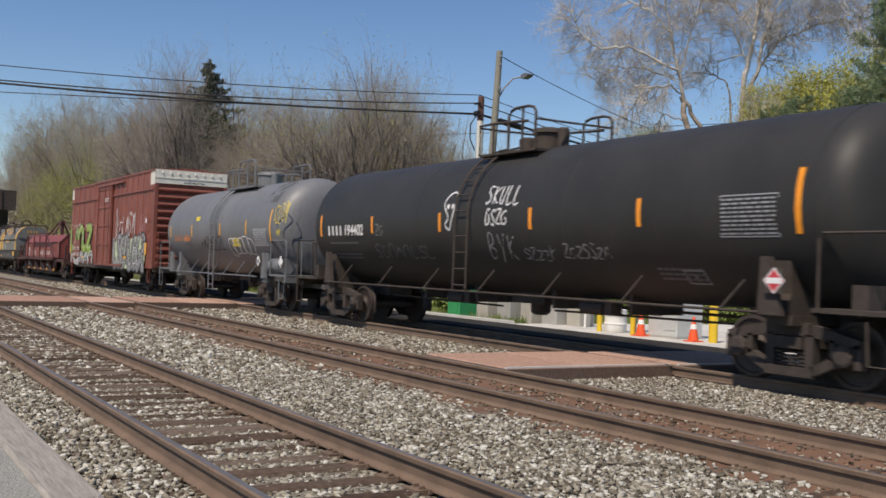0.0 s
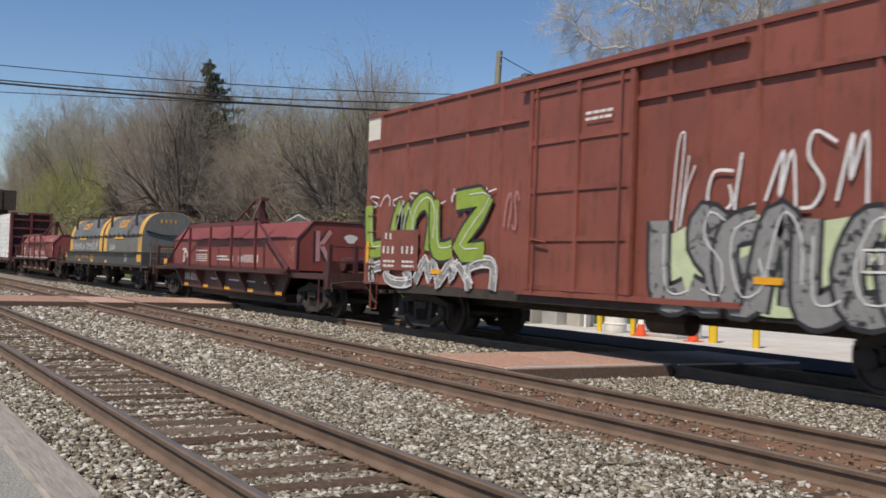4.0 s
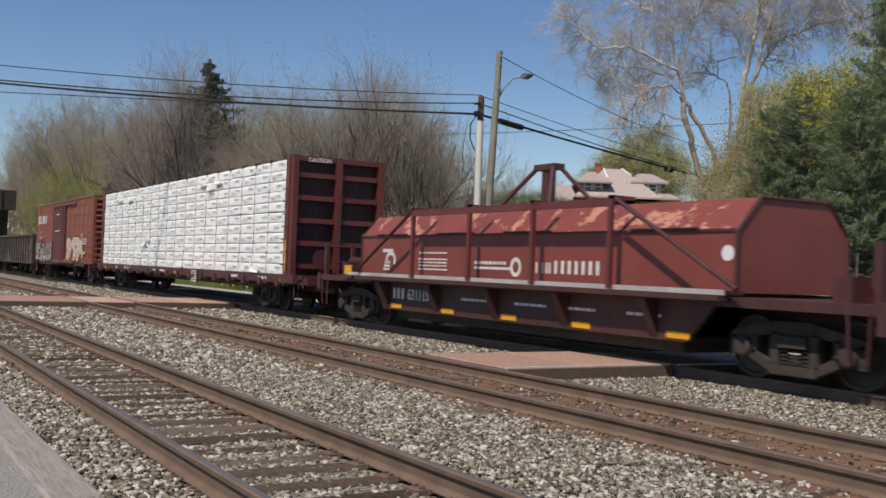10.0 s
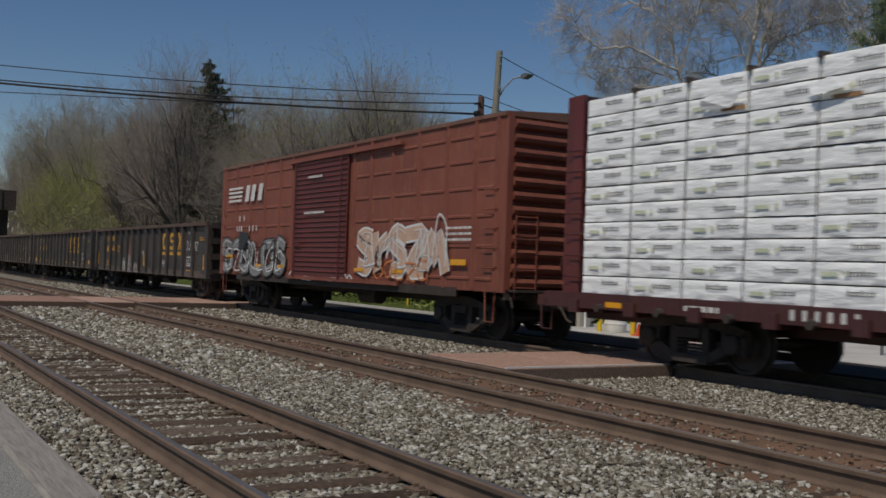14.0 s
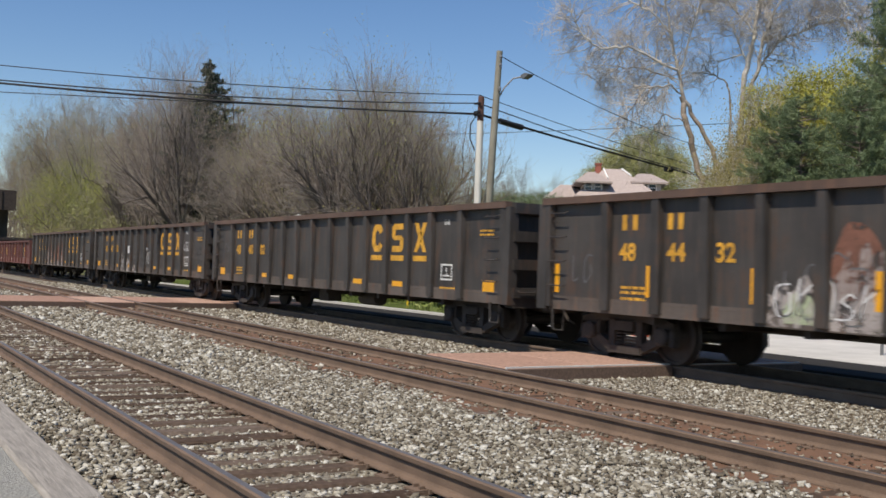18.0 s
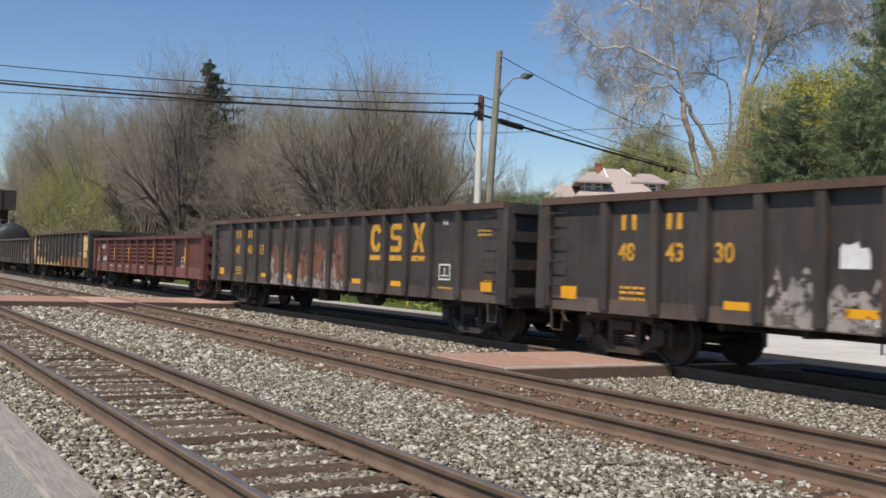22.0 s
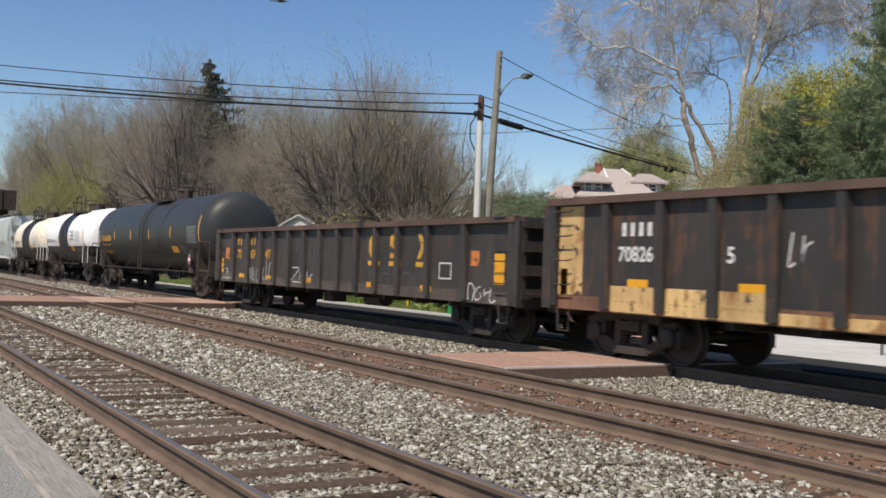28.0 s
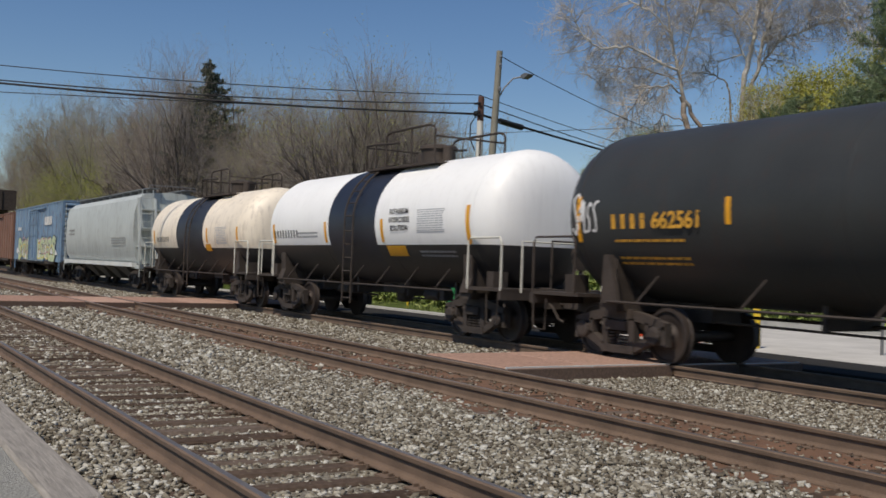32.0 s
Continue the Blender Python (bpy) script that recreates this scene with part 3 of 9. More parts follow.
SLATE = paint("slate_blue_grey_paint", (0.145, 0.151, 0.143), 0.45, 0.6, 0.4, rust_c=(0.12, 0.055, 0.032))
# slate darkened to stand for the shade under the hood's ledge
SLATE_SHADED = paint("grimy_shaded_slate_paint", (0.058, 0.06, 0.062), 0.5, 0.4, 0.4)
COIL_Y = paint("chrome_yellow_paint", (0.74, 0.43, 0.085), 0.5, 0.3, 0.35)
TANK_BLACK = paint("black_tank_paint", (0.034, 0.034, 0.033), 0.5, 0.05, 0.2, dirt_c=(0.05, 0.048, 0.045), fade=0.15)
TANK_BLACK.node_tree.nodes["Principled BSDF"].inputs["Specular IOR Level"].default_value = 0.22
TANK_CHARCOAL = paint("charcoal_tank_paint", (0.04, 0.043, 0.043), 0.45, 0.08, 0.2, dirt_c=(0.045, 0.042, 0.038), fade=0.12)
TANK_CHARCOAL.node_tree.nodes["Principled BSDF"].inputs["Specular IOR Level"].default_value = 0.25
TANK_GREY = paint("grey_tank_paint", (0.155, 0.16, 0.168), 0.5, 0.12, 0.25, dirt_c=(0.1, 0.095, 0.09), fade=0.1)
# both tanks turn near-black below a set height and across the middle
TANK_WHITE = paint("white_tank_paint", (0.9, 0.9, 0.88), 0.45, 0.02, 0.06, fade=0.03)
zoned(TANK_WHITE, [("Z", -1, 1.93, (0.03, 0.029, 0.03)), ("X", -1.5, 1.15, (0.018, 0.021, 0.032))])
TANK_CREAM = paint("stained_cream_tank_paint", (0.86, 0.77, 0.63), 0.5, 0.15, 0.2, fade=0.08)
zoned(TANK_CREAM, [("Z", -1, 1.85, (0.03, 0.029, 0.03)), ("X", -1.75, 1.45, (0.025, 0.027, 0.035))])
HOPPER_GREY = paint("pale_grey_hopper_paint", (0.5, 0.535, 0.515), 0.5, 0.15, 0.3, fade=0.08)
HOPPER_SILL = plain("pale_hopper_sill_paint", (0.64, 0.65, 0.62), 0.55, 0.0, 0.15, 1.5, 30, 0.05)
HOPPER_DARK = plain("grimy_discharge_steel", (0.09, 0.085, 0.078), 0.75, 0.1, 0.3)
BLUE_BOX = paint("faded_blue_paint", (0.17, 0.27, 0.38), 0.55, 0.4, 0.3)
BROWN_BOX = paint("brown_paint", (0.2, 0.1, 0.065), 0.6, 0.4, 0.3)
CREAM_END = plain("cream_white_paint", (0.66, 0.64, 0.56), 0.55, 0.0, 0.08, 3, 40)
STEEL_GREY = plain("grey_steel_fittings", (0.18, 0.185, 0.19), 0.5, 0.3, 0.2)
HOSE = plain("black_rubber_hose", (0.02, 0.02, 0.02), 0.7)


def truck_mesh():
    """A three-piece freight truck's frame: two cast side frames, bolster, spring nests and bearing ends."""
    bm = B()
    for s in (-1, 1):
        y0, y1 = (0.94, 1.08) if s > 0 else (-1.08, -0.94)
        for k in (-1, 1):
            for quad in ([(1.12, 0.56), (0.34, 0.68), (0.34, 0.84), (0.6, 0.8), (1.12, 0.68)], [(0.98, 0.4), (0.36, 0.13), (0.36, 0.27), (0.78, 0.47)],
                         [(0.4, 0.25), (0.26, 0.25), (0.26, 0.7), (0.4, 0.7)], [(1.14, 0.3), (1.04, 0.3), (1.04, 0.62), (1.14, 0.62)], [(0.74, 0.36), (0.66, 0.4), (0.66, 0.66), (0.74, 0.66)]):
                prism(bm, [(x * k, z) for x, z in quad], "y", y0, y1)
            lathe(bm, [(s * 0.96, 0.15), (s * 1.13, 0.15), (s * 1.15, 0.11), (s * 1.15, 0.02)], "y", (k * 0.89, 0.46), 12)
        prism(bm, [(-0.4, 0.12), (0.4, 0.12), (0.4, 0.25), (-0.4, 0.25)], "y", y0 - 0.02, y1 + 0.02)
        prism(bm, [(-0.36, 0.68), (0.36, 0.68), (0.36, 0.86), (-0.36, 0.86)], "y", y0, y1)
        for x in (-0.18, 0.0, 0.18):
            for z in np.arange(0.27, 0.5, 0.055):
                lathe(bm, [(z, 0.07), (z + 0.03, 0.075)], "z", (x, s * 1.01), 8)
        box(bm, -0.24, 0.24, s * 1.0 - 0.13, s * 1.0 + 0.13, 0.5, 0.66)
    box(bm, -0.2, 0.2, -1.0, 1.0, 0.5, 0.76)
    box(bm, -0.62, -0.55, -0.85, 0.85, 0.38, 0.5)
    box(bm, 0.55, 0.62, -0.85, 0.85, 0.38, 0.5)
    bmesh.ops.recalc_face_normals(bm, faces=bm.faces)
    me = bpy.data.meshes.new("truck")
    bm.to_mesh(me), bm.free()
    me.materials.append(TRUCK_MAT)
    return me


def wheelset_mesh():
    bm = B()
    lathe(bm, [(-1.0, 0.075), (-0.7, 0.09), (0.7, 0.09), (1.0, 0.075)], "y", (0, 0), 12)
    for s in (-1, 1):
        lathe(bm, [(s * 0.675, 0.40), (s * 0.68, 0.482), (s * 0.705, 0.482), (s * 0.72, 0.46), (s * 0.815, 0.455), (s * 0.82, 0.40), (s * 0.79, 0.385), (s * 0.765, 0.22), (s * 0.80, 0.16), (s * 0.83, 0.14), (s * 0.83, 0.08)], "y", (0, 0), 32)
    me = bpy.data.meshes.new("wheelset")
    bm.to_mesh(me), bm.free()
    me.materials.append(WHEEL_MAT)
    me.shade_smooth()
    me.set_sharp_from_angle(angle=radians(35))
    return me


def coupler_mesh():
    """A knuckle coupler with its air hose; its face is at x = 0."""
    bm = B()
    box(bm, -0.75, -0.22, -0.075, 0.075, 0.79, 0.93)
    prism(bm, [(-0.26, -0.1), (-0.02, -0.19), (0.05, -0.16), (0.05, -0.05), (-0.08, 0.0), (-0.02, 0.06), (0.09, 0.07), (0.1, 0.15), (-0.02, 0.19), (-0.26, 0.1)], "z", 0.73, 0.99)
    tube(bm, [(-0.45, -0.3, 0.8), (-0.3, -0.32, 0.72), (-0.12, -0.32, 0.52), (0.02, -0.3, 0.47)], 0.026, 6)
    tube(bm, [(-0.55, -1.35, 0.92), (-0.5, -0.9, 0.98), (-0.5, -0.3, 1.0), (-0.45, -0.05, 1.0)], 0.018, 5)
    tube(bm, [(-0.55, -1.35, 0.92), (-0.45, -1.37, 0.72)], 0.02, 5)
    bmesh.ops.recalc_face_normals(bm, faces=bm.faces)
    me = bpy.data.meshes.new("coupler")
    bm.to_mesh(me), bm.free()
    me.materials.append(DARK_STEEL)
    return me


TRUCK_ME, WHEEL_ME, COUPLER_ME = truck_mesh(), wheelset_mesh(), coupler_mesh()


def start_car(name, label, category, q, half, truck_x):
    """A car's base with its running gear. half: from its middle to the coupling."""
    car = thing(name, label, category, "cars of the freight train", loc=(q, T3, 0))
    # these categories call for the lighter tone of trucks in the sun
    rusty = category in ("tank car", "coil car", "hopper car")
    for x in (-truck_x, truck_x):
        tr = part_mesh("truck", TRUCK_ME, TRUCK_SUNLIT if rusty else TRUCK_MAT, car, "rusty cast-steel truck", loc=(x, 0, 0))
        for k in (-1, 1):
            WHEELS[k].append(part_mesh("wheelset", WHEEL_ME, WHEEL_MAT, tr, loc=(k * 0.89, 0, 0.46)))
    for s in (-1, 1):
        c = part_mesh("coupler", COUPLER_ME, DARK_STEEL, car)
        c.matrix_local = pose(s * half, 0, 0, 0, 0, 0 if s > 0 else 180)
    TRAIN.append((car, q))
    return car


GON_DUST = paint("dusty_lower_plate", (0.1, 0.08, 0.068), 0.7, 0.7, 0.6, rust_c=(0.14, 0.075, 0.05), dirt_c=(0.17, 0.13, 0.1), fade=0.4)
CHORD = paint("rust_brown_chord_paint", (0.105, 0.064, 0.046), 0.65, 0.6, 0.5, rust_c=(0.15, 0.08, 0.05), dirt_c=(0.13, 0.09, 0.065), fade=0.3)
RUST_ORANGE = chipped(paint("orange_rust_stain", (0.3, 0.13, 0.05), 0.75, 0.8, 0.5, rust_c=(0.14, 0.06, 0.03), dirt_c=(0.5, 0.32, 0.14), fade=0.4), 0.4, 2.2)
RED_DUST = paint("dusty_red_lower_plate", (0.17, 0.068, 0.054), 0.7, 0.6, 0.6, rust_c=(0.12, 0.06, 0.04), dirt_c=(0.26, 0.15, 0.11), fade=0.3)
RUST_BASE = paint("rust_brown_lower_plate", (0.17, 0.085, 0.05), 0.7, 0.8, 0.6, rust_c=(0.27, 0.13, 0.06), dirt_c=(0.2, 0.13, 0.08), fade=0.4)
OLD_MARK = chipped(plain("old_orange_mark_paint", (0.2, 0.105, 0.045), 0.6, 0.0, 0.3), 0.5, 4.0)
chipped(LETTER_Y, 0.39, 9.0)
chipped(BARE_PATCH, 0.47, 5.0, 12.0)
chipped(RUST_PATCH, 0.43, 3.4, 12.0)
chipped(OCHRE, 0.4, 3.0)
chipped(SPRAY_G, 0.42, 5.0)
chipped(SPRAY_O, 0.44, 5.0)
chipped(SPRAY_PALE, 0.36, 4.0)


def stencil(car, name, material, draw, label=""):
    bm = B()
    draw(bm)
    if name in ("reflector", "number", "emblem_bar", "emblem", "peeling_patch"):
        return split(name, bm, material, car, label)
    ob = part(name, bm, material, car, label)
    if name in ("small_lettering", "data_panel", "end_lettering", "graffiti_highlight", "lettering"):
        tagged(ob, kind="stuff")
    return ob


def grab(bm, x, y, z, w, out, upright=False):
    """A bent grab iron, out from the surface y by out."""
    if upright:
        tube(bm, [(x, y, z), (x, y + out, z), (x, y + out, z + w), (x, y, z + w)], 0.013, 5)
    else:
        tube(bm, [(x - w / 2, y, z), (x - w / 2, y + out, z - 0.03), (x + w / 2, y + out, z - 0.03), (x + w / 2, y, z)], 0.013, 5)


def stirrup(bm, x, y, z0, z1, w=0.34):
    tube(bm, [(x - w / 2, y, z1), (x - w / 2 + 0.03, y, z0), (x + w / 2 - 0.03, y, z0), (x + w / 2, y, z1)], 0.02, 5)


# ---- gondolas ----
def emblem(bm, x, z0, z1, kind, put, w=0.54):
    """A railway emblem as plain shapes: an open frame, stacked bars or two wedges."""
    a, b, t = x - w / 2, x + w / 2, 0.17
    h = z1 - z0
    if kind == 0:
        o = [(a + 0.13, z0), (b - 0.13, z0), (b, z0 + 0.16), (b, z1 - 0.16), (b - 0.13, z1), (a + 0.13, z1), (a, z1 - 0.16), (a, z0 + 0.16)]
        i = [(x + (p - x) * (1 - 2 * t / w), (z0 + z1) / 2 + (q - (z0 + z1) / 2) * (1 - 0.44)) for p, q in o]
        for k in range(8):
            if k != 2:
                fill(bm, [o[k], o[(k + 1) % 8], i[(k + 1) % 8], i[k]], put)
    elif kind == 1:
        # a band folded twice
        for p in ([(a + 0.02, z0), (b - 0.1, z0), (b, z0 + h * 0.12), (b - 0.16, z0 + h * 0.21), (a + 0.02, z0 + h * 0.21)], [(b, z0 + h * 0.12), (b, z0 + h * 0.48), (b - 0.16, z0 + h * 0.42), (b - 0.16, z0 + h * 0.21)],
                  [(a + 0.16, z0 + h * 0.58), (a, z0 + h * 0.52), (a + 0.12, z0 + h * 0.42), (b - 0.16, z0 + h * 0.42), (b, z0 + h * 0.48), (b - 0.12, z0 + h * 0.58)],
                  [(a, z0 + h * 0.52), (a + 0.16, z0 + h * 0.58), (a + 0.16, z0 + h * 0.79), (a, z0 + h * 0.88)], [(a + 0.16, z0 + h * 0.79), (b - 0.02, z0 + h * 0.79), (b - 0.02, z1), (a + 0.1, z1), (a, z0 + h * 0.88)]):
            fill(bm, p, put)
    else:
        m = (z0 + z1) / 2
        g = w * 0.3
        fill(bm, [(x - 0.1, m), (x + 0.1, m), (a + g, z1), (a, z1)], put)
        fill(bm, [(x - 0.02, m + h * 0.13), (x + 0.1, m), (b, z1), (b - g, z1)], put)
        fill(bm, [(a, z0), (a + g, z0), (x + 0.1, m), (x - 0.1, m)], put)
        fill(bm, [(b - g, z0), (b, z0), (x + 0.1, m), (x - 0.02, m - h * 0.13)], put)


def digits(bm, places, z, put, h=0.24, w=0.15):
    """Car numbers, as plain bars."""
    for x in places:
        rect(bm, x - w * 0.36, x + w * 0.36, z, z + h, put)


def gondola(q, half, label, posts, top, bot, mat, seed, emblem_at=(), extra=None, number_mat=LETTER_Y, louvres=False, post_mat=None, body=8.62, numbers=(), chord_mat=None, base_mat=None):
    rng = random.Random(seed)
    car = start_car("gondola", label, "gondola car", q, half, body - 1.75)
    ys, yp = 1.43, 1.53
    post_mat, chord_mat = post_mat or mat, chord_mat or CHORD
    for s in (-1, 1):
        bm = B()
        box(bm, -body, body, min(s * ys, s * (ys - 0.03)), max(s * ys, s * (ys - 0.03)), bot, top - 0.1)
        part("side_sheet", bm, mat, car)
        bm = B()
        box(bm, -body - 0.02, body + 0.02, min(s * 1.40, s * 1.56), max(s * 1.40, s * 1.56), top - 0.12, top)
        part("top_chord", bm, chord_mat, car)
        bm = B()
        box(bm, -body, body, min(s * ys, s * (ys + 0.004)), max(s * ys, s * (ys + 0.004)), bot, bot + (0.4 if louvres else 0.24))
        for k in np.arange(-body + 0.15, body, 0.16):
            if s < 0:
                lathe(bm, [(-ys - 0.004, 0.014), (-ys - 0.016, 0.01)], "y", (k, bot + 0.19), 5)
        part("side_sill", bm, base_mat or GON_DUST, car, "dusty riveted plate along the side's foot")
    bm = B()
    hexa(bm, [(-0.1, -0.08, bot + 0.05), (0.1, -0.08, bot + 0.05), (0.1, 0.0, bot + 0.05), (-0.1, 0.0, bot + 0.05), (-0.075, -0.115, top - 0.12), (0.075, -0.115, top - 0.12), (0.1, 0.0, top - 0.12), (-0.1, 0.0, top - 0.12)])
    me = bpy.data.meshes.new("post")
    bm.to_mesh(me), bm.free()
    me.materials.append(post_mat)
    for x in posts:
        part_mesh("post", me, post_mat, car, loc=(x, -ys, 0))
        p = part_mesh("post", me, post_mat, car)
        p.matrix_local = pose(x, ys, 0, 0, 0, 180)
    for s in (-1, 1):
        bm = B()
        x = s * body
        box(bm, min(x, x - s * 0.04), max(x, x - s * 0.04), -ys, ys, bot + 0.1, top - 0.03)
        e = part("end", bm, post_mat, car)
        n = 4
        for k in range(n):
            z = bot + 0.25 + (top - bot - 0.35) * k / (n - 1)
            bm = B()
            prism(bm, [(-ys, z - 0.12), (ys, z - 0.12), (ys, z + 0.08), (-ys, z + 0.08)], "x", min(x, x + s * 0.17), max(x, x + s * 0.17))
            part("end_rib", bm, post_mat, e)
        for y in (-ys, ys):
            bm = B()
            box(bm, min(x - s * 0.12, x + s * 0.14), max(x - s * 0.12, x + s * 0.14), y - 0.1, y + 0.1, bot, top - 0.1)
            part("corner_post", bm, post_mat, e)
        bm = B()
        box(bm, min(x, s * (half - 0.3)), max(x, s * (half - 0.3)), -0.3, 0.3, 0.7, 1.02)
        box(bm, x - 0.12, x + 0.12, -1.4, 1.4, 0.72, 0.98)
        part("end_sill", bm, DARK_STEEL, car)
        bm = B()
        for k in range(4):
            grab(bm, x - s * 0.45, -yp + 0.02, bot + 0.45 + k * 0.42, 0.42, -0.07)
        stirrup(bm, x - s * 0.4, -ys - 0.02, 0.42, bot + 0.02)
        tube(bm, [(x + s * 0.14, -1.35, bot + 0.3), (x + s * 0.2, -1.3, bot + 0.24), (x + s * 0.2, -0.95, bot + 0.24), (x + s * 0.14, -0.9, bot + 0.3)], 0.014, 5)
        split("grab_iron", bm, post_mat, car)
    bm = B()
    box(bm, -body, body, -ys + 0.03, ys - 0.03, bot + 0.16, bot + 0.22)
    part("floor", bm, DARK_STEEL, car)
    bm = B()
    box(bm, -body + 0.1, body - 0.1, -0.33, 0.33, 0.62, bot + 0.16)
    for x in np.arange(-6, 6.1, 1.5):
        box(bm, x - 0.06, x + 0.06, -1.3, 1.3, bot - 0.12, bot + 0.16)
    tube(bm, [(1.2, -0.75, 0.62), (2.1, -0.75, 0.62)], 0.19, 10)
    box(bm, -1.5, -0.9, -0.8, -0.4, 0.42, 0.75)
    part("center_sill", bm, DARK_STEEL, car)
    if louvres:
        for a, b in zip(posts[2:-3], posts[3:-2]):
            for k in range(6):
                z = bot + 0.47 + k * 0.165
                bm = B()
                hexa(bm, [(a + 0.15, -ys - 0.012, z), (b - 0.15, -ys - 0.012, z), (b - 0.15, -ys, z), (a + 0.15, -ys, z), (a + 0.29, -ys - 0.075, z + 0.07), (b - 0.29, -ys - 0.075, z + 0.07), (b - 0.24, -ys, z + 0.13), (a + 0.24, -ys, z + 0.13)])
                part("stiffener_ridge", bm, mat, car)
    put = plane_at(-ys - 0.0065)
    k = (top - bot) / 1.95
    if emblem_at:
        for i, x in enumerate(emblem_at):
            stencil(car, "emblem", LETTER_Y, lambda bm: emblem(bm, x, bot + 0.98 * k, bot + 1.62 * k, i, put), "worn yellow painted emblem")
            stencil(car, "emblem_bar", LETTER_Y, lambda bm: rect(bm, x - 0.3, x + 0.3, bot + 0.78 * k, bot + 0.9 * k, put))
    if numbers:
        for x in numbers[0]:
            stencil(car, "lettering_bar", number_mat, lambda bm: digits(bm, (x,), bot + 1.36 * k, put, 0.25))
        for x, text in zip(numbers[1][::2], numbers[2]):
            words("number", text, 0.39, number_mat, car, (x + 0.14, put(0, 0)[1] - 0.002, bot + 0.88 * k))
    if extra:
        extra(car, put, rng, k)
    return car


GON_POSTS = [-8.5, -6.95, -5.75, -4.72, -3.67, -2.65, -1.65, -0.58, 0.58, 1.65, 2.65, 3.67, 4.72, 5.75, 6.95, 8.5]


def gon_marks(strips=False, patches=(), tags=(), marks_z=0.25):
    def draw(car, put, rng, k):
        def yellow(bm):
            if strips:
                for x in (-8.3, -5.95, -3.82, -1.84, 0.11, 1.46, 3.5, 5.5, 8.1):
                    rect(bm, x - 0.06, x + 0.06, 1.08, 1.58, put)
            else:
                rect(bm, -8.15, -7.72, 0.98, 1.2, put), rect(bm, 7.75, 8.15, 1.0, 1.22, put)
                for x in (-4.1, -2.05, 2.15, 4.2):
                    rect(bm, x - 0.24, x + 0.24, 0.93 + marks_z * 0.2, 1.05 + marks_z * 0.2, put)
        stencil(car, "reflector", YELLOW, yellow)

        def white(bm):
            frame_rect(bm, 6.12, 6.58, 1.18, 1.52, 0.035, put)
            rect(bm, 6.33, 6.365, 1.25, 1.45, put), rect(bm, 6.2, 6.5, 1.26, 1.29, put)
        stencil(car, "consolidated_stencil", LETTER_W, white)

        def small(bm):
            for z in (1.02, 1.12, 1.2):
                bars(bm, -6.6, -6.0, z, 0.045, put, rng)
            for z in (2.1, 2.18):
                bars(bm, 7.6, 8.1, z, 0.04, put, rng)
            bars(bm, 6.1, 6.7, 1.0, 0.04, put, rng)
        stencil(car, "small_lettering", LETTER_Y, small)
        words("clearance_mark", "5-6", 0.16, LETTER_W, car, (6.32, put(0, 0)[1] - 0.002, 2.34))
        for mat, a, b, z0, z1 in patches:
            def blot(bm, a=a, b=b, z0=z0, z1=z1):
                n, pts = 9, []
                for i in range(n + 1):
                    pts.append((a + (b - a) * i / n, z0))
                for i in range(n, -1, -1):
                    pts.append((a + (b - a) * i / n, z0 + (z1 - z0) * rng.uniform(0.55, 1.05) * (1.0 if 0 < i < n else 0.7)))
                fill(bm, pts, lambda u, v: (u, put(u, v)[1] + 0.001, v))
            stencil(car, "worn_patch", mat, blot)
        for mat, a, b, z0, z1, n in tags:
            stencil(car, "graffiti", mat, lambda bm: scribble(bm, a, b, z0, z1, n, 0.024, put, rng), "loose spray-paint scribble")
    return draw


def n4(*pairs):
    return ((-6.55, -6.3, -5.5, -5.28), (-6.6, -6.3, -5.5, -5.25, -4.5, -4.25), pairs)


EMB = (3.15, 4.15, 5.2)
BLK = "worn black steel gondola car with yellow emblem and ribbed sides"
gondola(-24.35, 9.2, "worn black gondola car with yellow emblem and white scrawls", GON_POSTS, 2.74, 0.78, BLACK_GON, 31, EMB, gon_marks(True, [(BARE_PATCH, -3.58, -2.75, 0.8, 1.5), (BARE_PATCH, -2.58, -1.72, 0.8, 2.0), (RUST_PATCH, -2.58, -1.75, 1.2, 2.15), (SPRAY_PALE, -3.3, -2.8, 0.85, 1.3), (BARE_PATCH, -1.55, -0.7, 0.8, 1.3)],
        [(SPRAY_W, 6.0, 7.4, 1.75, 2.15, 6), (SPRAY_W, -0.2, 0.5, 1.55, 1.75, 3), (SPRAY_W, 2.9, 3.5, 1.1, 1.4, 3), (SPRAY_FAINT, -7.9, -7.3, 1.3, 1.8, 2), (SPRAY_W, -3.5, -1.8, 0.95, 1.4, 5), (SPRAY_FAINT, -3.4, -2.0, 0.9, 1.7, 4)]), numbers=n4("48", "44", "32"))
gondola(-42.8, 9.2, BLK, GON_POSTS, 2.74, 0.78, BLACK_GON, 32, EMB, gon_marks(tags=[(SPRAY_FAINT, -7.9, -7.2, 1.5, 2.1, 2)]), numbers=n4("48", "40", "02"))
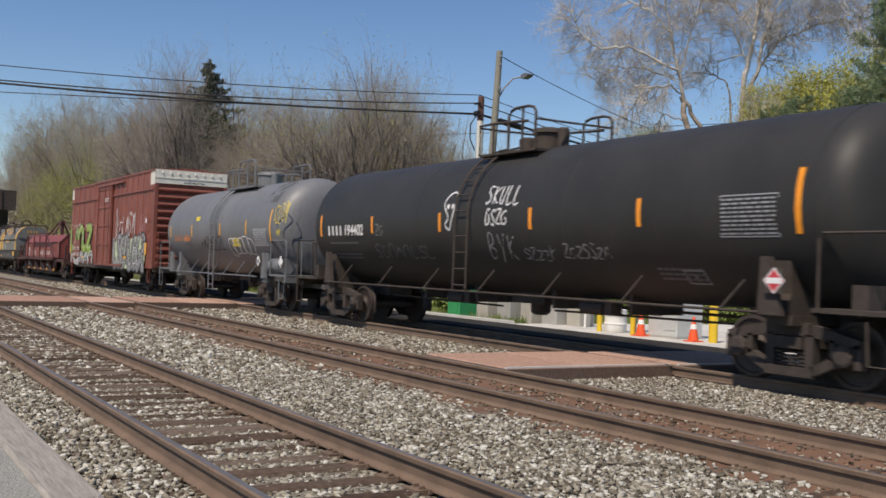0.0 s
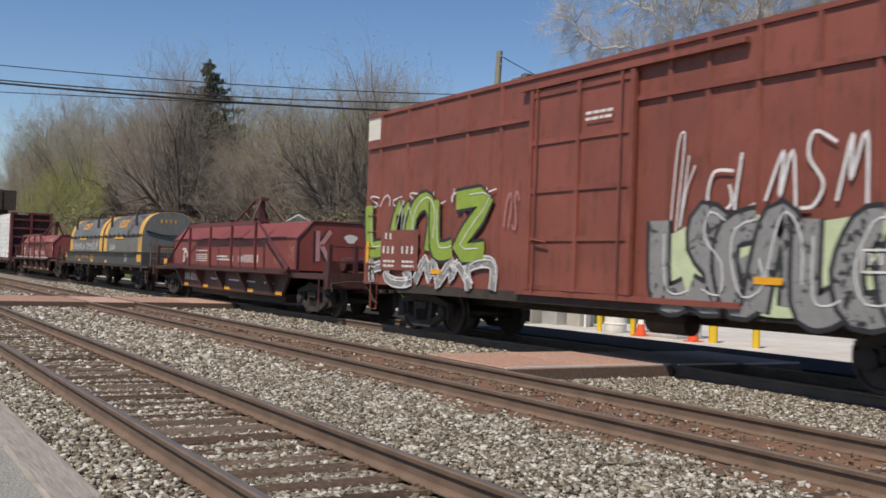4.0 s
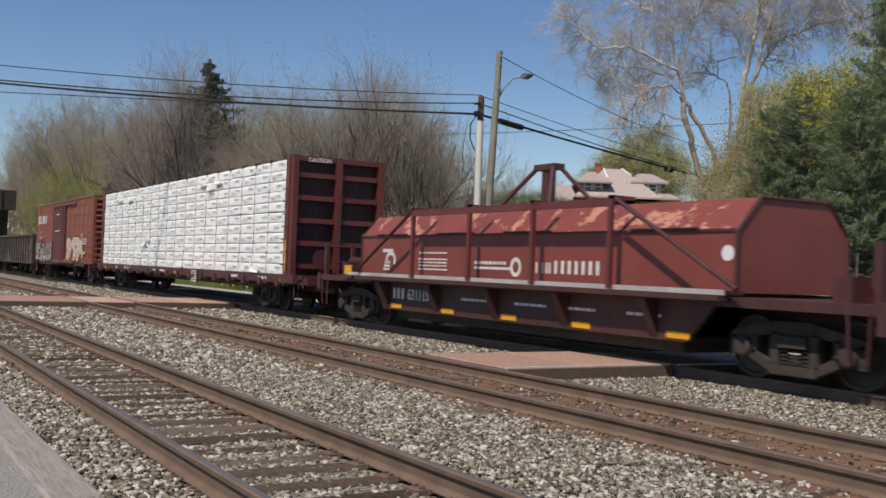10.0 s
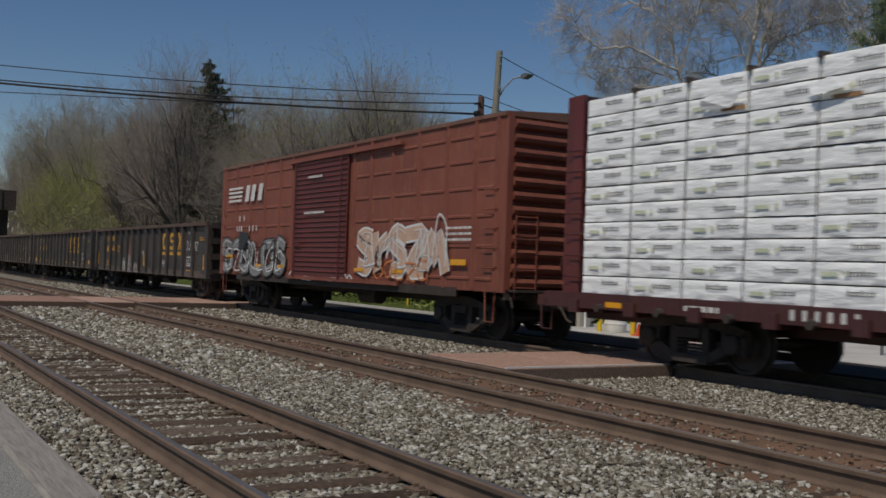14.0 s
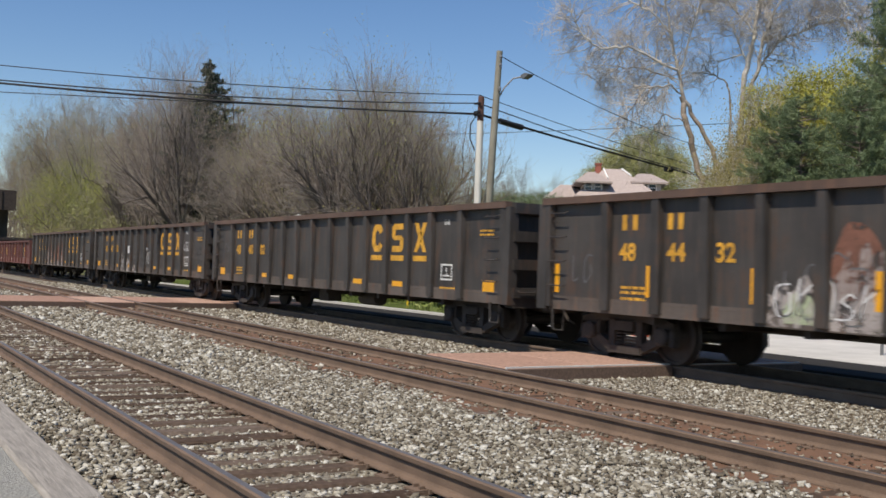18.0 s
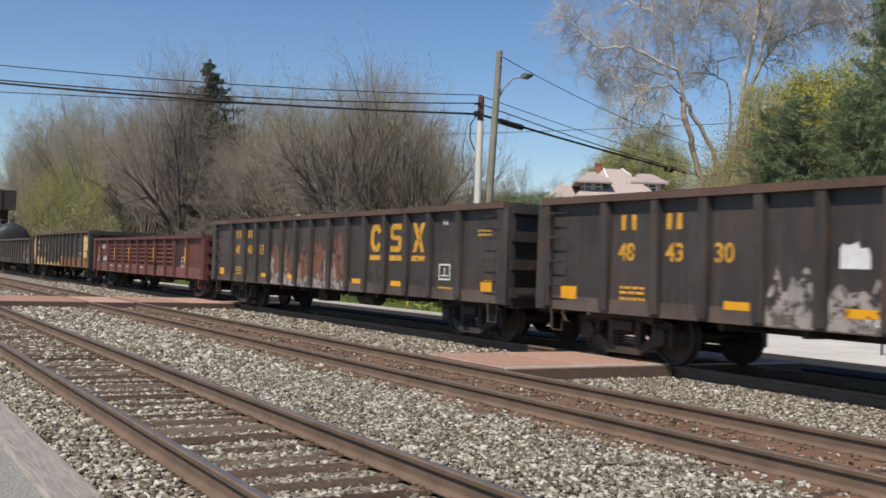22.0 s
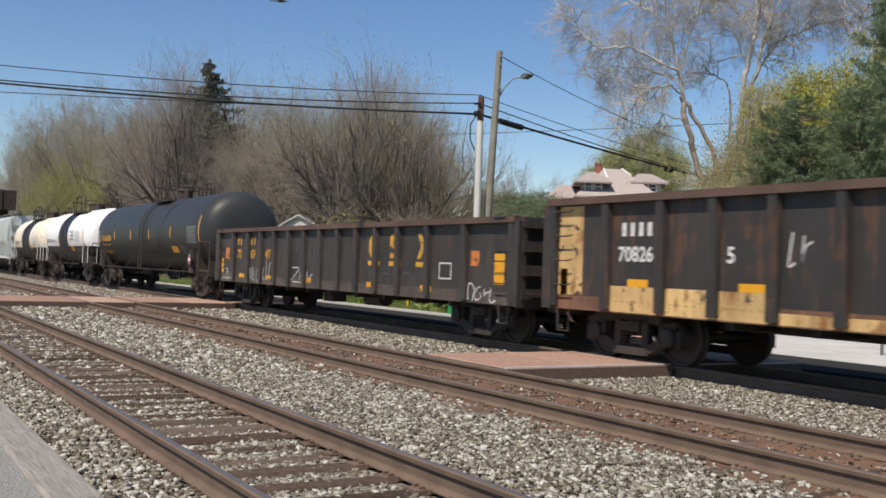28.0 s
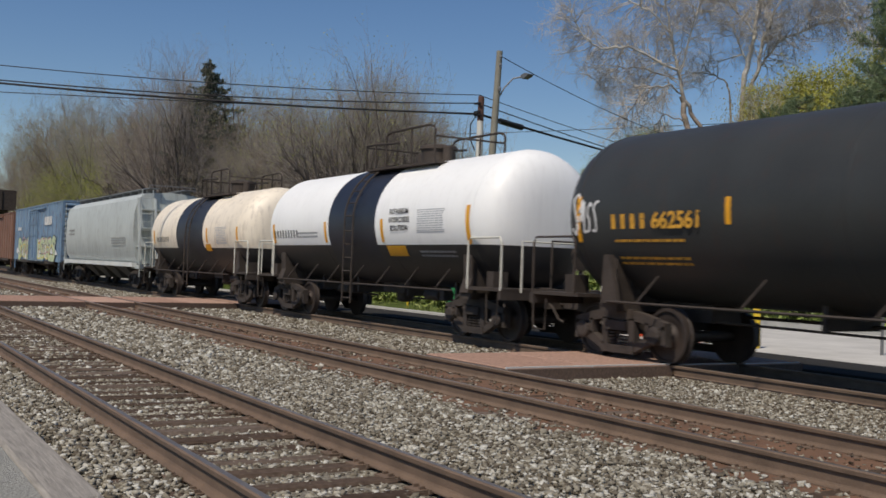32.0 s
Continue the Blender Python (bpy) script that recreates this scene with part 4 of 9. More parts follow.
gondola(-61.2, 9.2, "worn black gondola car with yellow emblem and pale graffiti", GON_POSTS, 2.74, 0.78, BLACK_GON, 33, EMB, gon_marks(False, [(BARE_PATCH, -3.58, -2.75, 0.8, 1.6), (BARE_PATCH, -2.58, -1.75, 0.8, 1.55), (BARE_PATCH, -1.5, -0.9, 0.8, 1.15), (SPRAY_W, -2.4, -1.95, 1.6, 2.0)],
        [(SPRAY_G, -3.6, -2.2, 1.0, 1.45, 4), (SPRAY_W, 0.6, 1.4, 1.2, 1.85, 3), (SPRAY_FAINT, -1.5, 0.4, 1.15, 1.7, 5), (SPRAY_W, 5.95, 6.6, 1.75, 2.1, 3), (SPRAY_W, -2.0, -1.6, 0.9, 1.05, 3)]), numbers=n4("48", "43", "30"))
gondola(-79.7, 9.2, "worn black gondola car with yellow emblem and rusty scrapes", GON_POSTS, 2.74, 0.78, BLACK_GON, 34, EMB,
        gon_marks(False, [(RUST_PATCH, -3.58, -2.75, 1.0, 2.1), (RUST_PATCH, -2.58, -1.75, 1.0, 2.0), (RUST_PATCH, -1.55, -0.7, 1.0, 1.9), (RUST_PATCH, -0.48, 0.48, 1.0, 2.3), (RUST_PATCH, 0.7, 1.55, 1.0, 2.3),
                          (BARE_PATCH, -3.62, -3.3, 0.82, 1.8), (BARE_PATCH, -3.3, -2.72, 0.8, 1.2), (BARE_PATCH, -2.6, -2.35, 0.82, 1.75), (BARE_PATCH, -2.35, -1.72, 0.8, 1.25), (BARE_PATCH, -1.58, -1.3, 0.82, 1.5), (BARE_PATCH, -1.3, -0.66, 0.8, 1.15), (BARE_PATCH, 0.2, 0.5, 0.82, 2.0), (BARE_PATCH, -0.5, 0.2, 0.8, 1.2), (BARE_PATCH, 0.68, 1.0, 0.82, 1.7), (BARE_PATCH, 1.0, 1.58, 0.8, 1.15)], [(SPRAY_FAINT, 2.9, 3.5, 1.1, 1.5, 3), (SPRAY_FAINT, -7.9, -7.3, 1.4, 1.8, 2)]), numbers=n4("48", "40", "13"))


DARK_COAT = chipped(plain("blackened_maroon_paint", (0.04, 0.02, 0.018), 0.6, 0.0, 0.35, 2.0, 25, 0.05), 0.36, 1.6, 5.0)


def red_gon_marks(car, put, rng, k):
    stencil(car, "reflector", YELLOW, lambda bm: [rect(bm, x - 0.055, x + 0.055, 1.3, 1.85, plane_at(-1.548)) for x in (-7.42, -4.33, -1.69, 2.31, 6.6)])
    stencil(car, "lettering_bar", LETTER_W, lambda bm: digits(bm, (-7.2, -6.98, -6.76), 1.78, put, 0.22, 0.17))
    stencil(car, "number_panel", SPRAY_DK, lambda bm: [rect(bm, -8.3, -7.53, 1.15, 1.5, put), rect(bm, -7.31, -6.0, 1.15, 1.5, put)])
    stencil(car, "number_panel", DARK_COAT, lambda bm: rect(bm, 5.13, 6.48, 1.15, 2.0, put), "blackened patch of paint")
    for x, text in ((-8.05, "57"), (-6.65, "8140")):
        words("number", text, 0.33, LETTER_W, car, (x, put(0, 0)[1] - 0.004, 1.22))
    stencil(car, "round_mark", LETTER_W, lambda bm: ribbon(bm, [(3.35 + 0.15 * math.cos(t), 0.96 + 0.13 * math.sin(t)) for t in np.arange(0, 6.2, 0.4)], 0.025, put, True))
    stencil(car, "consolidated_stencil", LETTER_W, lambda bm: [frame_rect(bm, 5.85, 6.42, 1.12, 1.5, 0.03, plane_at(-1.441)), rect(bm, 6.12, 6.15, 1.2, 1.47, plane_at(-1.441)), rect(bm, 5.9, 6.38, 1.19, 1.21, plane_at(-1.441))])

    def small(bm):
        for a, b in ((-5.6, -5.0), (-3.9, -3.5), (-2.4, -1.9), (0.0, 0.35), (4.6, 5.0), (6.3, 6.7)):
            bars(bm, a, b, 1.0, 0.05, put, rng)
    stencil(car, "small_lettering", LETTER_W, small)


RED_POSTS = [-8.5, -7.42, -5.85, -4.33, -2.95, -1.69, -0.38, 0.95, 2.31, 3.73, 5.01, 6.6, 8.5]
gondola(-98.1, 9.2, "faded red steel gondola car with pressed ridges between posts", RED_POSTS, 2.3, 0.74, RED_GON, 35, (), red_gon_marks, louvres=True, base_mat=RED_DUST, chord_mat=RED_GON)


def ochre_marks(first):
    def draw(car, put, rng, k):
        if first:
            stencil(car, "number", LETTER_W, lambda bm: [digits(bm, (-6.7, -6.5, -6.3, -6.1), 2.05, put, 0.22, 0.14)])
            for x, text in ((-6.42, "70826"), (-4.4, "5")):
                words("number", text, 0.33, LETTER_W, car, (x, put(0, 0)[1] - 0.002, 1.65))
            for mat, a, b, z0, z1 in ((OCHRE, -8.48, -7.75, 1.05, 2.58), (OCHRE, -7.0, -3.65, 0.82, 1.24), (OCHRE, -3.5, 0.7, 0.82, 0.98), (RUST_ORANGE, 0.8, 3.9, 0.83, 1.25), (RUST_ORANGE, 4.0, 8.4, 0.83, 1.3), (OCHRE, 6.9, 8.4, 1.3, 2.5), (OLD_MARK, -1.1, -0.5, 1.9, 2.3), (OLD_MARK, -1.2, 0.3, 1.55, 1.7), (OLD_MARK, 0.2, 0.65, 1.85, 2.3), (OLD_MARK, 1.05, 1.3, 1.9, 2.4), (OLD_MARK, 1.4, 1.72, 1.9, 2.4), (OLD_MARK, 1.1, 1.7, 1.5, 1.8), (OLD_MARK, 2.6, 2.8, 1.5, 1.9), (OLD_MARK, 7.9, 8.4, 1.2, 2.5)):
                stencil(car, "peeling_patch", mat, lambda bm: rect(bm, a, b, z0, z1, put), "peeling ochre paint")
            tags = [(SPRAY_W, -3.4, -3.0, 1.6, 2.1, 2), (SPRAY_FAINT, -0.9, 6.0, 1.4, 2.2, 9), (SPRAY_G, -1.6, 1.5, 1.6, 2.1, 4), (SPRAY_FAINT, 2, 6.4, 1.2, 1.9, 6), (SPRAY_G, 3.0, 3.4, 1.6, 2.1, 2)]
        else:
            stencil(car, "peeling_patch", SPRAY_O, lambda bm: [rect(bm, -7.95, -7.6, 1.5, 1.85, put), rect(bm, 7.0, 7.3, 1.5, 1.8, put)], "small orange patch")
            tags = [(SPRAY_W, -8.2, -7.2, 0.85, 1.15, 4), (SPRAY_W, -5.9, -4.9, 0.85, 1.3, 4), (SPRAY_W, -4.6, -3.6, 0.9, 1.4, 4), (SPRAY_FAINT, -3.3, 0.0, 1.1, 2.0, 7), (SPRAY_W, -2.8, -0.8, 0.9, 1.3, 4), (SPRAY_FAINT, 2.5, 5.2, 0.95, 1.3, 5), (SPRAY_W, 6.9, 8.0, 0.8, 1.1, 4)]
        for mat, a, b, z0, z1, n in tags:
            stencil(car, "graffiti", mat, lambda bm: scribble(bm, a, b, z0, z1, n, 0.024, put, rng), "loose spray-paint scribble")
        stencil(car, "reflector", YELLOW, lambda bm: [rect(bm, x - 0.24, x + 0.24, 1.24 if first else 0.92, 1.36 if first else 1.04, put) for x in ((-6.35, -4.0, -1.6, 1.2, 3.9) if first else (-6.4, -4.05, -1.2, 2.6, 5.2))] + [rect(bm, -8.35, -8.15, 1.05, 1.5, put), rect(bm, 7.85, 8.2, 1.15, 1.75, put)])
        stencil(car, "consolidated_stencil", LETTER_W, lambda bm: frame_rect(bm, 5.75, 6.25, 1.2, 1.55, 0.03, put))
    return draw


P14 = [-8.5, -7.1, -5.8, -4.7, -3.6, -2.5, -1.4, -0.35, 0.75, 1.8, 2.85, 3.95, 5.3, 6.8, 8.5]
gondola(-116.7, 9.2, "black gondola car with peeling ochre paint along its base", P14, 2.72, 0.8, GON_OCHRE, 36, (), ochre_marks(True), post_mat=GON_OCHRE, base_mat=RUST_BASE)
gondola(-135.0, 9.0, "low black gondola car with yellow emblem and white graffiti", P14, 2.46, 0.76, BLACK_GON, 37, (2.7, 3.77, 5.05), ochre_marks(False),
        numbers=((-6.8, -6.55, -5.6, -5.35), (-6.8, -6.55, -5.6, -5.35, -4.35, -4.1), ("70", "69", "47")))


# ---- boxcars ----
def boxcar(q, half, label, body, top, mat, door, ribs, cream=False, roof_mat=None, end_ribs=12, bot=1.0, door_mat=None, skirt=None, extra=None, seed=1, fine_door=False, name="boxcar"):
    rng = random.Random(seed)
    car = start_car(name, label, "boxcar", q, half, body - 2.05)
    w = 1.5
    for s in (-1, 1):
        bm = B()
        box(bm, -body, body, min(s * w, s * (w - 0.06)), max(s * w, s * (w - 0.06)), bot, top)
        part("side_wall", bm, mat, car)
        for x in ribs:
            bm = B()
            y0, y1 = sorted((s * w, s * (w + 0.045)))
            prism(bm, [(x - 0.055, y0 if s > 0 else y1), (x + 0.055, y0 if s > 0 else y1), (x + 0.03, y1 if s > 0 else y0), (x - 0.03, y1 if s > 0 else y0)], "z", bot + 0.02, top - 0.02)
            bmesh.ops.recalc_face_normals(bm, faces=bm.faces)
            part("side_post", bm, mat, car)
        # corrugated end
        bm = B()
        x = s * body
        box(bm, min(x, x - s * 0.05), max(x, x - s * 0.05), -w + 0.06, w - 0.06, bot, top)
        e = part("end_wall", bm, mat, car)
        for y in (-w + 0.07, w - 0.07):
            bm = B()
            box(bm, min(x + s * 0.002, x + s * 0.1), max(x + s * 0.002, x + s * 0.1), y - 0.07, y + 0.07, bot, top)
            part("corner_post", bm, mat, e)
        for k in range(end_ribs):
            z = bot + 0.2 + (top - bot - 0.4 - (0.6 if cream else 0)) * k / (end_ribs - 1)
            bm = B()
            prism(bm, [(x, z - 0.12), (x + s * 0.13, z - 0.07), (x + s * 0.16, z), (x + s * 0.13, z + 0.07), (x, z + 0.1)], "y", -1.35, 1.35)
            bmesh.ops.recalc_face_normals(bm, faces=bm.faces)
            part("end_rib", bm, mat, e)
        bm = B()
        for k in range(5):
            grab(bm, x - s * 0.38, -w, bot + 0.5 + k * 0.38, 0.42, -0.07)
        for y in (-1.3, -0.8):
            tube(bm, [(x + s * 0.16, y, bot - 0.1), (x + s * 0.16, y, bot + 1.5)], 0.016, 5)
        for k in range(5):
            tube(bm, [(x + s * 0.16, -1.3, bot + 0.1 + k * 0.34), (x + s * 0.16, -0.8, bot + 0.1 + k * 0.34)], 0.014, 5)
        stirrup(bm, x - s * 0.4, -w + 0.02, 0.42, bot)
        part("ladder", bm, mat, car)
        bm = B()
        box(bm, min(x, s * (half - 0.35)), max(x, s * (half - 0.35)), -0.32, 0.32, 0.72, 1.0)
        box(bm, min(x, x + s * 0.35), max(x, x + s * 0.35), -1.4, -0.4, bot + 0.02, bot + 0.06)
        box(bm, min(x, x + s * 0.1), max(x, x + s * 0.1), -1.45, 1.45, 0.86, 1.06)
        part("end_sill", bm, DARK_STEEL, car)
        if cream:
            bm = B()
            y0, y1 = -w - 0.005, w + 0.005
            box(bm, min(x - s * 0.6, x + s * 0.1), max(x - s * 0.6, x + s * 0.1), y0, y0 + 0.02, top - 0.6, top + 0.01)
            box(bm, min(x - s * 0.6, x + s * 0.1), max(x - s * 0.6, x + s * 0.1), y1 - 0.02, y1, top - 0.6, top + 0.01)
            box(bm, x + s * 0.06 - 0.05, x + s * 0.06 + 0.05, y0 + 0.02, y1 - 0.02, top - 0.55, top + 0.01)
            for k in range(8):
                lathe(bm, [(x + s * 0.11, 0.05), (x + s * 0.15, 0.04), (x + s * 0.15, 0.01)], "x", (-1.2 + k * 0.34, top - 0.12), 8)
            box(bm, min(x, x + s * 0.13), max(x, x + s * 0.13), y0 + 0.02, y1 - 0.02, top - 0.34, top - 0.29)
            part("end_cap", bm, CREAM_END, car, "cream-white painted end cap")
            if s > 0:
                words("notice", "EXCESS HEIGHT CAR", 0.09, SPRAY_DK, car, (x + 0.116, 0.1, top - 0.5), (90, 0, 90))
    bm = B()
    prism(bm, [(-w - 0.04, top - 0.06), (w + 0.04, top - 0.06), (w + 0.04, top + 0.02), (0.0, top + 0.13), (-w - 0.04, top + 0.02)], "x", -body - 0.06, body + 0.06)
    part("roof", bm, roof_mat or mat, car)
    bm = B()
    box(bm, -body, body, -w + 0.06, w - 0.06, bot, bot + 0.1)
    part("floor", bm, DARK_STEEL, car)
    bm = B()
    for y in (-w - 0.02, w - 0.01):
        box(bm, -body + 1.6, body - 1.6, y, y + 0.03, bot - 0.14, bot + 0.05)
    box(bm, -body, body, -0.35, 0.35, 0.66, bot)
    for x in np.arange(-6, 6.1, 1.5):
        box(bm, x - 0.06, x + 0.06, -1.35, 1.35, bot - 0.16, bot)
    tube(bm, [(1.0, -0.8, 0.68), (1.9, -0.8, 0.68)], 0.19, 10)
    part("underframe", bm, DARK_STEEL if not skirt else skirt, car)
    # sliding door
    a, b = door
    bm = B()
    box(bm, a, b, -w - 0.075, -w - 0.045, bot + 0.1, top - 0.3)
    d = part("door", bm, door_mat or mat, car)
    if fine_door:
        bm = B()
        for z in np.arange(bot + 0.2, top - 0.35, 0.13):
            prism(bm, [(-w - 0.075, z), (-w - 0.105, z + 0.03), (-w - 0.075, z + 0.06)], "x", a + 0.06, b - 0.06)
        tagged(part("door_corrugations", bm, door_mat or mat, d), kind="stuff")
    else:
        for x in (a + 0.06, (a + b) / 2, b - 0.06):
            bm = B()
            box(bm, x - 0.05, x + 0.05, -w - 0.12, -w - 0.075, bot + 0.1, top - 0.3)
            part("door_stile", bm, door_mat or mat, d)
        for z in np.linspace(bot + 0.15, top - 0.4, 5):
            bm = B()
            box(bm, a, b, -w - 0.105, -w - 0.074, z - 0.045, z + 0.045)
            part("door_rail", bm, door_mat or mat, d)
    bm = B()
    for x in (a + 0.28, b - 0.28):
        tube(bm, [(x, -w - 0.15, bot + 0.05), (x, -w - 0.15, top - 0.3)], 0.02, 6)
    tube(bm, [(a + 0.28, -w - 0.17, bot + 1.0), (a + 0.7, -w - 0.17, bot + 0.95)], 0.02, 6)
    split("lock_rod", bm, door_mat or mat, d)
    bm = B()
    box(bm, a - 0.3, b + abs(b - a) * 0.8, -w - 0.1, -w - 0.04, bot + 0.0, bot + 0.09)
    box(bm, a - 0.3, b + abs(b - a) * 0.8, -w - 0.13, -w - 0.04, top - 0.28, top - 0.2)
    split("door_track", bm, mat, car)
    if extra:
        extra(car, plane_at(-w - 0.055), rng)
    return car


def piece(car, a, b, z0, z1, n, put, rng, back, fill_mat, line, letters=("graffiti_letter",)):
    """A filled graffiti piece: a cloud behind, fat forms, outlines."""
    y = put(0, 0)[1]
    if back:
        stencil(car, "graffiti_cloud", back, lambda bm: fill(bm, smooth_line([((a + b) / 2 + (b - a) * 0.54 * math.cos(t) * rng.uniform(0.9, 1.05), (z0 + z1) / 2 + (z1 - z0) * 0.6 * math.copysign(abs(math.sin(t)) ** 0.6, math.sin(t)) * rng.uniform(0.72, 1.15)) for t in np.arange(0, 6.2, 0.21)], 3, True), put))
    step, h = (b - a) / n, z1 - z0
    hi = []
    for i in range(n):
        u = a + i * step
        pts = smooth_line([(u + (x * 1.15 - 0.08 + rng.uniform(-0.14, 0.14)) * step, z0 + (z + rng.uniform(-0.06, 0.06)) * h) for x, z in rng.choice(STROKES)], 3)
        stencil(car, "graffiti_outline", line, lambda bm: ribbon(bm, pts, h * 0.46, plane_at(y - 0.003 - 0.0006 * i)))
        stencil(car, "graffiti_letter", fill_mat, lambda bm: ribbon(bm, pts, h * 0.34, plane_at(y - 0.0033 - 0.0006 * i)))
        hi.append([(p + h * 0.1, q + h * 0.07) for p, q in pts[1:-1]])
    stencil(car, "graffiti_highlight", SPRAY_W, lambda bm: [ribbon(bm, q, 0.025, plane_at(y - 0.015)) for q in hi])


def boxcar_a_marks(car, put, rng):
    piece(car, 1.9, 7.4, 1.05, 2.25, 8, put, rng, SPRAY_PALE, SPRAY_G, SPRAY_DK)
    piece(car, -7.9, -2.9, 1.75, 2.85, 5, put, rng, None, SPRAY_GREEN, SPRAY_DK)
    piece(car, -8.0, -2.4, 1.05, 1.6, 5, put, rng, None, SPRAY_G, SPRAY_W)
    for mat, a, b, z0, z1, n, w in ((SPRAY_W, 2.8, 5.6, 2.35, 3.25, 5, 0.05), (SPRAY_PINK, 6.35, 7.25, 2.2, 3.1, 4, 0.035), (SPRAY_W, 2.1, 2.5, 2.2, 3.6, 2, 0.03), (SPRAY_W, -8.1, -2.5, 2.8, 3.05, 9, 0.03), (SPRAY_PINK, -2.35, -1.9, 2.2, 2.9, 2, 0.03),
                           (SPRAY_PINK, -1.5, -0.9, 2.3, 2.8, 2, 0.03), (SPRAY_W, -1.3, 0.2, 2.4, 2.7, 3, 0.03)):
        stencil(car, "graffiti", mat, lambda bm: scribble(bm, a, b, z0, z1, n, w, put, rng), "spray-paint tag")
    near = plane_at(put(0, 0)[1] - 0.018)
    stencil(car, "number_panel", OXIDE, lambda bm: rect(bm, -7.35, -5.6, 1.35, 2.25, near))
    n2 = plane_at(put(0, 0)[1] - 0.021)
    stencil(car, "number", LETTER_W, lambda bm: [digits(bm, (-7.1, -6.88), 2.05, n2, 0.14, 0.1), digits(bm, (-7.2, -6.98, -6.76, -6.3, -6.08, -5.86), 1.72, n2, 0.17, 0.11)] + [bars(bm, u, u + 0.55, z, 0.05, n2, rng) for u in (-7.2, -6.3) for z in (1.42, 1.52)])
    stencil(car, "reflector", YELLOW, lambda bm: [rect(bm, 7.35, 7.65, 1.55, 2.05, n2), rect(bm, 3.8, 4.3, 1.36, 1.46, n2), rect(bm, -1.1, -0.5, 1.04, 1.12, n2), rect(bm, 0.4, 0.9, 1.04, 1.12, n2), rect(bm, -5.0, -4.6, 1.3, 1.4, n2), rect(bm, -8.1, -7.95, 1.5, 2.0, n2)])
    stencil(car, "consolidated_stencil", LETTER_W, lambda bm: [frame_rect(bm, 5.5, 6.0, 1.55, 1.85, 0.03, n2), rect(bm, 5.6, 5.64, 1.65, 1.8, n2), rect(bm, 5.75, 5.79, 1.65, 1.8, n2)])
    stencil(car, "small_lettering", LETTER_W, lambda bm: [bars(bm, 0.1, 0.8, z, 0.05, plane_at(-1.63), rng) for z in (4.0, 4.1)])
    stencil(car, "round_sticker", PLACARD_W, lambda bm: fill(bm, [(7.45 + 0.11 * math.cos(t), 2.95 + 0.11 * math.sin(t)) for t in np.arange(0, 6.2, 0.5)], n2))
    bm = B()
    box(bm, -body_a, body_a, -1.56, -1.5, 4.2, 4.28)
    part("belt_rail", bm, OXIDE, car)


body_a = 8.22
boxcar(95.2, 8.77, "tall oxide-red boxcar with cream end caps and colourful graffiti", body_a, 5.02, OXIDE, (-1.55, 1.3), [-7.6, -6.3, -5.1, -3.8, -2.6, 2.0, 2.8, 3.75, 4.75, 5.65, 6.6, 7.6], True, extra=boxcar_a_marks, seed=41, end_ribs=11)


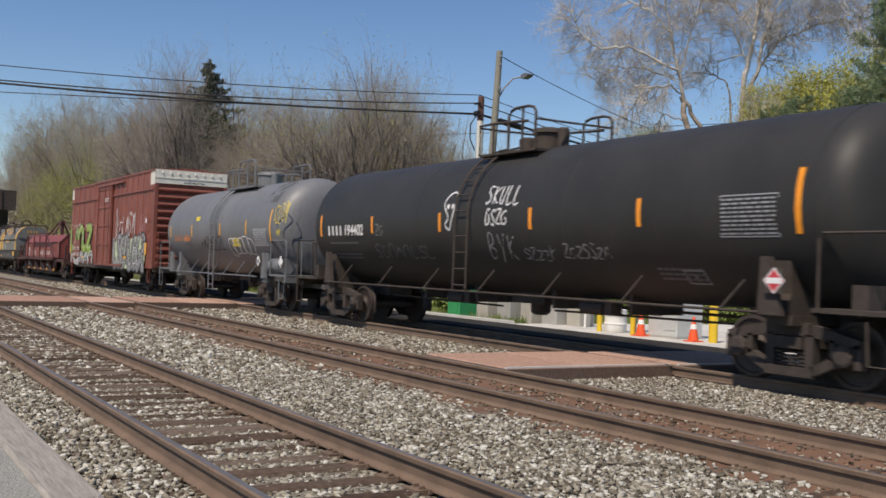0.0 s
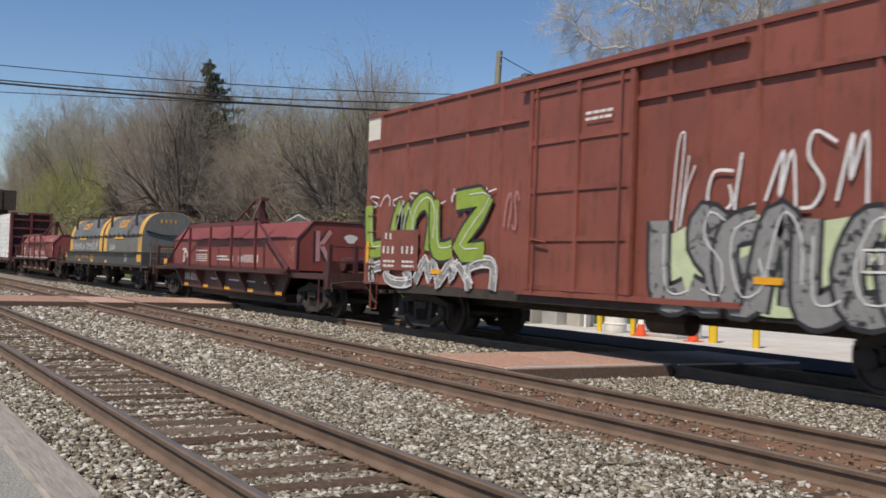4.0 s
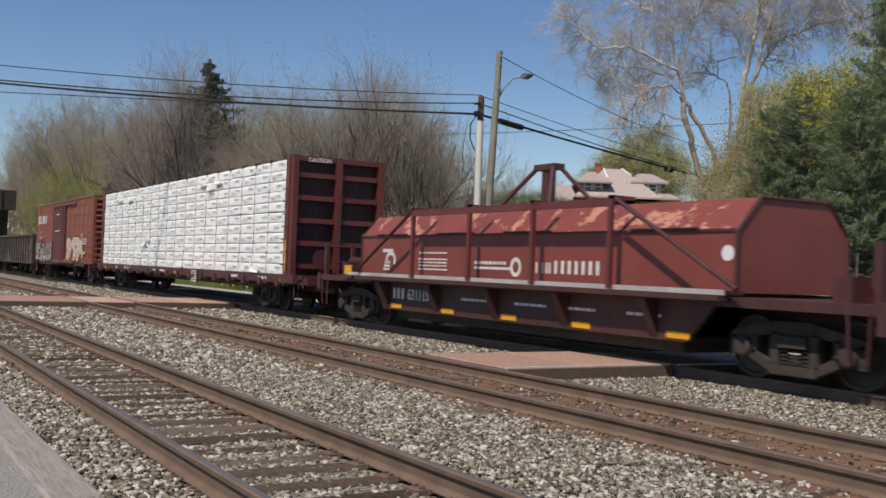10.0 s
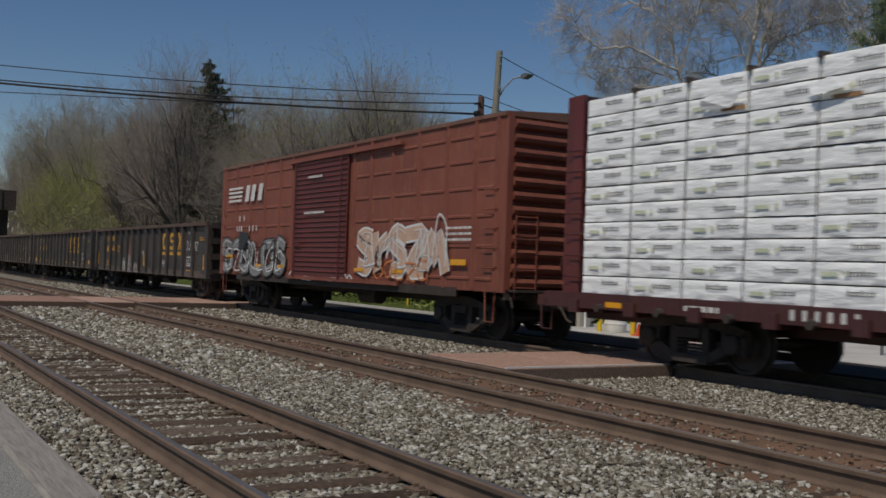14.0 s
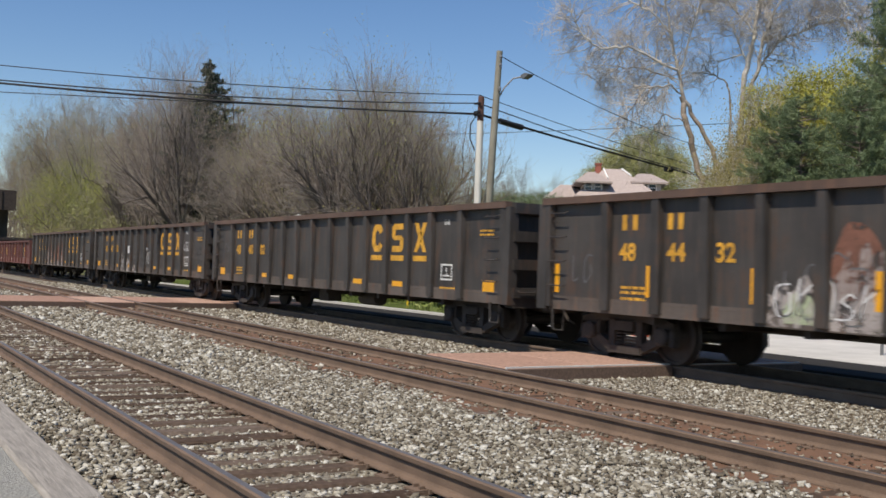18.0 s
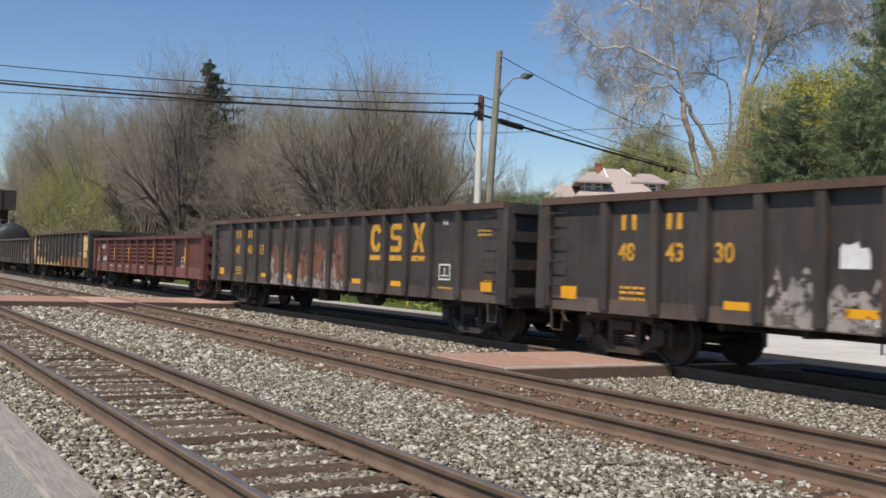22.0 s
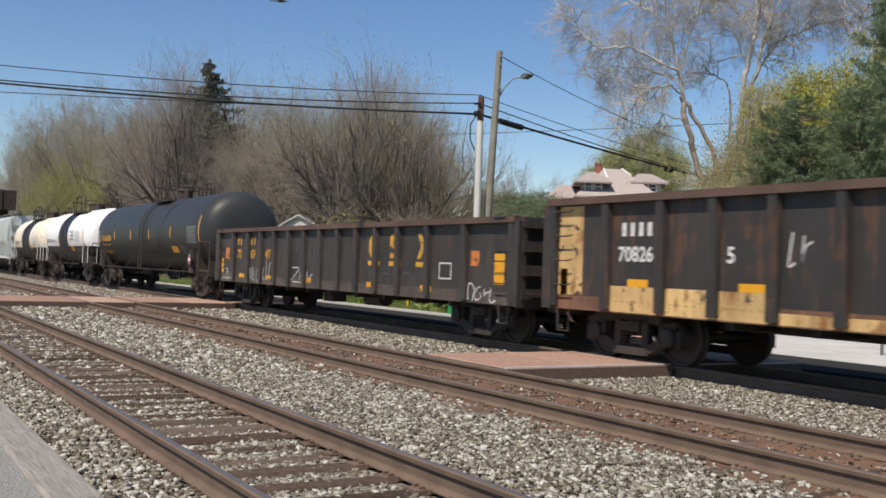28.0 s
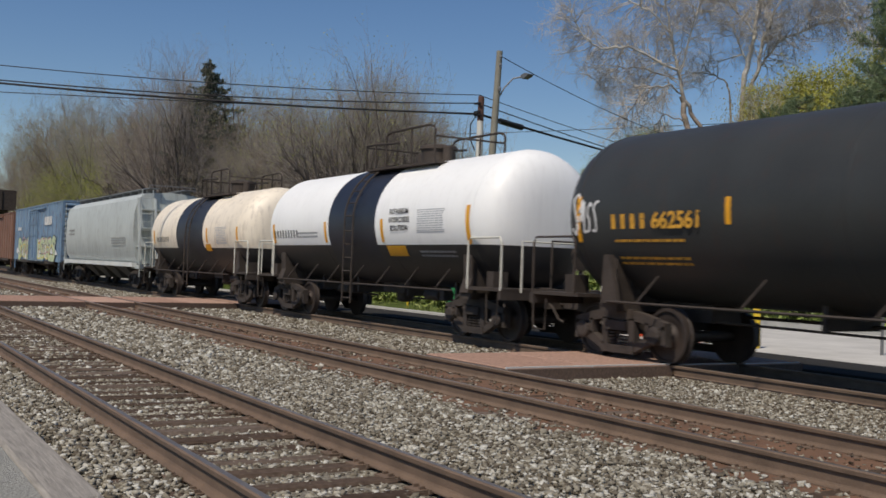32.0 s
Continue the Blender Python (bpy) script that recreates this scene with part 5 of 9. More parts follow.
def boxcar_b_marks(car, put, rng):
    near, n2 = plane_at(put(0, 0)[1] - 0.003), plane_at(put(0, 0)[1] - 0.018)
    piece(car, 2.2, 6.3, 1.35, 2.2, 5, put, rng, None, SPRAY_PEACH, SPRAY_W)
    piece(car, -7.9, -2.4, 1.15, 2.0, 6, put, rng, None, SPRAY_G, SPRAY_DK)
    stencil(car, "graffiti", SPRAY_DK, lambda bm: [fill(bm, [(-6.4, 1.8), (-5.6, 1.75), (-5.5, 2.3), (-6.3, 2.35)], n2), scribble(bm, -7.6, -3, 1.5, 2.1, 6, 0.05, n2, rng)], "dark spray-paint tag")
    for mat, a, b, z0, z1, n in ((SPRAY_W, -7.6, -2.6, 1.15, 1.9, 7), (SPRAY_W, 2.5, 6.4, 1.4, 2.4, 5), (SPRAY_O, 3, 5.6, 1.15, 1.6, 5), (SPRAY_W, -2.2, 2.0, 1.0, 1.2, 5)):
        stencil(car, "graffiti", mat, lambda bm: scribble(bm, a, b, z0, z1, n, 0.045, n2, rng), "white spray-paint tag")

    def logo(bm):
        for z in (3.3, 3.43, 3.56, 3.69):
            rect(bm, -7.5, -6.3 + (z - 3.3) * 0.3, z, z + 0.07, near)
        for x in (-6.0, -5.5, -4.9):
            fill(bm, [(x, 3.28), (x + 0.32, 3.28), (x + 0.45, 3.78), (x + 0.13, 3.78)], near)
    stencil(car, "emblem", LETTER_W, logo, "white striped emblem")
    stencil(car, "number", LETTER_W, lambda bm: [digits(bm, (-6.4, -6.0), 2.68, near, 0.16, 0.11), digits(bm, (-6.6, -6.4, -6.2, -5.5, -5.2, -4.9), 2.36, near, 0.16, 0.11)])
    stencil(car, "reflector", YELLOW, lambda bm: [rect(bm, x - 0.3, x + 0.3, 1.5, 1.62, n2) for x in (-7.2, 6.75)] + [rect(bm, x - 0.25, x + 0.25, 1.28, 1.36, n2) for x in (-4.6, -2.8, 2.2, 4.2)])
    stencil(car, "consolidated_stencil", LETTER_W, lambda bm: [frame_rect(bm, 5.1, 5.55, 1.35, 1.7, 0.03, n2)])
    stencil(car, "small_lettering", LETTER_W, lambda bm: [bars(bm, -1.1, 0.2, 2.75, 0.06, plane_at(-1.64), rng), bars(bm, -0.9, 0.0, 3.7, 0.06, plane_at(-1.64), rng)] + [bars(bm, 6.2, 7.2, z, 0.05, near, rng) for z in (2.0, 2.12, 2.24)])
    # raised outer panels between the posts
    bm = B()
    for a, b in zip(R_B, R_B[1:]):
        if b - a < 1.6:
            for z in (1.2, 1.85, 2.45, 3.0, 3.55, 4.05):
                prism(bm, [(-1.5, z), (-1.52, z + 0.02), (-1.52, z + 0.06), (-1.5, z + 0.08)], "x", a + 0.12, b - 0.12)
    tagged(part("bead_panel", bm, OXIDE_B, car), kind="stuff")


R_B = [-8.0, -6.85, -5.6, -4.4, -3.2, -2.25, 1.7, 2.6, 3.7, 4.9, 6.1, 7.2, 8.0]
boxcar(-5.95, 8.9, "weathered red boxcar with maroon door and white emblem", 8.22, 4.46, OXIDE_B, (-2.0, 1.45), R_B, roof_mat=BROWN_BOX, door_mat=MAROON, extra=boxcar_b_marks, seed=42, fine_door=True)


def boxcar_c_marks(car, put, rng):
    piece(car, -6.5, 7.5, 1.15, 2.3, 11, put, rng, SPRAY_W, SPRAY_PALE, SPRAY_DK)
    for mat, a, b, z0, z1, n in ((SPRAY_Y, -6, 7, 1.2, 2.2, 9), (SPRAY_PINK, -5, 6, 1.5, 2.5, 7)):
        stencil(car, "graffiti", mat, lambda bm: scribble(bm, a, b, z0, z1, n, 0.07, plane_at(put(0, 0)[1] - 0.01), rng), "colourful spray-paint tag")
    stencil(car, "number", LETTER_W, lambda bm: [bars(bm, -7, -5.5, 3.0, 0.25, put, rng), bars(bm, 3.5, 6, 3.2, 0.5, put, rng, 0.4, 0.1)])


R_C = list(np.arange(-8.4, 8.5, 1.2))
boxcar(-217.5, 9.3, "faded blue boxcar with graffiti along its base", 8.7, 4.5, BLUE_BOX, (-1.9, 1.2), R_C, extra=boxcar_c_marks, seed=43)
boxcar(-236.1, 9.3, "brown boxcar with ribbed sides", 8.7, 4.4, BROWN_BOX, (-1.9, 1.2), R_C, extra=None, seed=44)


# ---- coil cars ----
HOOD_RED = paint("sun_faded_maroon_paint", (0.225, 0.052, 0.042), 0.55, 0.25, 0.25, dirt_c=(0.28, 0.1, 0.075), fade=0.15)
HOOD_BLEACHED = chipped(plain("bleached_peach_paint", (0.42, 0.19, 0.13), 0.6, 0.0, 0.3, 1.5, 20, 0.05), 0.55, 1.5, 6.0)
LIP_PALE = plain("rubbed_pale_steel", (0.5, 0.47, 0.45), 0.5, 0.2, 0.3, 2.0, 30, 0.1)


# maroon darkened for the shade that the overhang throws on the frame
FRAME_BROWN = paint("grimy_shaded_maroon_paint", (0.066, 0.024, 0.021), 0.6, 0.3, 0.5, dirt_c=(0.11, 0.07, 0.055))


def coil_car_red(q, label, seed, dark):
    rng = random.Random(seed)
    car = start_car("coil_car", label, "coil car", q, 9.05, 6.77)
    hood0, hood1 = -5.9, 6.3
    h0, h1 = -6.34, 5.83
    prof = [(-1.22, 1.22), (-1.22, 2.14), (-0.76, 2.64), (0.76, 2.64), (1.22, 2.14), (1.22, 1.22)]
    bm = B()
    lo = [bm.verts.new((h0, y * 0.985, z)) for y, z in prof]
    mid0 = [bm.verts.new((h0 + 0.02, y, z)) for y, z in prof]
    mid1 = [bm.verts.new((h1 - 0.02, y, z)) for y, z in prof]
    hi = [bm.verts.new((h1, y * 0.985, z)) for y, z in prof]
    for p, r in ((lo, mid0), (mid0, mid1), (mid1, hi)):
        for i in range(5):
            bm.faces.new((p[i], p[i + 1], r[i + 1], r[i]))
    bm.faces.new(lo), bm.faces.new(hi)
    bmesh.ops.recalc_face_normals(bm, faces=bm.faces)
    part("hood", bm, HOOD_RED, car, "maroon steel hood with sloping shoulders")
    bm = B()
    box(bm, h0, h1, -1.245, -1.218, 2.12, 2.16)
    part("hood_rail", bm, MAROON_DK, car)
    bm = B()
    box(bm, h0 - 0.1, h1 + 0.1, -1.52, -1.16, 1.19, 1.25)
    part("hood_rail", bm, MAROON_DK, car)
    for x in (h0, h1):
        bm = B()
        tube(bm, [(x, y, z) for y, z in prof], 0.035, 6)
        part("hood_rim", bm, MAROON_DK, car, "dark rim round the hood's end")
    for x in (hood0 + 2.75, hood0 + 5.05, hood0 + 7.2, hood0 + 9.35):
        bm = B()
        box(bm, x - 0.045, x + 0.045, -1.62, -1.545, 1.2, 2.72)
        box(bm, x - 0.045, x + 0.045, -1.62, -1.1, 2.66, 2.72)
        part("hood_post", bm, MAROON, car)
    for x0, z0, x1, z1 in ((hood0 + 0.05, 1.3, hood0 + 2.7, 2.66), (hood1 - 0.1, 1.28, hood0 + 9.45, 2.66), ):
        bm = B()
        tube(bm, [(x0, -1.6, z0), (x1, -1.58, z1)], 0.038, 6)
        part("hood_brace", bm, MAROON_DK, car)
    for x0, x1 in zip((hood0 + 2.75, hood0 + 5.05, hood0 + 7.2), (hood0 + 5.05, hood0 + 7.2, hood0 + 9.35)):
        bm = B()
        box(bm, x0 + 0.047, x1 - 0.047, -1.615, -1.53, 2.54, 2.67)
        part("top_rail", bm, MAROON, car, "maroon rail between the hood's posts")
    bm = B()
    box(bm, h0 - 0.08, h1 + 0.08, -1.545, -1.522, 1.185, 1.262)
    part("hood_lip", bm, LIP_PALE if dark else MAROON_DK, car, "rubbed pale lip along the hood's foot" if dark else "")
    if dark:
        # bleached patches on the sloping shoulder
        bm = B()
        for k in range(12):
            x0, x1 = h0 + 0.05 + (h1 - h0 - 0.1) * k / 12, h0 + 0.05 + (h1 - h0 - 0.1) * (k + 1) / 12
            bm.faces.new([bm.verts.new(q) for q in ((x0, -1.213, 2.16), (x1, -1.213, 2.16), (x1, -0.775, 2.637), (x0, -0.775, 2.637))])
        part("bleached_patch", bm, HOOD_BLEACHED, car, "peach-coloured bleached paint")
    bm = B()
    for x in (h0 + 1.6, h0 + 4.4, h0 + 7.0, h1 - 1.5):
        tube(bm, [(x - 0.75, -1.26, 2.17), (x + 0.75, -1.26, 2.17)], 0.02, 5)
    split("hand_rail", bm, MAROON_DK, car)
    bm = B()
    xm = -0.39
    for s in (-1, 1):
        tube(bm, [(xm - 0.95, s * 0.7, 2.6), (xm - 0.28, s * 0.12, 3.52)], 0.05, 6)
        tube(bm, [(xm + 0.95, s * 0.7, 2.6), (xm + 0.28, s * 0.12, 3.52)], 0.05, 6)
    box(bm, xm - 0.34, xm + 0.34, -0.14, 0.14, 3.5, 3.62)
    box(bm, xm - 0.1, xm + 0.1, -0.1, 0.1, 2.6, 3.5)
    part("lifting_bracket", bm, MAROON_DK, car)
    bm = B()
    # fishbelly side frame with pockets under the hood
    box(bm, -5.6, 5.6, -1.42, 1.42, 1.06, 1.2)
    box(bm, -5.9, 5.9, -1.64, -1.4, 1.1, 1.18)
    for y in (-1.3, 1.22):
        prism(bm, [(-4.95, 0.44), (4.95, 0.44), (5.55, 1.06), (-5.55, 1.06)], "y", y, y + 0.08)
    box(bm, -4.9, 4.9, -1.22, 1.22, 0.44, 0.5)
    for s in (-1, 1):
        x0, x1 = sorted((s * 5.4, s * 8.4))
        box(bm, x0, x1, -1.42, 1.42, 1.02, 1.16)
        box(bm, x0, x1, -0.4, 0.4, 0.68, 1.02)
        box(bm, s * 8.4 - 0.08, s * 8.4 + 0.08, -1.45, 1.45, 0.78, 1.2)
    bmesh.ops.recalc_face_normals(bm, faces=bm.faces)
    part("underframe", bm, FRAME_BROWN, car, "brown-maroon fishbelly frame")
    # added dark box: fills the shaded gap under the car, hides the forecourt
    bm = B()
    box(bm, -4.6, 4.6, -1.0, 1.0, 0.24, 0.436)
    part("trough", bm, DARK_STEEL, car, "dark box added for the shaded gap below the frame")
    # brackets in the darker maroon, as they look in the walkway's shade
    for x in (-4.75, -2.48, -0.22, 1.98, 4.25):
        bm = B()
        prism(bm, [(-1.302, 0.46), (-1.302, 1.058), (-1.6, 1.058), (-1.42, 0.7)], "x", x - 0.08, x + 0.08)
        bmesh.ops.recalc_face_normals(bm, faces=bm.faces)
        part("bracket", bm, MAROON_DK, car)
    for s in (-1, 1):
        bm = B()
        x = s * 8.25
        for y in (-1.3, -0.55, 0.5, 1.3):
            box(bm, x - 0.06, x + 0.06, y - 0.05, y + 0.05, 1.16, 1.95)
        tube(bm, [(x, -1.3, 1.9), (x, 1.3, 1.9)], 0.025, 6)
        tube(bm, [(x, -1.3, 1.5), (x, 1.3, 1.5)], 0.02, 6)
        stirrup(bm, x - s * 0.2, -1.42, 0.4, 1.05)
        part("end_railing", bm, MAROON_DK, car)
        bm = B()
        tube(bm, [(x - s * 0.35, -0.75, 1.45), (x - s * 0.35, 0.1, 1.45)], 0.2, 10)
        box(bm, x - s * 0.7 - 0.15, x - s * 0.7 + 0.15, -1.1, -0.5, 1.16, 1.5)
        lathe(bm, [(x - s * 0.15, 0.25), (x - s * 0.12, 0.25)], "x", (0.5, 1.75), 14)
        split("brake_gear", bm, MAROON_DK, car)
    low = plane_at(-1.306)

    def put(u, v):
        """A place on the hood's side, which stands back from the braces."""
        return (u - 0.28 - (6.11 - u) * 0.0275, -1.226, v)

    def white(bm):
        rect(bm, hood0 + 1.25, hood0 + 1.75, 1.76, 1.84, put)
        pts = [(hood0 + 1.65 + 0.2 * math.cos(t), 1.58 + 0.16 * math.sin(t)) for t in np.arange(-0.6, 3.9, 0.4)]
        ribbon(bm, pts, 0.09, put)
        for k in range(3):
            rect(bm, hood0 + 1.3 + 0.03 * k, hood0 + 1.62, 1.34 + 0.08 * k, 1.39 + 0.08 * k, put)
        for z in (1.38, 1.46, 1.53, 1.6, 1.74):
            bars(bm, hood0 + 2.95, hood0 + 4.15, z, 0.035, put, rng)
        rect(bm, hood0 + 5.2, hood0 + 6.45, 1.44, 1.49, put), bars(bm, hood0 + 5.2, hood0 + 6.3, 1.54, 0.06, put, rng)
        ribbon(bm, [(hood0 + 6.62 + 0.14 * math.cos(t), 1.5 + 0.15 * math.sin(t)) for t in np.arange(0, 6.2, 0.45)], 0.08, put, True)
    stencil(car, "emblem", LETTER_W, white, "white painted emblem and data lines")
    # the hood maker's name, as plain bars
    stencil(car, "lettering", LETTER_W, lambda bm: [digits(bm, (hood0 + 7.28, hood0 + 7.46, hood0 + 7.58, hood0 + 7.67), 1.4, put, 0.2, 0.075), digits(bm, [hood0 + 7.85 + 0.19 * k for k in range(7)], 1.4, put, 0.24, 0.12)])
    stencil(car, "number", LETTER_W, lambda bm: [digits(bm, [-4.42 + 0.2 * k for k in range(3)], 0.7, low, 0.24, 0.16)] + [bars(bm, a, b, 0.78, 0.05, low, rng) for a, b in ((-1.5, -0.5), (0.4, 1.4), (2.0, 2.8), (3.6, 4.4))])
    words("number", "631115" if dark else "631019", 0.33, LETTER_W, car, (-3.8, low(0, 0)[1] - 0.003, 0.7), align="LEFT")
    stencil(car, "reflector", YELLOW, lambda bm: [rect(bm, x - 0.25, x + 0.25, 0.48, 0.585, plane_at(-1.31)) for x in (-4.3, -2.03, 0.23, 2.43, 4.78)] + [rect(bm, -6.8, -6.4, 1.2, 1.42, plane_at(-1.47))])
    bm = B()
    box(bm, -6.85, -6.35, -1.465, -1.4, 1.1, 1.44)
    part("marker_board", bm, MAROON_DK, car)
    if dark:
        stencil(car, "round_sticker", PLACARD_W, lambda bm: fill(bm, [(hood1 - 0.35 + 0.12 * math.cos(t), 1.8 + 0.12 * math.sin(t)) for t in np.arange(0, 6.2, 0.5)], put))
    else:
        stencil(car, "graffiti", SPRAY_PINK, lambda bm: [scribble(bm, hood1 - 1.9, hood1 - 1.3, 1.38, 1.58, 3, 0.016, put, rng), scribble(bm, hood1 - 0.75, hood1 - 0.35, 1.5, 1.9, 3, 0.018, put, rng)], "faint spray-paint tag")
        endp = lambda u, v: (h1 + 0.006, u, v)
        strokes = [[(-0.58, 1.5), (-0.6, 2.38)], [(-0.2, 2.38), (-0.5, 1.95)], [(-0.48, 1.98), (-0.22, 1.5)]]
        stencil(car, "graffiti", SPRAY_DK, lambda bm: [ribbon(bm, [(u - 0.06, v - 0.02) for u, v in q], 0.16, endp) for q in strokes], "dark spray-paint outline")
        stencil(car, "graffiti", SPRAY_PINK, lambda bm: [ribbon(bm, q, 0.13, lambda u, v: (h1 + 0.01, u, v)) for q in strokes], "faded spray-paint tag")
        stencil(car, "paint_blot", LETTER_W, lambda bm: fill(bm, [(0.45 + 0.2 * math.cos(t) * (1 + 0.2 * math.sin(3 * t)), 2.18 + 0.13 * math.sin(t)) for t in np.arange(0, 6.2, 0.4)], endp), "blot of white paint")
    return car


coil_car_red(76.2, "maroon covered coil steel car with sloping hood and braces", 51, 0)
coil_car_red(38.42, "maroon covered coil steel car with bleached patches", 52, 1)


HOOD_RUST = chipped(paint("rust_brown_streak", (0.13, 0.075, 0.06), 0.7, 0.4, 0.4), 0.52, 1.8, 7.0)


def coil_car_round(q):
    rng = random.Random(53)
    car = start_car("coil_car", "slate-grey coil car with rounded hoods and yellow bands", "coil car", q, 9.95, 6.35)
    n = 15

    def arch(w=1.22, base=2.02, crown=3.44):
        pts = [(-w, 1.66)]
        for k in range(n + 1):
            t = math.pi - math.pi * k / n
            pts.append((w * math.copysign(abs(math.cos(t)) ** 0.75, math.cos(t)), base + (crown - base) * abs(math.sin(t)) ** 0.75))
        return pts + [(w, 1.66)]
    for a, b in ((-8.15, -0.3), (0.05, 7.25)):
        bm = B()
        prism(bm, arch(), "x", a, b)
        bmesh.ops.recalc_face_normals(bm, faces=bm.faces)
        hood = part("hood", bm, SLATE, car, "slate-grey rounded steel hood", True)
        for x0, x1 in ((a + 0.004, a + 0.62), (b - 0.62, b - 0.004)):
            bm = B()
            o, i = arch(1.228, 2.02, 3.45), arch(1.2, 2.02, 3.42)
            for k in range(len(o) - 1):
                hexa(bm, [(x0, i[k][0], i[k][1]), (x1, i[k][0], i[k][1]), (x1, i[k + 1][0], i[k + 1][1]), (x0, i[k + 1][0], i[k + 1][1]), (x0, o[k][0], o[k][1]), (x1, o[k][0], o[k][1]), (x1, o[k + 1][0], o[k + 1][1]), (x0, o[k + 1][0], o[k + 1][1])])
            bmesh.ops.recalc_face_normals(bm, faces=bm.faces)
            bmesh.ops.remove_doubles(bm, verts=bm.verts, dist=0.0005)
            part("band", bm, COIL_Y, hood, "chrome-yellow end band")
        bm = B()
        box(bm, a, b, -1.26, -1.22, 2.38, 2.43)
        part("hood_rail", bm, DARK_STEEL, hood)
        # this strip's dark steel stands in for the overhang's shadow line
        bm = B()
        box(bm, a - 0.02, b + 0.02, -1.54, 1.54, 1.604, 1.66)
        part("ledge", bm, DARK_STEEL, hood, "ledge under the hood, dark for the shadow line there")
        bm = B()
        for x in (a + 1.3, b - 1.3):
            for s in (-1, 1):
                tube(bm, [(x, s * 1.16, 2.85), (x - 0.1, s * 1.12, 3.4), (x - 0.12, s * 0.95, 3.62)], 0.06, 6)
            tube(bm, [(x - 0.1, -1.0, 3.56), (x - 0.1, 1.0, 3.56)], 0.05, 6)
        xm = (a + b) / 2 + 0.05
        for s in (-0.22, 0.22):
            tube(bm, [(xm + s, -0.3, 3.35), (xm + s, -0.3, 3.8), (xm + s, -0.12, 3.94), (xm + s, 0.12, 3.94), (xm + s, 0.3, 3.8), (xm + s, 0.3, 3.35)], 0.05, 6)
        for x in (a + 1.3, b - 1.3):
            tube(bm, [(x - 0.1, -1.0, 3.56), (x + (1.4 if x < xm else -1.4), -0.75, 3.46)], 0.04, 6)
        split("lifting_lug", bm, DARK_STEEL, hood, "dark steel lifting lug")
        bm = B()
        for x in np.linspace(a + 0.5, b - 0.5, 8):
            box(bm, x - 0.025, x + 0.025, -1.28, -1.23, 2.33, 2.48)
        split("hood_clamp", bm, DARK_STEEL, hood)
    bm = B()
    box(bm, -8.35, 8.1, -1.42, 1.42, 1.1, 1.6)
    part("side_frame", bm, SLATE_SHADED, car, "slate side frame, darkened as in the ledge's shade")
    bm = B()
    box(bm, -9.7, 9.6, -1.55, 1.55, 1.0, 1.09)
    box(bm, -9.6, 9.6, -0.4, 0.4, 0.62, 1.001)
    part("walkway", bm, DARK_STEEL, car, "grimy walkway along the frame")
    bm = B()
    for x in np.arange(-8.5, 8.6, 1.7):
        box(bm, x - 0.09, x + 0.09, -1.55, 1.55, 0.86, 0.998)
    split("bearer", bm, DARK_STEEL, car)
    bm = B()
    tube(bm, [(-1.0, -0.8, 0.64), (0.2, -0.8, 0.64)], 0.22, 10)
    part("air_reservoir", bm, DARK_STEEL, car)
    bm = B()
    box(bm, -3.9, -3.2, -1.2, -0.38, 0.42, 0.86)
    part("valve_box", bm, DARK_STEEL, car)
    bm = B()
    tube(bm, [(7.29, y, 2.62 - 0.2 * math.cos(y * 1.35)) for y in np.arange(-1.05, 1.06, 0.15)], 0.03, 5)
    part("hose", bm, HOSE, car, "dark hose slung across the hood's end")
    for s in (-1, 1):
        x = s * 9.45
        bm = B()
        for y in (-1.4, -0.7, 0.7, 1.4):
            tube(bm, [(x, y, 0.95), (x, y, 1.9)], 0.028, 6)
        for z in (1.4, 1.88):
            tube(bm, [(x, -1.4, z), (x, 1.4, z)], 0.022, 6)
        stirrup(bm, x - s * 0.15, -1.5, 0.42, 0.9)
        part("end_railing", bm, RAIL_RUST, car)
        bm = B()
        box(bm, x - s * 0.4 - 0.2, x - s * 0.4 + 0.2, -0.3, 0.3, 0.95, 1.35)
        lathe(bm, [(x - s * 0.1, 0.27), (x - s * 0.07, 0.27)], "x", (0.5, 1.75), 14)
        split("brake_gear", bm, RAIL_RUST, car)
    low, put = plane_at(-1.425), lambda u, v: (u - 0.15 - (7.5 - u) * 0.02, -1.236, v + 0.27)

    def arc(u, v):
        """A place on the hood, v metres along the arch above its shoulder."""
        t = v / 1.75 * 1.35
        c, s = math.cos(t), math.sin(t)
        return (u, -1.236 * c ** 0.75, 2.02 + 1.435 * s ** 0.75)
    for u0, u1, v0, v1 in ((-1.6, -0.9, 0.9, 1.5), (2.6, 3.5, 1.0, 1.6), (4.6, 5.2, 0.2, 1.1), (-5.6, -4.9, 1.05, 1.5), (5.9, 6.3, 0.4, 1.3)):
        stencil(car, "rust_streak", HOOD_RUST, lambda bm: [rect(bm, u0, u1, v0 + (v1 - v0) * k / 6, v0 + (v1 - v0) * (k + 1) / 6, arc) for k in range(6)], "rust-brown streak on the hood")
    for cx in (-4.45, 3.38):
        for k in range(3):
            stencil(car, "emblem", YELLOW, lambda bm: emblem(bm, cx - 0.54 + 0.54 * k, 0.57, 1.03, k, arc, 0.5), "yellow painted emblem")
        stencil(car, "emblem_bar", YELLOW, lambda bm: rect(bm, cx - 0.9, cx + 0.9, 1.98, 2.1, put, 2))
    stencil(car, "number", LETTER_Y, lambda bm: [digits(bm, (-5.6, -5.3, -5.0, -4.7), 1.28, low, 0.19, 0.13)])
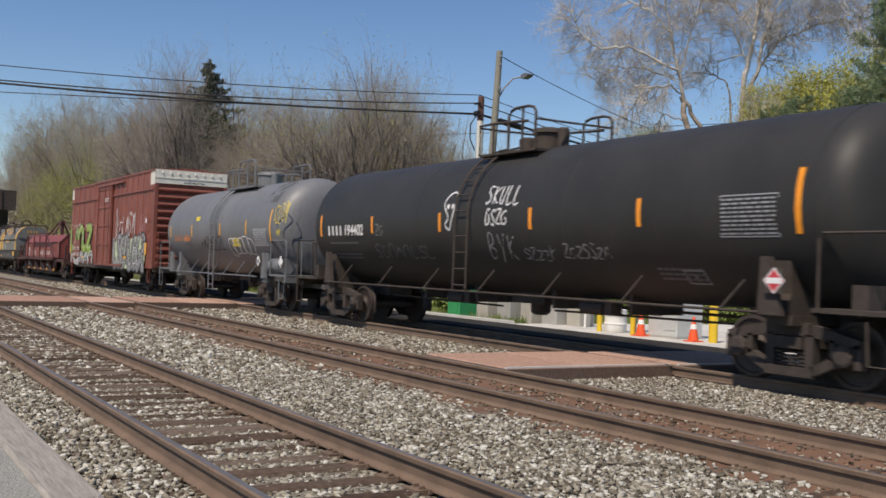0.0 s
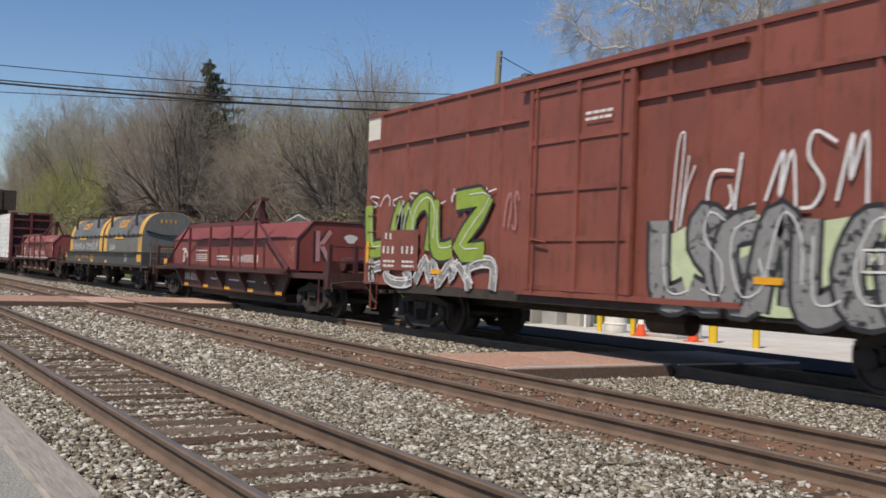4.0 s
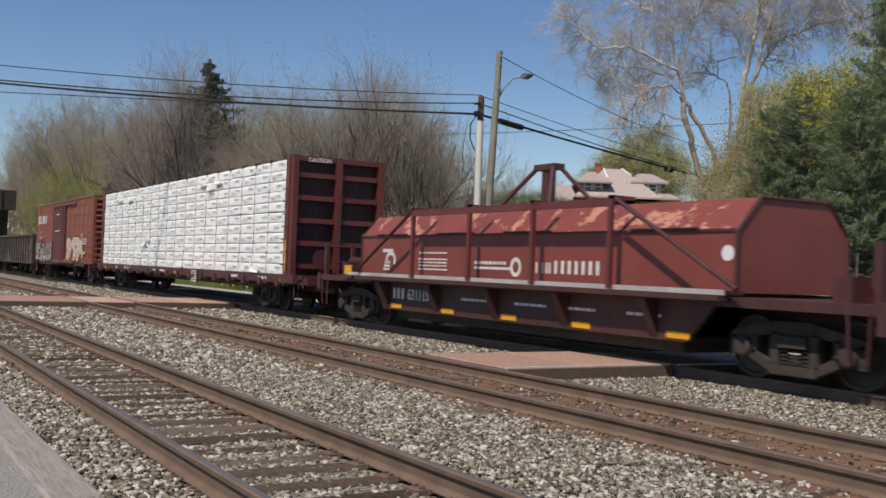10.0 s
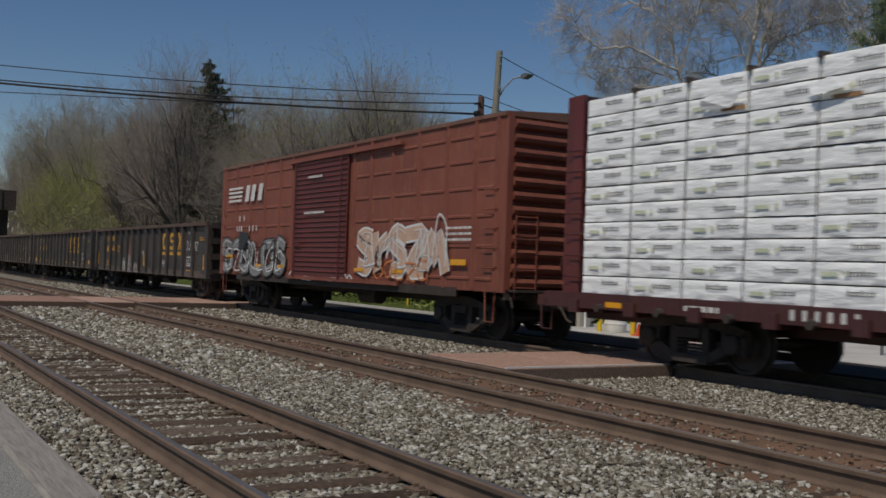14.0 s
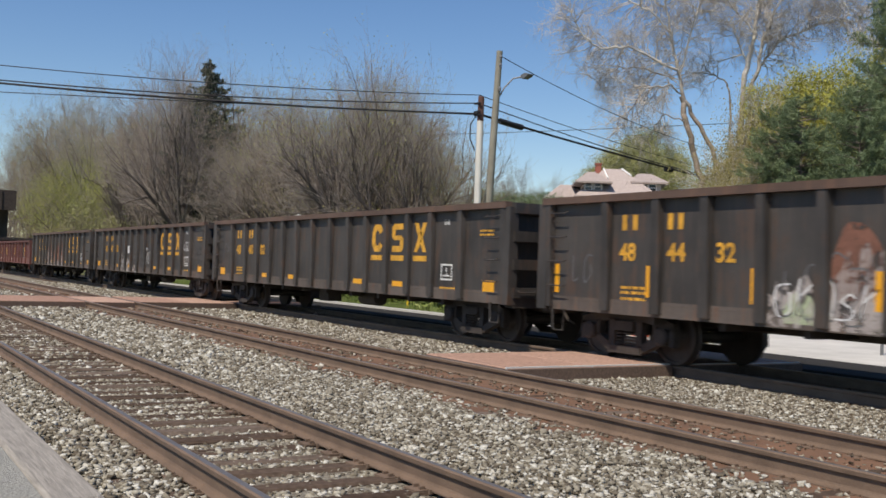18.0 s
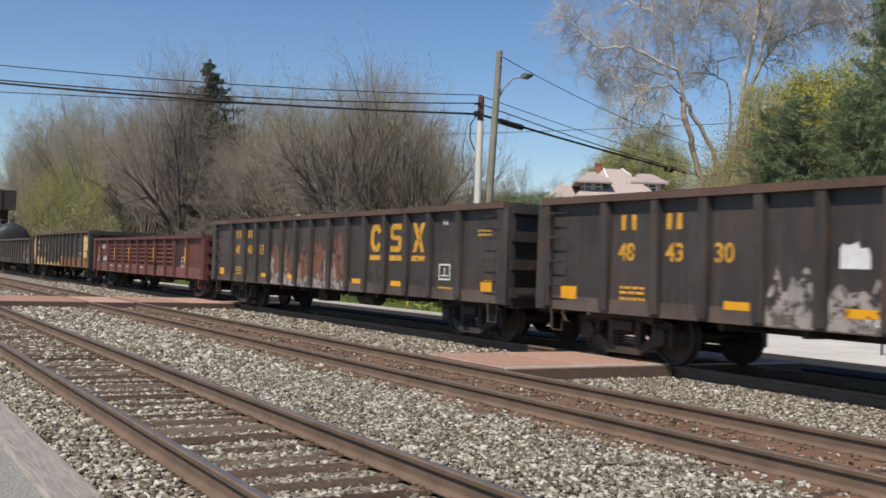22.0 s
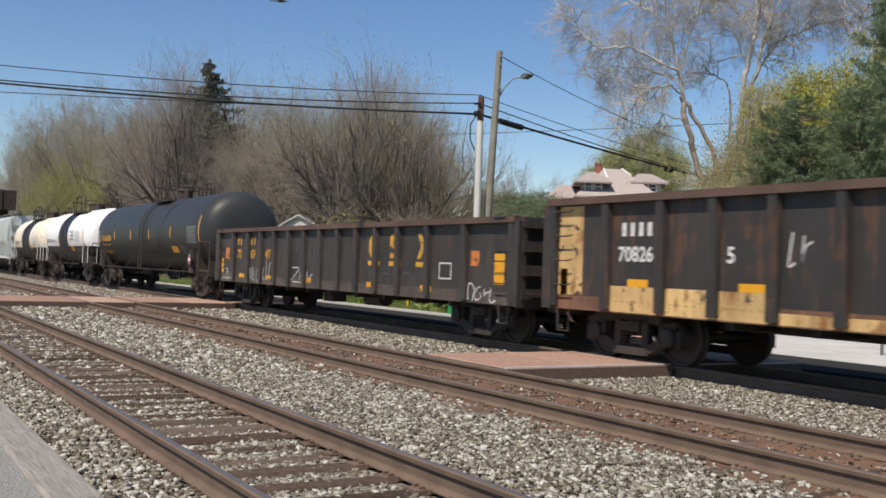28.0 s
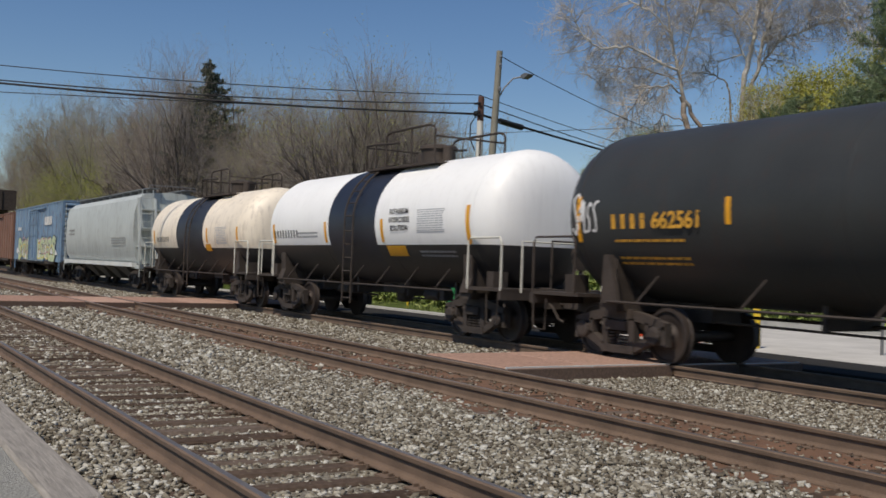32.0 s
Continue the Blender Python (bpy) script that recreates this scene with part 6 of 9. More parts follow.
    for k, ch in enumerate("498494"):
        words("number", ch, 0.29, LETTER_Y, car, (-4.0 + 0.3 * k, low(0, 0)[1] - 0.003, 1.28))
    stencil(car, "small_lettering", LETTER_Y, lambda bm: [bars(bm, -2.1, -1.2, z, 0.05, low, rng) for z in (1.24, 1.34, 1.43)])
    stencil(car, "reflector", YELLOW, lambda bm: [rect(bm, x - 0.25, x + 0.25, 1.14, 1.25, plane_at(-1.428)) for x in (-4.56, -1.56, 1.49)] + [rect(bm, -8.3, -7.9, 1.3, 1.56, plane_at(-1.43)), rect(bm, 7.3, 8.0, 1.24, 1.54, plane_at(-1.43))])
    stencil(car, "consolidated_stencil", LETTER_W, lambda bm: [frame_rect(bm, 5.1, 5.55, 1.24, 1.56, 0.03, low), rect(bm, 5.2, 5.45, 1.33, 1.36, low), rect(bm, 5.3, 5.33, 1.33, 1.5, low)])
    for a, b, z0, z1, k in ((-7.0, -4.6, 1.5, 1.8, 9), (-4.5, -3.95, 1.5, 1.76, 2), (-3.7, -2.2, 1.5, 1.8, 5), (-2.1, -1.0, 1.45, 1.95, 5), (1.7, 2.7, 1.5, 1.72, 5)):
        stencil(car, "graffiti", SPRAY_W, lambda bm: scribble(bm, a, b, z0, z1, k, 0.034, put, rng), "white spray-paint tag")
    stencil(car, "graffiti", SPRAY_G, lambda bm: scribble(bm, 1.8, 3.4, 0.55, 0.95, 5, 0.04, arc, rng), "grey spray-paint tag")
    endp = lambda u, v: (7.26, u, v)
    stencil(car, "end_lettering", LETTER_Y, lambda bm: [digits(bm, (-0.4, -0.2, 0.0, 0.2), 2.95, endp, 0.16, 0.11), bars(bm, -0.5, 0.4, 1.85, 0.09, endp, rng)])
    return car


coil_car_round(57.7)


# ---- the lumber flatcar ----
def lumber_car(q):
    rng = random.Random(54)
    car = start_car("centerbeam_flatcar", "maroon centre-beam flatcar stacked with white-wrapped lumber bundles", "flatcar", q, 13.2, 9.2)
    bm = B()
    for s in (-1, 1):
        box(bm, -12.3, 12.3, min(s * 1.3, s * 1.5), max(s * 1.3, s * 1.5), 0.84, 1.1)
    box(bm, -12.6, 12.6, -1.35, 1.35, 0.96, 1.08)
    box(bm, -12.6, 12.6, -0.35, 0.35, 0.6, 0.96)
    for x in np.arange(-11.5, 11.6, 1.42):
        box(bm, x - 0.12, x + 0.12, -1.56, 1.56, 0.76, 0.98)
    part("deck", bm, MAROON_DK, car, "dark maroon deck with winch pockets")
    bm = B()
    for x in np.arange(-11.3, 11.6, 1.42):
        lathe(bm, [(-1.62, 0.07), (-1.5, 0.07)], "y", (x + 0.5, 0.86), 8)
    split("winch", bm, DARK_STEEL, car)
    bm = B()
    box(bm, -11.5, 11.5, -0.12, 0.12, 4.36, 4.5)
    box(bm, -11.5, 11.5, -0.05, 0.05, 1.08, 4.36)
    part("center_beam", bm, MAROON, car)
    # the plate between the ribs is darker than the ribs
    CELL_DARK = paint("dark_bulkhead_paint", (0.04, 0.016, 0.016), 0.7, 0.3, 0.4)
    for s in (-1, 1):
        bm = B()
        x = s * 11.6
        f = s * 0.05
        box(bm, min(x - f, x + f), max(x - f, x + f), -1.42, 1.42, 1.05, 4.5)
        plate = part("bulkhead", bm, CELL_DARK, car, "maroon end bulkhead with dark cells between its ribs")
        bm = B()
        for y in (-1.36, 0.0, 1.36):
            box(bm, min(x, x + s * 0.34), max(x, x + s * 0.34), y - 0.08, y + 0.08, 0.9, 4.5)
        for z in (1.35, 2.0, 2.65, 3.3, 3.95, 4.42):
            box(bm, min(x, x + s * 0.26), max(x, x + s * 0.26), -1.36, 1.36, z - 0.07, z + 0.07)
        box(bm, x - 0.13, x + 0.13, -1.47, -1.4, 0.95, 4.5)
        box(bm, x - 0.13, x + 0.13, 1.4, 1.47, 0.95, 4.5)
        split("bulkhead_rib", bm, MAROON, plate)
        bm = B()
        box(bm, min(s * 12.3, s * 12.85), max(s * 12.3, s * 12.85), -1.3, 1.3, 0.82, 1.02)
        stirrup(bm, s * 12.4, -1.42, 0.42, 0.85)
        end_bm, bm = bm, B()
        for k in range(7):
            grab(bm, x, -1.47, 1.4 + k * 0.36, 0.4, -0.06)
        split("grab_iron", bm, MAROON_DK, car)
        bm = B()
        lathe(bm, [(s * 12.55, 0.27), (s * 12.58, 0.27)], "x", (-0.75, 1.55), 14)
        tube(bm, [(s * 12.5, -0.75, 1.0), (s * 12.5, -0.75, 1.55)], 0.04, 6)
        part("brake_wheel", bm, MAROON_DK, car)
        part("end_platform", end_bm, MAROON_DK, car)
    # wrapped bundles, eleven high
    wrap, n, l, b = mat_new("white_plastic_wrap", 0.5)
    v = coords(n, l, (1.6, 1, 5), shift=True)
    v.node.inputs["Rotation"].default_value = (0, radians(24), 0)
    f1 = noise_tex(n, l, v, 1.6, 4.0, 0.55)
    c = ramp(n, l, f1, [(0.2, (0.8, 0.82, 0.82)), (0.42, (0.9, 0.92, 0.91)), (0.8, (0.95, 0.96, 0.95))])
    l.new(c, b.inputs["Base Color"])
    # pulled folds that run slantwise over the wrap
    v2 = coords(n, l, (1.1, 1, 6), shift=True)
    v2.node.inputs["Rotation"].default_value = (0, radians(-17), 0)
    f2 = noise_tex(n, l, v2, 1.7, 3.0, 0.5)
    both = n.new("ShaderNodeMath")
    both.operation = "ADD"
    l.new(f1, both.inputs[0]), l.new(f2, both.inputs[1])
    bump(n, l, b, both.outputs[0], 0.8, 0.03)

    def bundle_mesh(length, seed):
        r2 = random.Random(seed)
        bm = B()
        nx, h = 8, 0.281
        rows = []
        for z, inset in ((0.0, 0.005), (0.006, 0.0), (0.08, -0.003), (0.16, 0.0), (0.22, -0.003), (h - 0.008, 0.0), (h, 0.01)):
            rows.append([bm.verts.new((-length / 2 + 0.008 + (length - 0.016) * i / nx, -1.44 + inset + r2.uniform(-0.008, 0.007), z + (r2.uniform(-0.01, 0.006) if 0.01 < z < h else 0))) for i in range(nx + 1)])
        rows.append([bm.verts.new((-length / 2 + 0.008 + (length - 0.016) * i / nx, -0.14, h)) for i in range(nx + 1)])
        for a, c2 in zip(rows, rows[1:]):
            for i in range(nx):
                bm.faces.new((a[i], a[i + 1], c2[i + 1], c2[i]))
        for e in (0, nx):
            bm.faces.new([r[e] for r in rows] + [bm.verts.new((rows[0][e].co.x, -0.14, 0))])
        bmesh.ops.recalc_face_normals(bm, faces=bm.faces)
        me = bpy.data.meshes.new("lumber_pack")
        bm.to_mesh(me), bm.free()
        me.materials.append(wrap)
        me.shade_smooth()
        me.set_sharp_from_angle(angle=radians(50))
        return me
    L = 22.78 / 19
    shapes = [bundle_mesh(L, 60 + k) for k in range(7)]
    ink = plain("printed_wrap_lettering", (0.09, 0.095, 0.1), 0.6)
    lime = plain("printed_wrap_green", (0.6, 0.64, 0.47), 0.6)
    marks = []
    for mat in (ink, lime):
        bm = B()
        if mat is ink:
            # the maker's name as a row of plain bars
            for i, hh in enumerate((0.085, 0.06, 0.06, 0.06, 0.085, 0.06, 0.06, 0.06)):
                x0 = -0.02 + 0.052 * i
                rect(bm, x0, x0 + 0.018, 0.115, 0.115 + hh, plane_at(-1.4585)), rect(bm, x0 + 0.018, x0 + 0.04, 0.115 + 0.045, 0.115 + 0.06, plane_at(-1.4585))
        else:
            rect(bm, -0.1, -0.05, 0.1, 0.17, plane_at(-1.4585)), rect(bm, -0.46, -0.2, 0.1, 0.16, plane_at(-1.4585))
        me = bpy.data.meshes.new("printed_mark")
        bm.to_mesh(me), bm.free()
        me.materials.append(mat)
        marks.append(me)
    for r in range(11):
        for k in range(19):
            x, z = -11.39 + (k + 0.5) * L, 1.1 + r * 0.3
            bu = part_mesh("lumber_pack", shapes[rng.randrange(7)], wrap, car, loc=(x, rng.uniform(-0.012, 0.012), z))
            tagged(part_mesh("printed_mark", marks[0], ink, bu, loc=(rng.uniform(-0.1, 0.1), -0.008, rng.uniform(-0.02, 0.04))), kind="stuff")
            if (r + k) % 2:
                tagged(part_mesh("printed_mark", marks[1], lime, bu, loc=(rng.uniform(-0.05, 0.05), -0.008, 0)), kind="stuff")
    bm = B()
    box(bm, -11.35, 11.35, 0.14, 1.44, 1.1, 4.38)
    part("lumber_stack", bm, wrap, car, "white-wrapped lumber on the far side")
    # torn flaps
    bm = B()
    for x, z in ((-8.6, 3.9), (-6.7, 3.85), (3.6, 4.0), (5.2, 3.98), (4.4, 3.8), (-4.0, 1.9), (9.0, 1.12), (1.2, 1.1), (-3.6, 2.1)):
        pts = [(x + rng.uniform(-0.1, 0.1), z), (x + 0.5, z + rng.uniform(-0.05, 0.1)), (x + 0.75, z + 0.16), (x + 0.3, z + 0.22), (x - 0.05, z + 0.14)]
        bm.faces.new([bm.verts.new((a, -1.5 - rng.uniform(0, 0.07), c2)) for a, c2 in pts])
    split("torn_wrap", bm, wrap, car, "torn flaps of white wrap")
    bm = B()
    for x, z in ((-8.3, 3.84), (-6.4, 3.78), (3.9, 3.92), (5.4, 3.9)):
        rect(bm, x, x + 0.45, z, z + 0.06, plane_at(-1.47))
    split("bare_board", bm, plain("bare_lumber", (0.3, 0.17, 0.08), 0.8), car, "brown lumber showing through a tear")
    bm = B()
    for k in range(1, 19):
        x = -11.39 + k * L
        tube(bm, [(x, -0.2, 4.45), (x, -1.475, 4.41), (x, -1.475, 3.6), (x, -1.47, 2.2), (x, -1.5, 1.1), (x, -1.52, 0.9)], 0.007, 4)
        box(bm, x - 0.04, x + 0.04, -1.49, -1.3, 4.36, 4.44)
    split("tie_down_cable", bm, DARK_STEEL, car)
    low = plane_at(-1.565)
    stencil(car, "number", LETTER_W, lambda bm: [digits(bm, [-6.9 + 0.2 * k for k in range(6)], 0.9, plane_at(-1.506), 0.14, 0.1)] + [bars(bm, a, a + 0.7, 0.92, 0.08, plane_at(-1.506), rng) for a in (-8.9, -2.2, -1.2, 7.2, 9.6)])
    stencil(car, "reflector", YELLOW, lambda bm: [rect(bm, x - 0.05, x + 0.05, 1.2, 2.1, plane_at(-1.476)) for x in (11.6,)] + [rect(bm, x - 0.2, x + 0.2, 0.88, 0.97, plane_at(-1.506)) for x in (-10.5, -4.4, 1.0, 11.2)])
    stencil(car, "load_label", PLACARD_W, lambda bm: [frame_rect(bm, 3.2, 3.75, 0.66, 1.04, 0.03, plane_at(-1.574))] + [bars(bm, 3.26, 3.7, z, 0.04, plane_at(-1.574), rng) for z in (0.74, 0.82, 0.92)])
    bm = B()
    box(bm, 3.19, 3.76, -1.572, -1.5, 0.65, 1.05)
    part("label_board", bm, DARK_STEEL, car, "dark load label board")
    words("notice", "CAUTION", 0.16, LETTER_W, car, (11.96, -0.65, 4.33), (90, 0, 90))
    words("data", "IL 73-0", 0.14, LETTER_W, car, (2.9, -1.508, 0.88))
    return car


lumber_car(16.05)


# ---- tank cars ----
def tank_car(q, half, label, body, r, zc, mat, truck_x, marks=(), mark_mat=YELLOW, ladder_x=0.0, rail_half=1.5, seed=1, dome=0.42, extra=None, frame_mat=None, low_ladder=True, rail_mat=None):
    """body: half the length between the head seams; r: radius; zc: height of the tank's axis."""
    rng = random.Random(seed)
    car = start_car("tank_car", label, "tank car", q, half, truck_x)
    fm = frame_mat or DARK_STEEL
    prof = [(-body - 0.72 * math.sin(t), r * math.cos(t) ** 0.52) for t in (1.5707, 1.45, 1.25, 1.0, 0.75, 0.5, 0.25)] + [(-body, r)]
    ring = [(x, r) for x in np.linspace(-body, body, 13)]
    prof = [(a, max(b, 0.01)) for a, b in prof] + ring[1:-1] + [(-a, max(b, 0.01)) for a, b in reversed(prof)]
    bm = B()
    lathe(bm, prof, "x", (0, zc), 56)
    part("tank", bm, mat, car, "", True)
    for x in (-body, -body / 3, body / 3, body):
        bm = B()
        lathe(bm, [(x - 0.03, r + 0.001), (x - 0.012, r + 0.006), (x + 0.012, r + 0.006), (x + 0.03, r + 0.001)], "x", (0, zc), 56)
        part("weld_seam", bm, mat, car, "", True)

    def on(u, v, k=0.006):
        a = v / r
        return (u, -(r + k) * math.cos(a), zc + (r + k) * math.sin(a))
    # saddles, stub sills and end platforms
    for s in (-1, 1):
        bm = B()
        x = s * truck_x
        for y in (-1, 1):
            prism(bm, [(y * 1.35, 0.95), (y * 1.25, 1.25), (y * 1.28, zc - r * 0.42), (y * 0.9, zc - r * 0.72), (y * 0.3, zc - r + 0.03), (y * 0.3, 0.9)], "x", x - 0.16, x + 0.16)
        box(bm, x - 0.22, x + 0.22, -1.3, 1.3, 0.82, 0.95)
        box(bm, min(x - s * 1.4, s * (half - 0.4)), max(x - s * 1.4, s * (half - 0.4)), -0.32, 0.32, 0.7, 1.02)
        prism(bm, [(s * (body - 0.2), 1.02), (s * (half - 0.6), 1.02), (s * (half - 0.6), 1.08), (s * (body - 0.2), zc - r * 0.9)], "y", -0.12, 0.12)
        bmesh.ops.recalc_face_normals(bm, faces=bm.faces)
        part("saddle", bm, fm, car)
        bm = B()
        e = s * (half - 0.45)
        box(bm, min(e, e - s * 1.35), max(e, e - s * 1.35), -1.45, 1.45, 1.02, 1.08)
        box(bm, min(e, e - s * 0.1), max(e, e - s * 0.1), -1.48, 1.48, 0.86, 1.04)
        part("end_platform", bm, fm, car)
        bm = B()
        for y in (-1.45, 1.45):
            tube(bm, [(e - s * 1.25, y, 1.03), (e - s * 1.25, y, 1.98), (e - s * 1.18, y, 2.06), (e - s * 0.12, y, 2.06), (e - s * 0.05, y, 1.98), (e - s * 0.05, y, 1.0)], 0.022, 6)
        for y in (-1.0, 1.0):
            tube(bm, [(e, y, 1.0), (e, y, 2.0)], 0.02, 6)
        tube(bm, [(e, -1.0, 2.0), (e, 1.0, 2.0)], 0.02, 6)
        part("end_railing", bm, rail_mat or fm, car)
        bm = B()
        stirrup(bm, e - s * 0.3, -1.47, 0.4, 0.95, 0.4)
        part("step", bm, fm, car)
        bm = B()
        lathe(bm, [(e - s * 0.1, 0.28), (e - s * 0.07, 0.28), (e - s * 0.06, 0.2)], "x", (0.55, 1.75), 14)
        tube(bm, [(e - s * 0.12, 0.55, 1.05), (e - s * 0.12, 0.55, 1.75)], 0.05, 6)
        box(bm, e - s * 0.8 - 0.12, e - s * 0.8 + 0.12, -1.2, -0.85, 1.08, 1.4)
        split("brake_gear", bm, fm, car)
    # running rail along each side with slanting stays
    bm = B()
    for y in (-1.5, 1.5):
        tube(bm, [(-truck_x + 0.2, y, 0.98), (truck_x - 0.2, y, 0.98)], 0.024, 6)
        for x in np.arange(-truck_x + 0.9, truck_x - 0.5, (2 * truck_x - 1.8) / 6):
            tube(bm, [(x, y, 0.98), (x + 0.28, math.copysign(1.3, y), 1.42)], 0.02, 5)
    part("side_handrail", bm, fm, car)
    # ladder, walkway and valves on top
    bm = B()
    for dx in (-0.24, 0.24):
        pts = [(ladder_x + dx, -1.56, 0.5 if low_ladder else 1.0), (ladder_x + dx, -1.56, zc - 0.2)] + [on(ladder_x + dx, a * r, 0.09) for a in np.arange(0.15, 1.35, 0.12)]
        tube(bm, pts, 0.024, 6)
    zs = [(-1.56, z) for z in np.arange(0.62 if low_ladder else 1.1, zc - 0.1, 0.33)] + [on(0, a * r, 0.09)[1:] for a in np.arange(0.1, 1.3, 0.21)]
    for y, z in zs:
        tube(bm, [(ladder_x - 0.24, y, z), (ladder_x + 0.24, y, z)], 0.016, 5)
    part("ladder", bm, fm, car)
    top = zc + r
    r0, r1 = ladder_x - 0.35, ladder_x - 0.35 + 2 * rail_half
    for y in (-0.95, 0.5):
        bm = B()
        box(bm, r0, r1, y, y + 0.45, top - 0.16, top - 0.11)
        for x in (r0 + 0.1, r1 - 0.1):
            tube(bm, [(x, y + 0.2, top - 0.35), (x, y + 0.2, top - 0.12)], 0.03, 5)
        part("top_walkway", bm, fm, car)
    hgt = top + 0.55
    for y in (-0.95, 0.95):
        bm = B()
        # a low portal at the ladder's head, a higher one with bent corners round the dome
        tube(bm, [(r0, y, top - 0.15), (r0, y, hgt - 0.06), (r0 + 0.5, y, hgt - 0.06), (r0 + 1.7, y, hgt - 0.12)], 0.03, 6)
        tube(bm, [(r0 + 0.5, y, top - 0.15), (r0 + 0.5, y, hgt - 0.06)], 0.028, 6)
        tube(bm, [(r0 + 1.05, y, top - 0.15), (r0 + 1.05, y, hgt + 0.04), (r0 + 1.13, y, hgt + 0.13), (r0 + 1.3, y, hgt + 0.17), (r1 - 0.25, y, hgt + 0.17), (r1 - 0.08, y, hgt + 0.13), (r1, y, hgt + 0.04), (r1, y, top - 0.15)], 0.03, 6)
        tube(bm, [(r0 + 0.45 + rail_half * 1.1, y, top - 0.15), (r0 + 0.45 + rail_half * 1.1, y, hgt + 0.17)], 0.028, 6)
        part("top_railing", bm, fm, car)
    for x in (r0, r1):
        bm = B()
        tube(bm, [(x, -0.95, hgt - 0.1), (x, 0.95, hgt - 0.1)], 0.024, 6)
        part("end_rail", bm, fm, car)
    dx = r0 + rail_half * 1.15
    bm = B()
    lathe(bm, [(top - 0.1, dome), (top + 0.3, dome), (top + 0.32, dome + 0.05), (top + 0.4, dome + 0.03), (top + 0.44, dome * 0.6), (top + 0.44, 0.02)], "z", (dx, 0), 18)
    part("valve_dome", bm, fm, car, "", True)
    for x, y, rr, h2 in ((dx - 0.85, 0.1, 0.2, 0.28), (dx + 0.62, -0.1, 0.12, 0.34)):
        bm = B()
        lathe(bm, [(top - 0.1, rr), (top + h2, rr), (top + h2 + 0.04, rr * 0.7), (top + h2 + 0.04, 0.02)], "z", (x, y), 12)
        part("valve", bm, fm, car, "", True)
    # brake gear and pipes slung under the tank
    bm = B()
    tube(bm, [(-truck_x + 1.3, 0.45, 0.8), (truck_x - 1.3, 0.45, 0.8)], 0.03, 6)
    tube(bm, [(-truck_x + 1.2, -0.2, 0.72), (-0.9, -0.25, 0.68)], 0.022, 5)
    tube(bm, [(0.9, -0.25, 0.68), (truck_x - 1.2, -0.2, 0.72)], 0.022, 5)
    for x in (-2.6, 2.1):
        tube(bm, [(x, -0.5, 0.8), (x + 0.6, -0.5, 0.8)], 0.12, 10)
        box(bm, x + 0.7, x + 0.9, -0.6, -0.35, 0.7, 0.92)
    for x in (-3.6, -1.4, 1.3, 3.5):
        box(bm, x - 0.04, x + 0.04, -0.6, 0.6, 0.74, zc - r + 0.14)
    split("brake_rigging", bm, DARK_STEEL, car)
    # bottom outlet
    bm = B()
    lathe(bm, [(0.55, 0.12), (0.6, 0.2), (zc - r + 0.1, 0.24)], "z", (0.1, 0), 12)
    box(bm, -0.5, 0.6, -0.3, 0.3, 0.78, zc - r + 0.05)
    part("bottom_outlet", bm, DARK_STEEL, car)
    for x, v0, v1 in marks:
        stencil(car, "reflector", mark_mat, lambda bm: [rect(bm, x - 0.05, x + 0.05, v0 + (v1 - v0) * k / 5, v0 + (v1 - v0) * (k + 1) / 5, on) for k in range(5)])
    if extra:
        extra(car, on, rng, r, zc)
    return car


def placard(car, x, z, y, red):
    def dia(k, dy):
        return lambda bm: fill(bm, [(x, z - k), (x + k, z), (x, z + k), (x - k, z)], plane_at(y - dy))
    bm = B()
    box(bm, x - 0.17, x + 0.17, y + 0.002, y + 0.02, z - 0.17, z + 0.17)
    part("placard_holder", bm, DARK_STEEL, car)
    stencil(car, "placard", PLACARD_W, dia(0.18, 0.0))
    if red:
        stencil(car, "placard_face", PLACARD_R, dia(0.155, 0.003))
        stencil(car, "placard_band", PLACARD_W, lambda bm: rect(bm, x - 0.13, x + 0.13, z - 0.04, z + 0.04, plane_at(y - 0.006)))
    else:
        stencil(car, "placard_face", SPRAY_DK, lambda bm: rect(bm, x - 0.02, x + 0.02, z - 0.13, z - 0.08, plane_at(y - 0.004)))


def data_panel(car, on, a, b, v0, v1, rng, mat, name="data_panel"):
    def draw(bm):
        rows = 9
        for k in range(rows):
            z = v0 + (v1 - v0) * k / rows
            bars(bm, a, b, z, (v1 - v0) / rows * 0.45, on, rng, 0.09, 0.03)
        frame_rect(bm, a - 0.04, b + 0.04, v0 - 0.04, v1 + 0.02, 0.02, on)
    stencil(car, name, mat, draw)


TAG = {"S": [[(0.9, 0.95), (0.4, 1.0), (0.1, 0.75), (0.6, 0.5), (0.85, 0.25), (0.4, 0.0), (0.0, 0.1)]], "K": [[(0.1, 1.0), (0.15, 0.0)], [(0.9, 0.95), (0.15, 0.45), (0.95, 0.0)]],
       "U": [[(0.1, 1.0), (0.1, 0.25), (0.4, 0.0), (0.75, 0.2), (0.85, 1.0)]], "L": [[(0.15, 1.05), (0.1, 0.0), (0.9, 0.08)]], "B": [[(0.1, 0.0), (0.1, 1.0), (0.7, 0.9), (0.6, 0.6), (0.15, 0.5), (0.85, 0.35), (0.6, 0.0), (0.1, 0.0)]],
       "Y": [[(0.05, 1.0), (0.45, 0.5)], [(0.9, 1.05), (0.3, -0.15)]]}


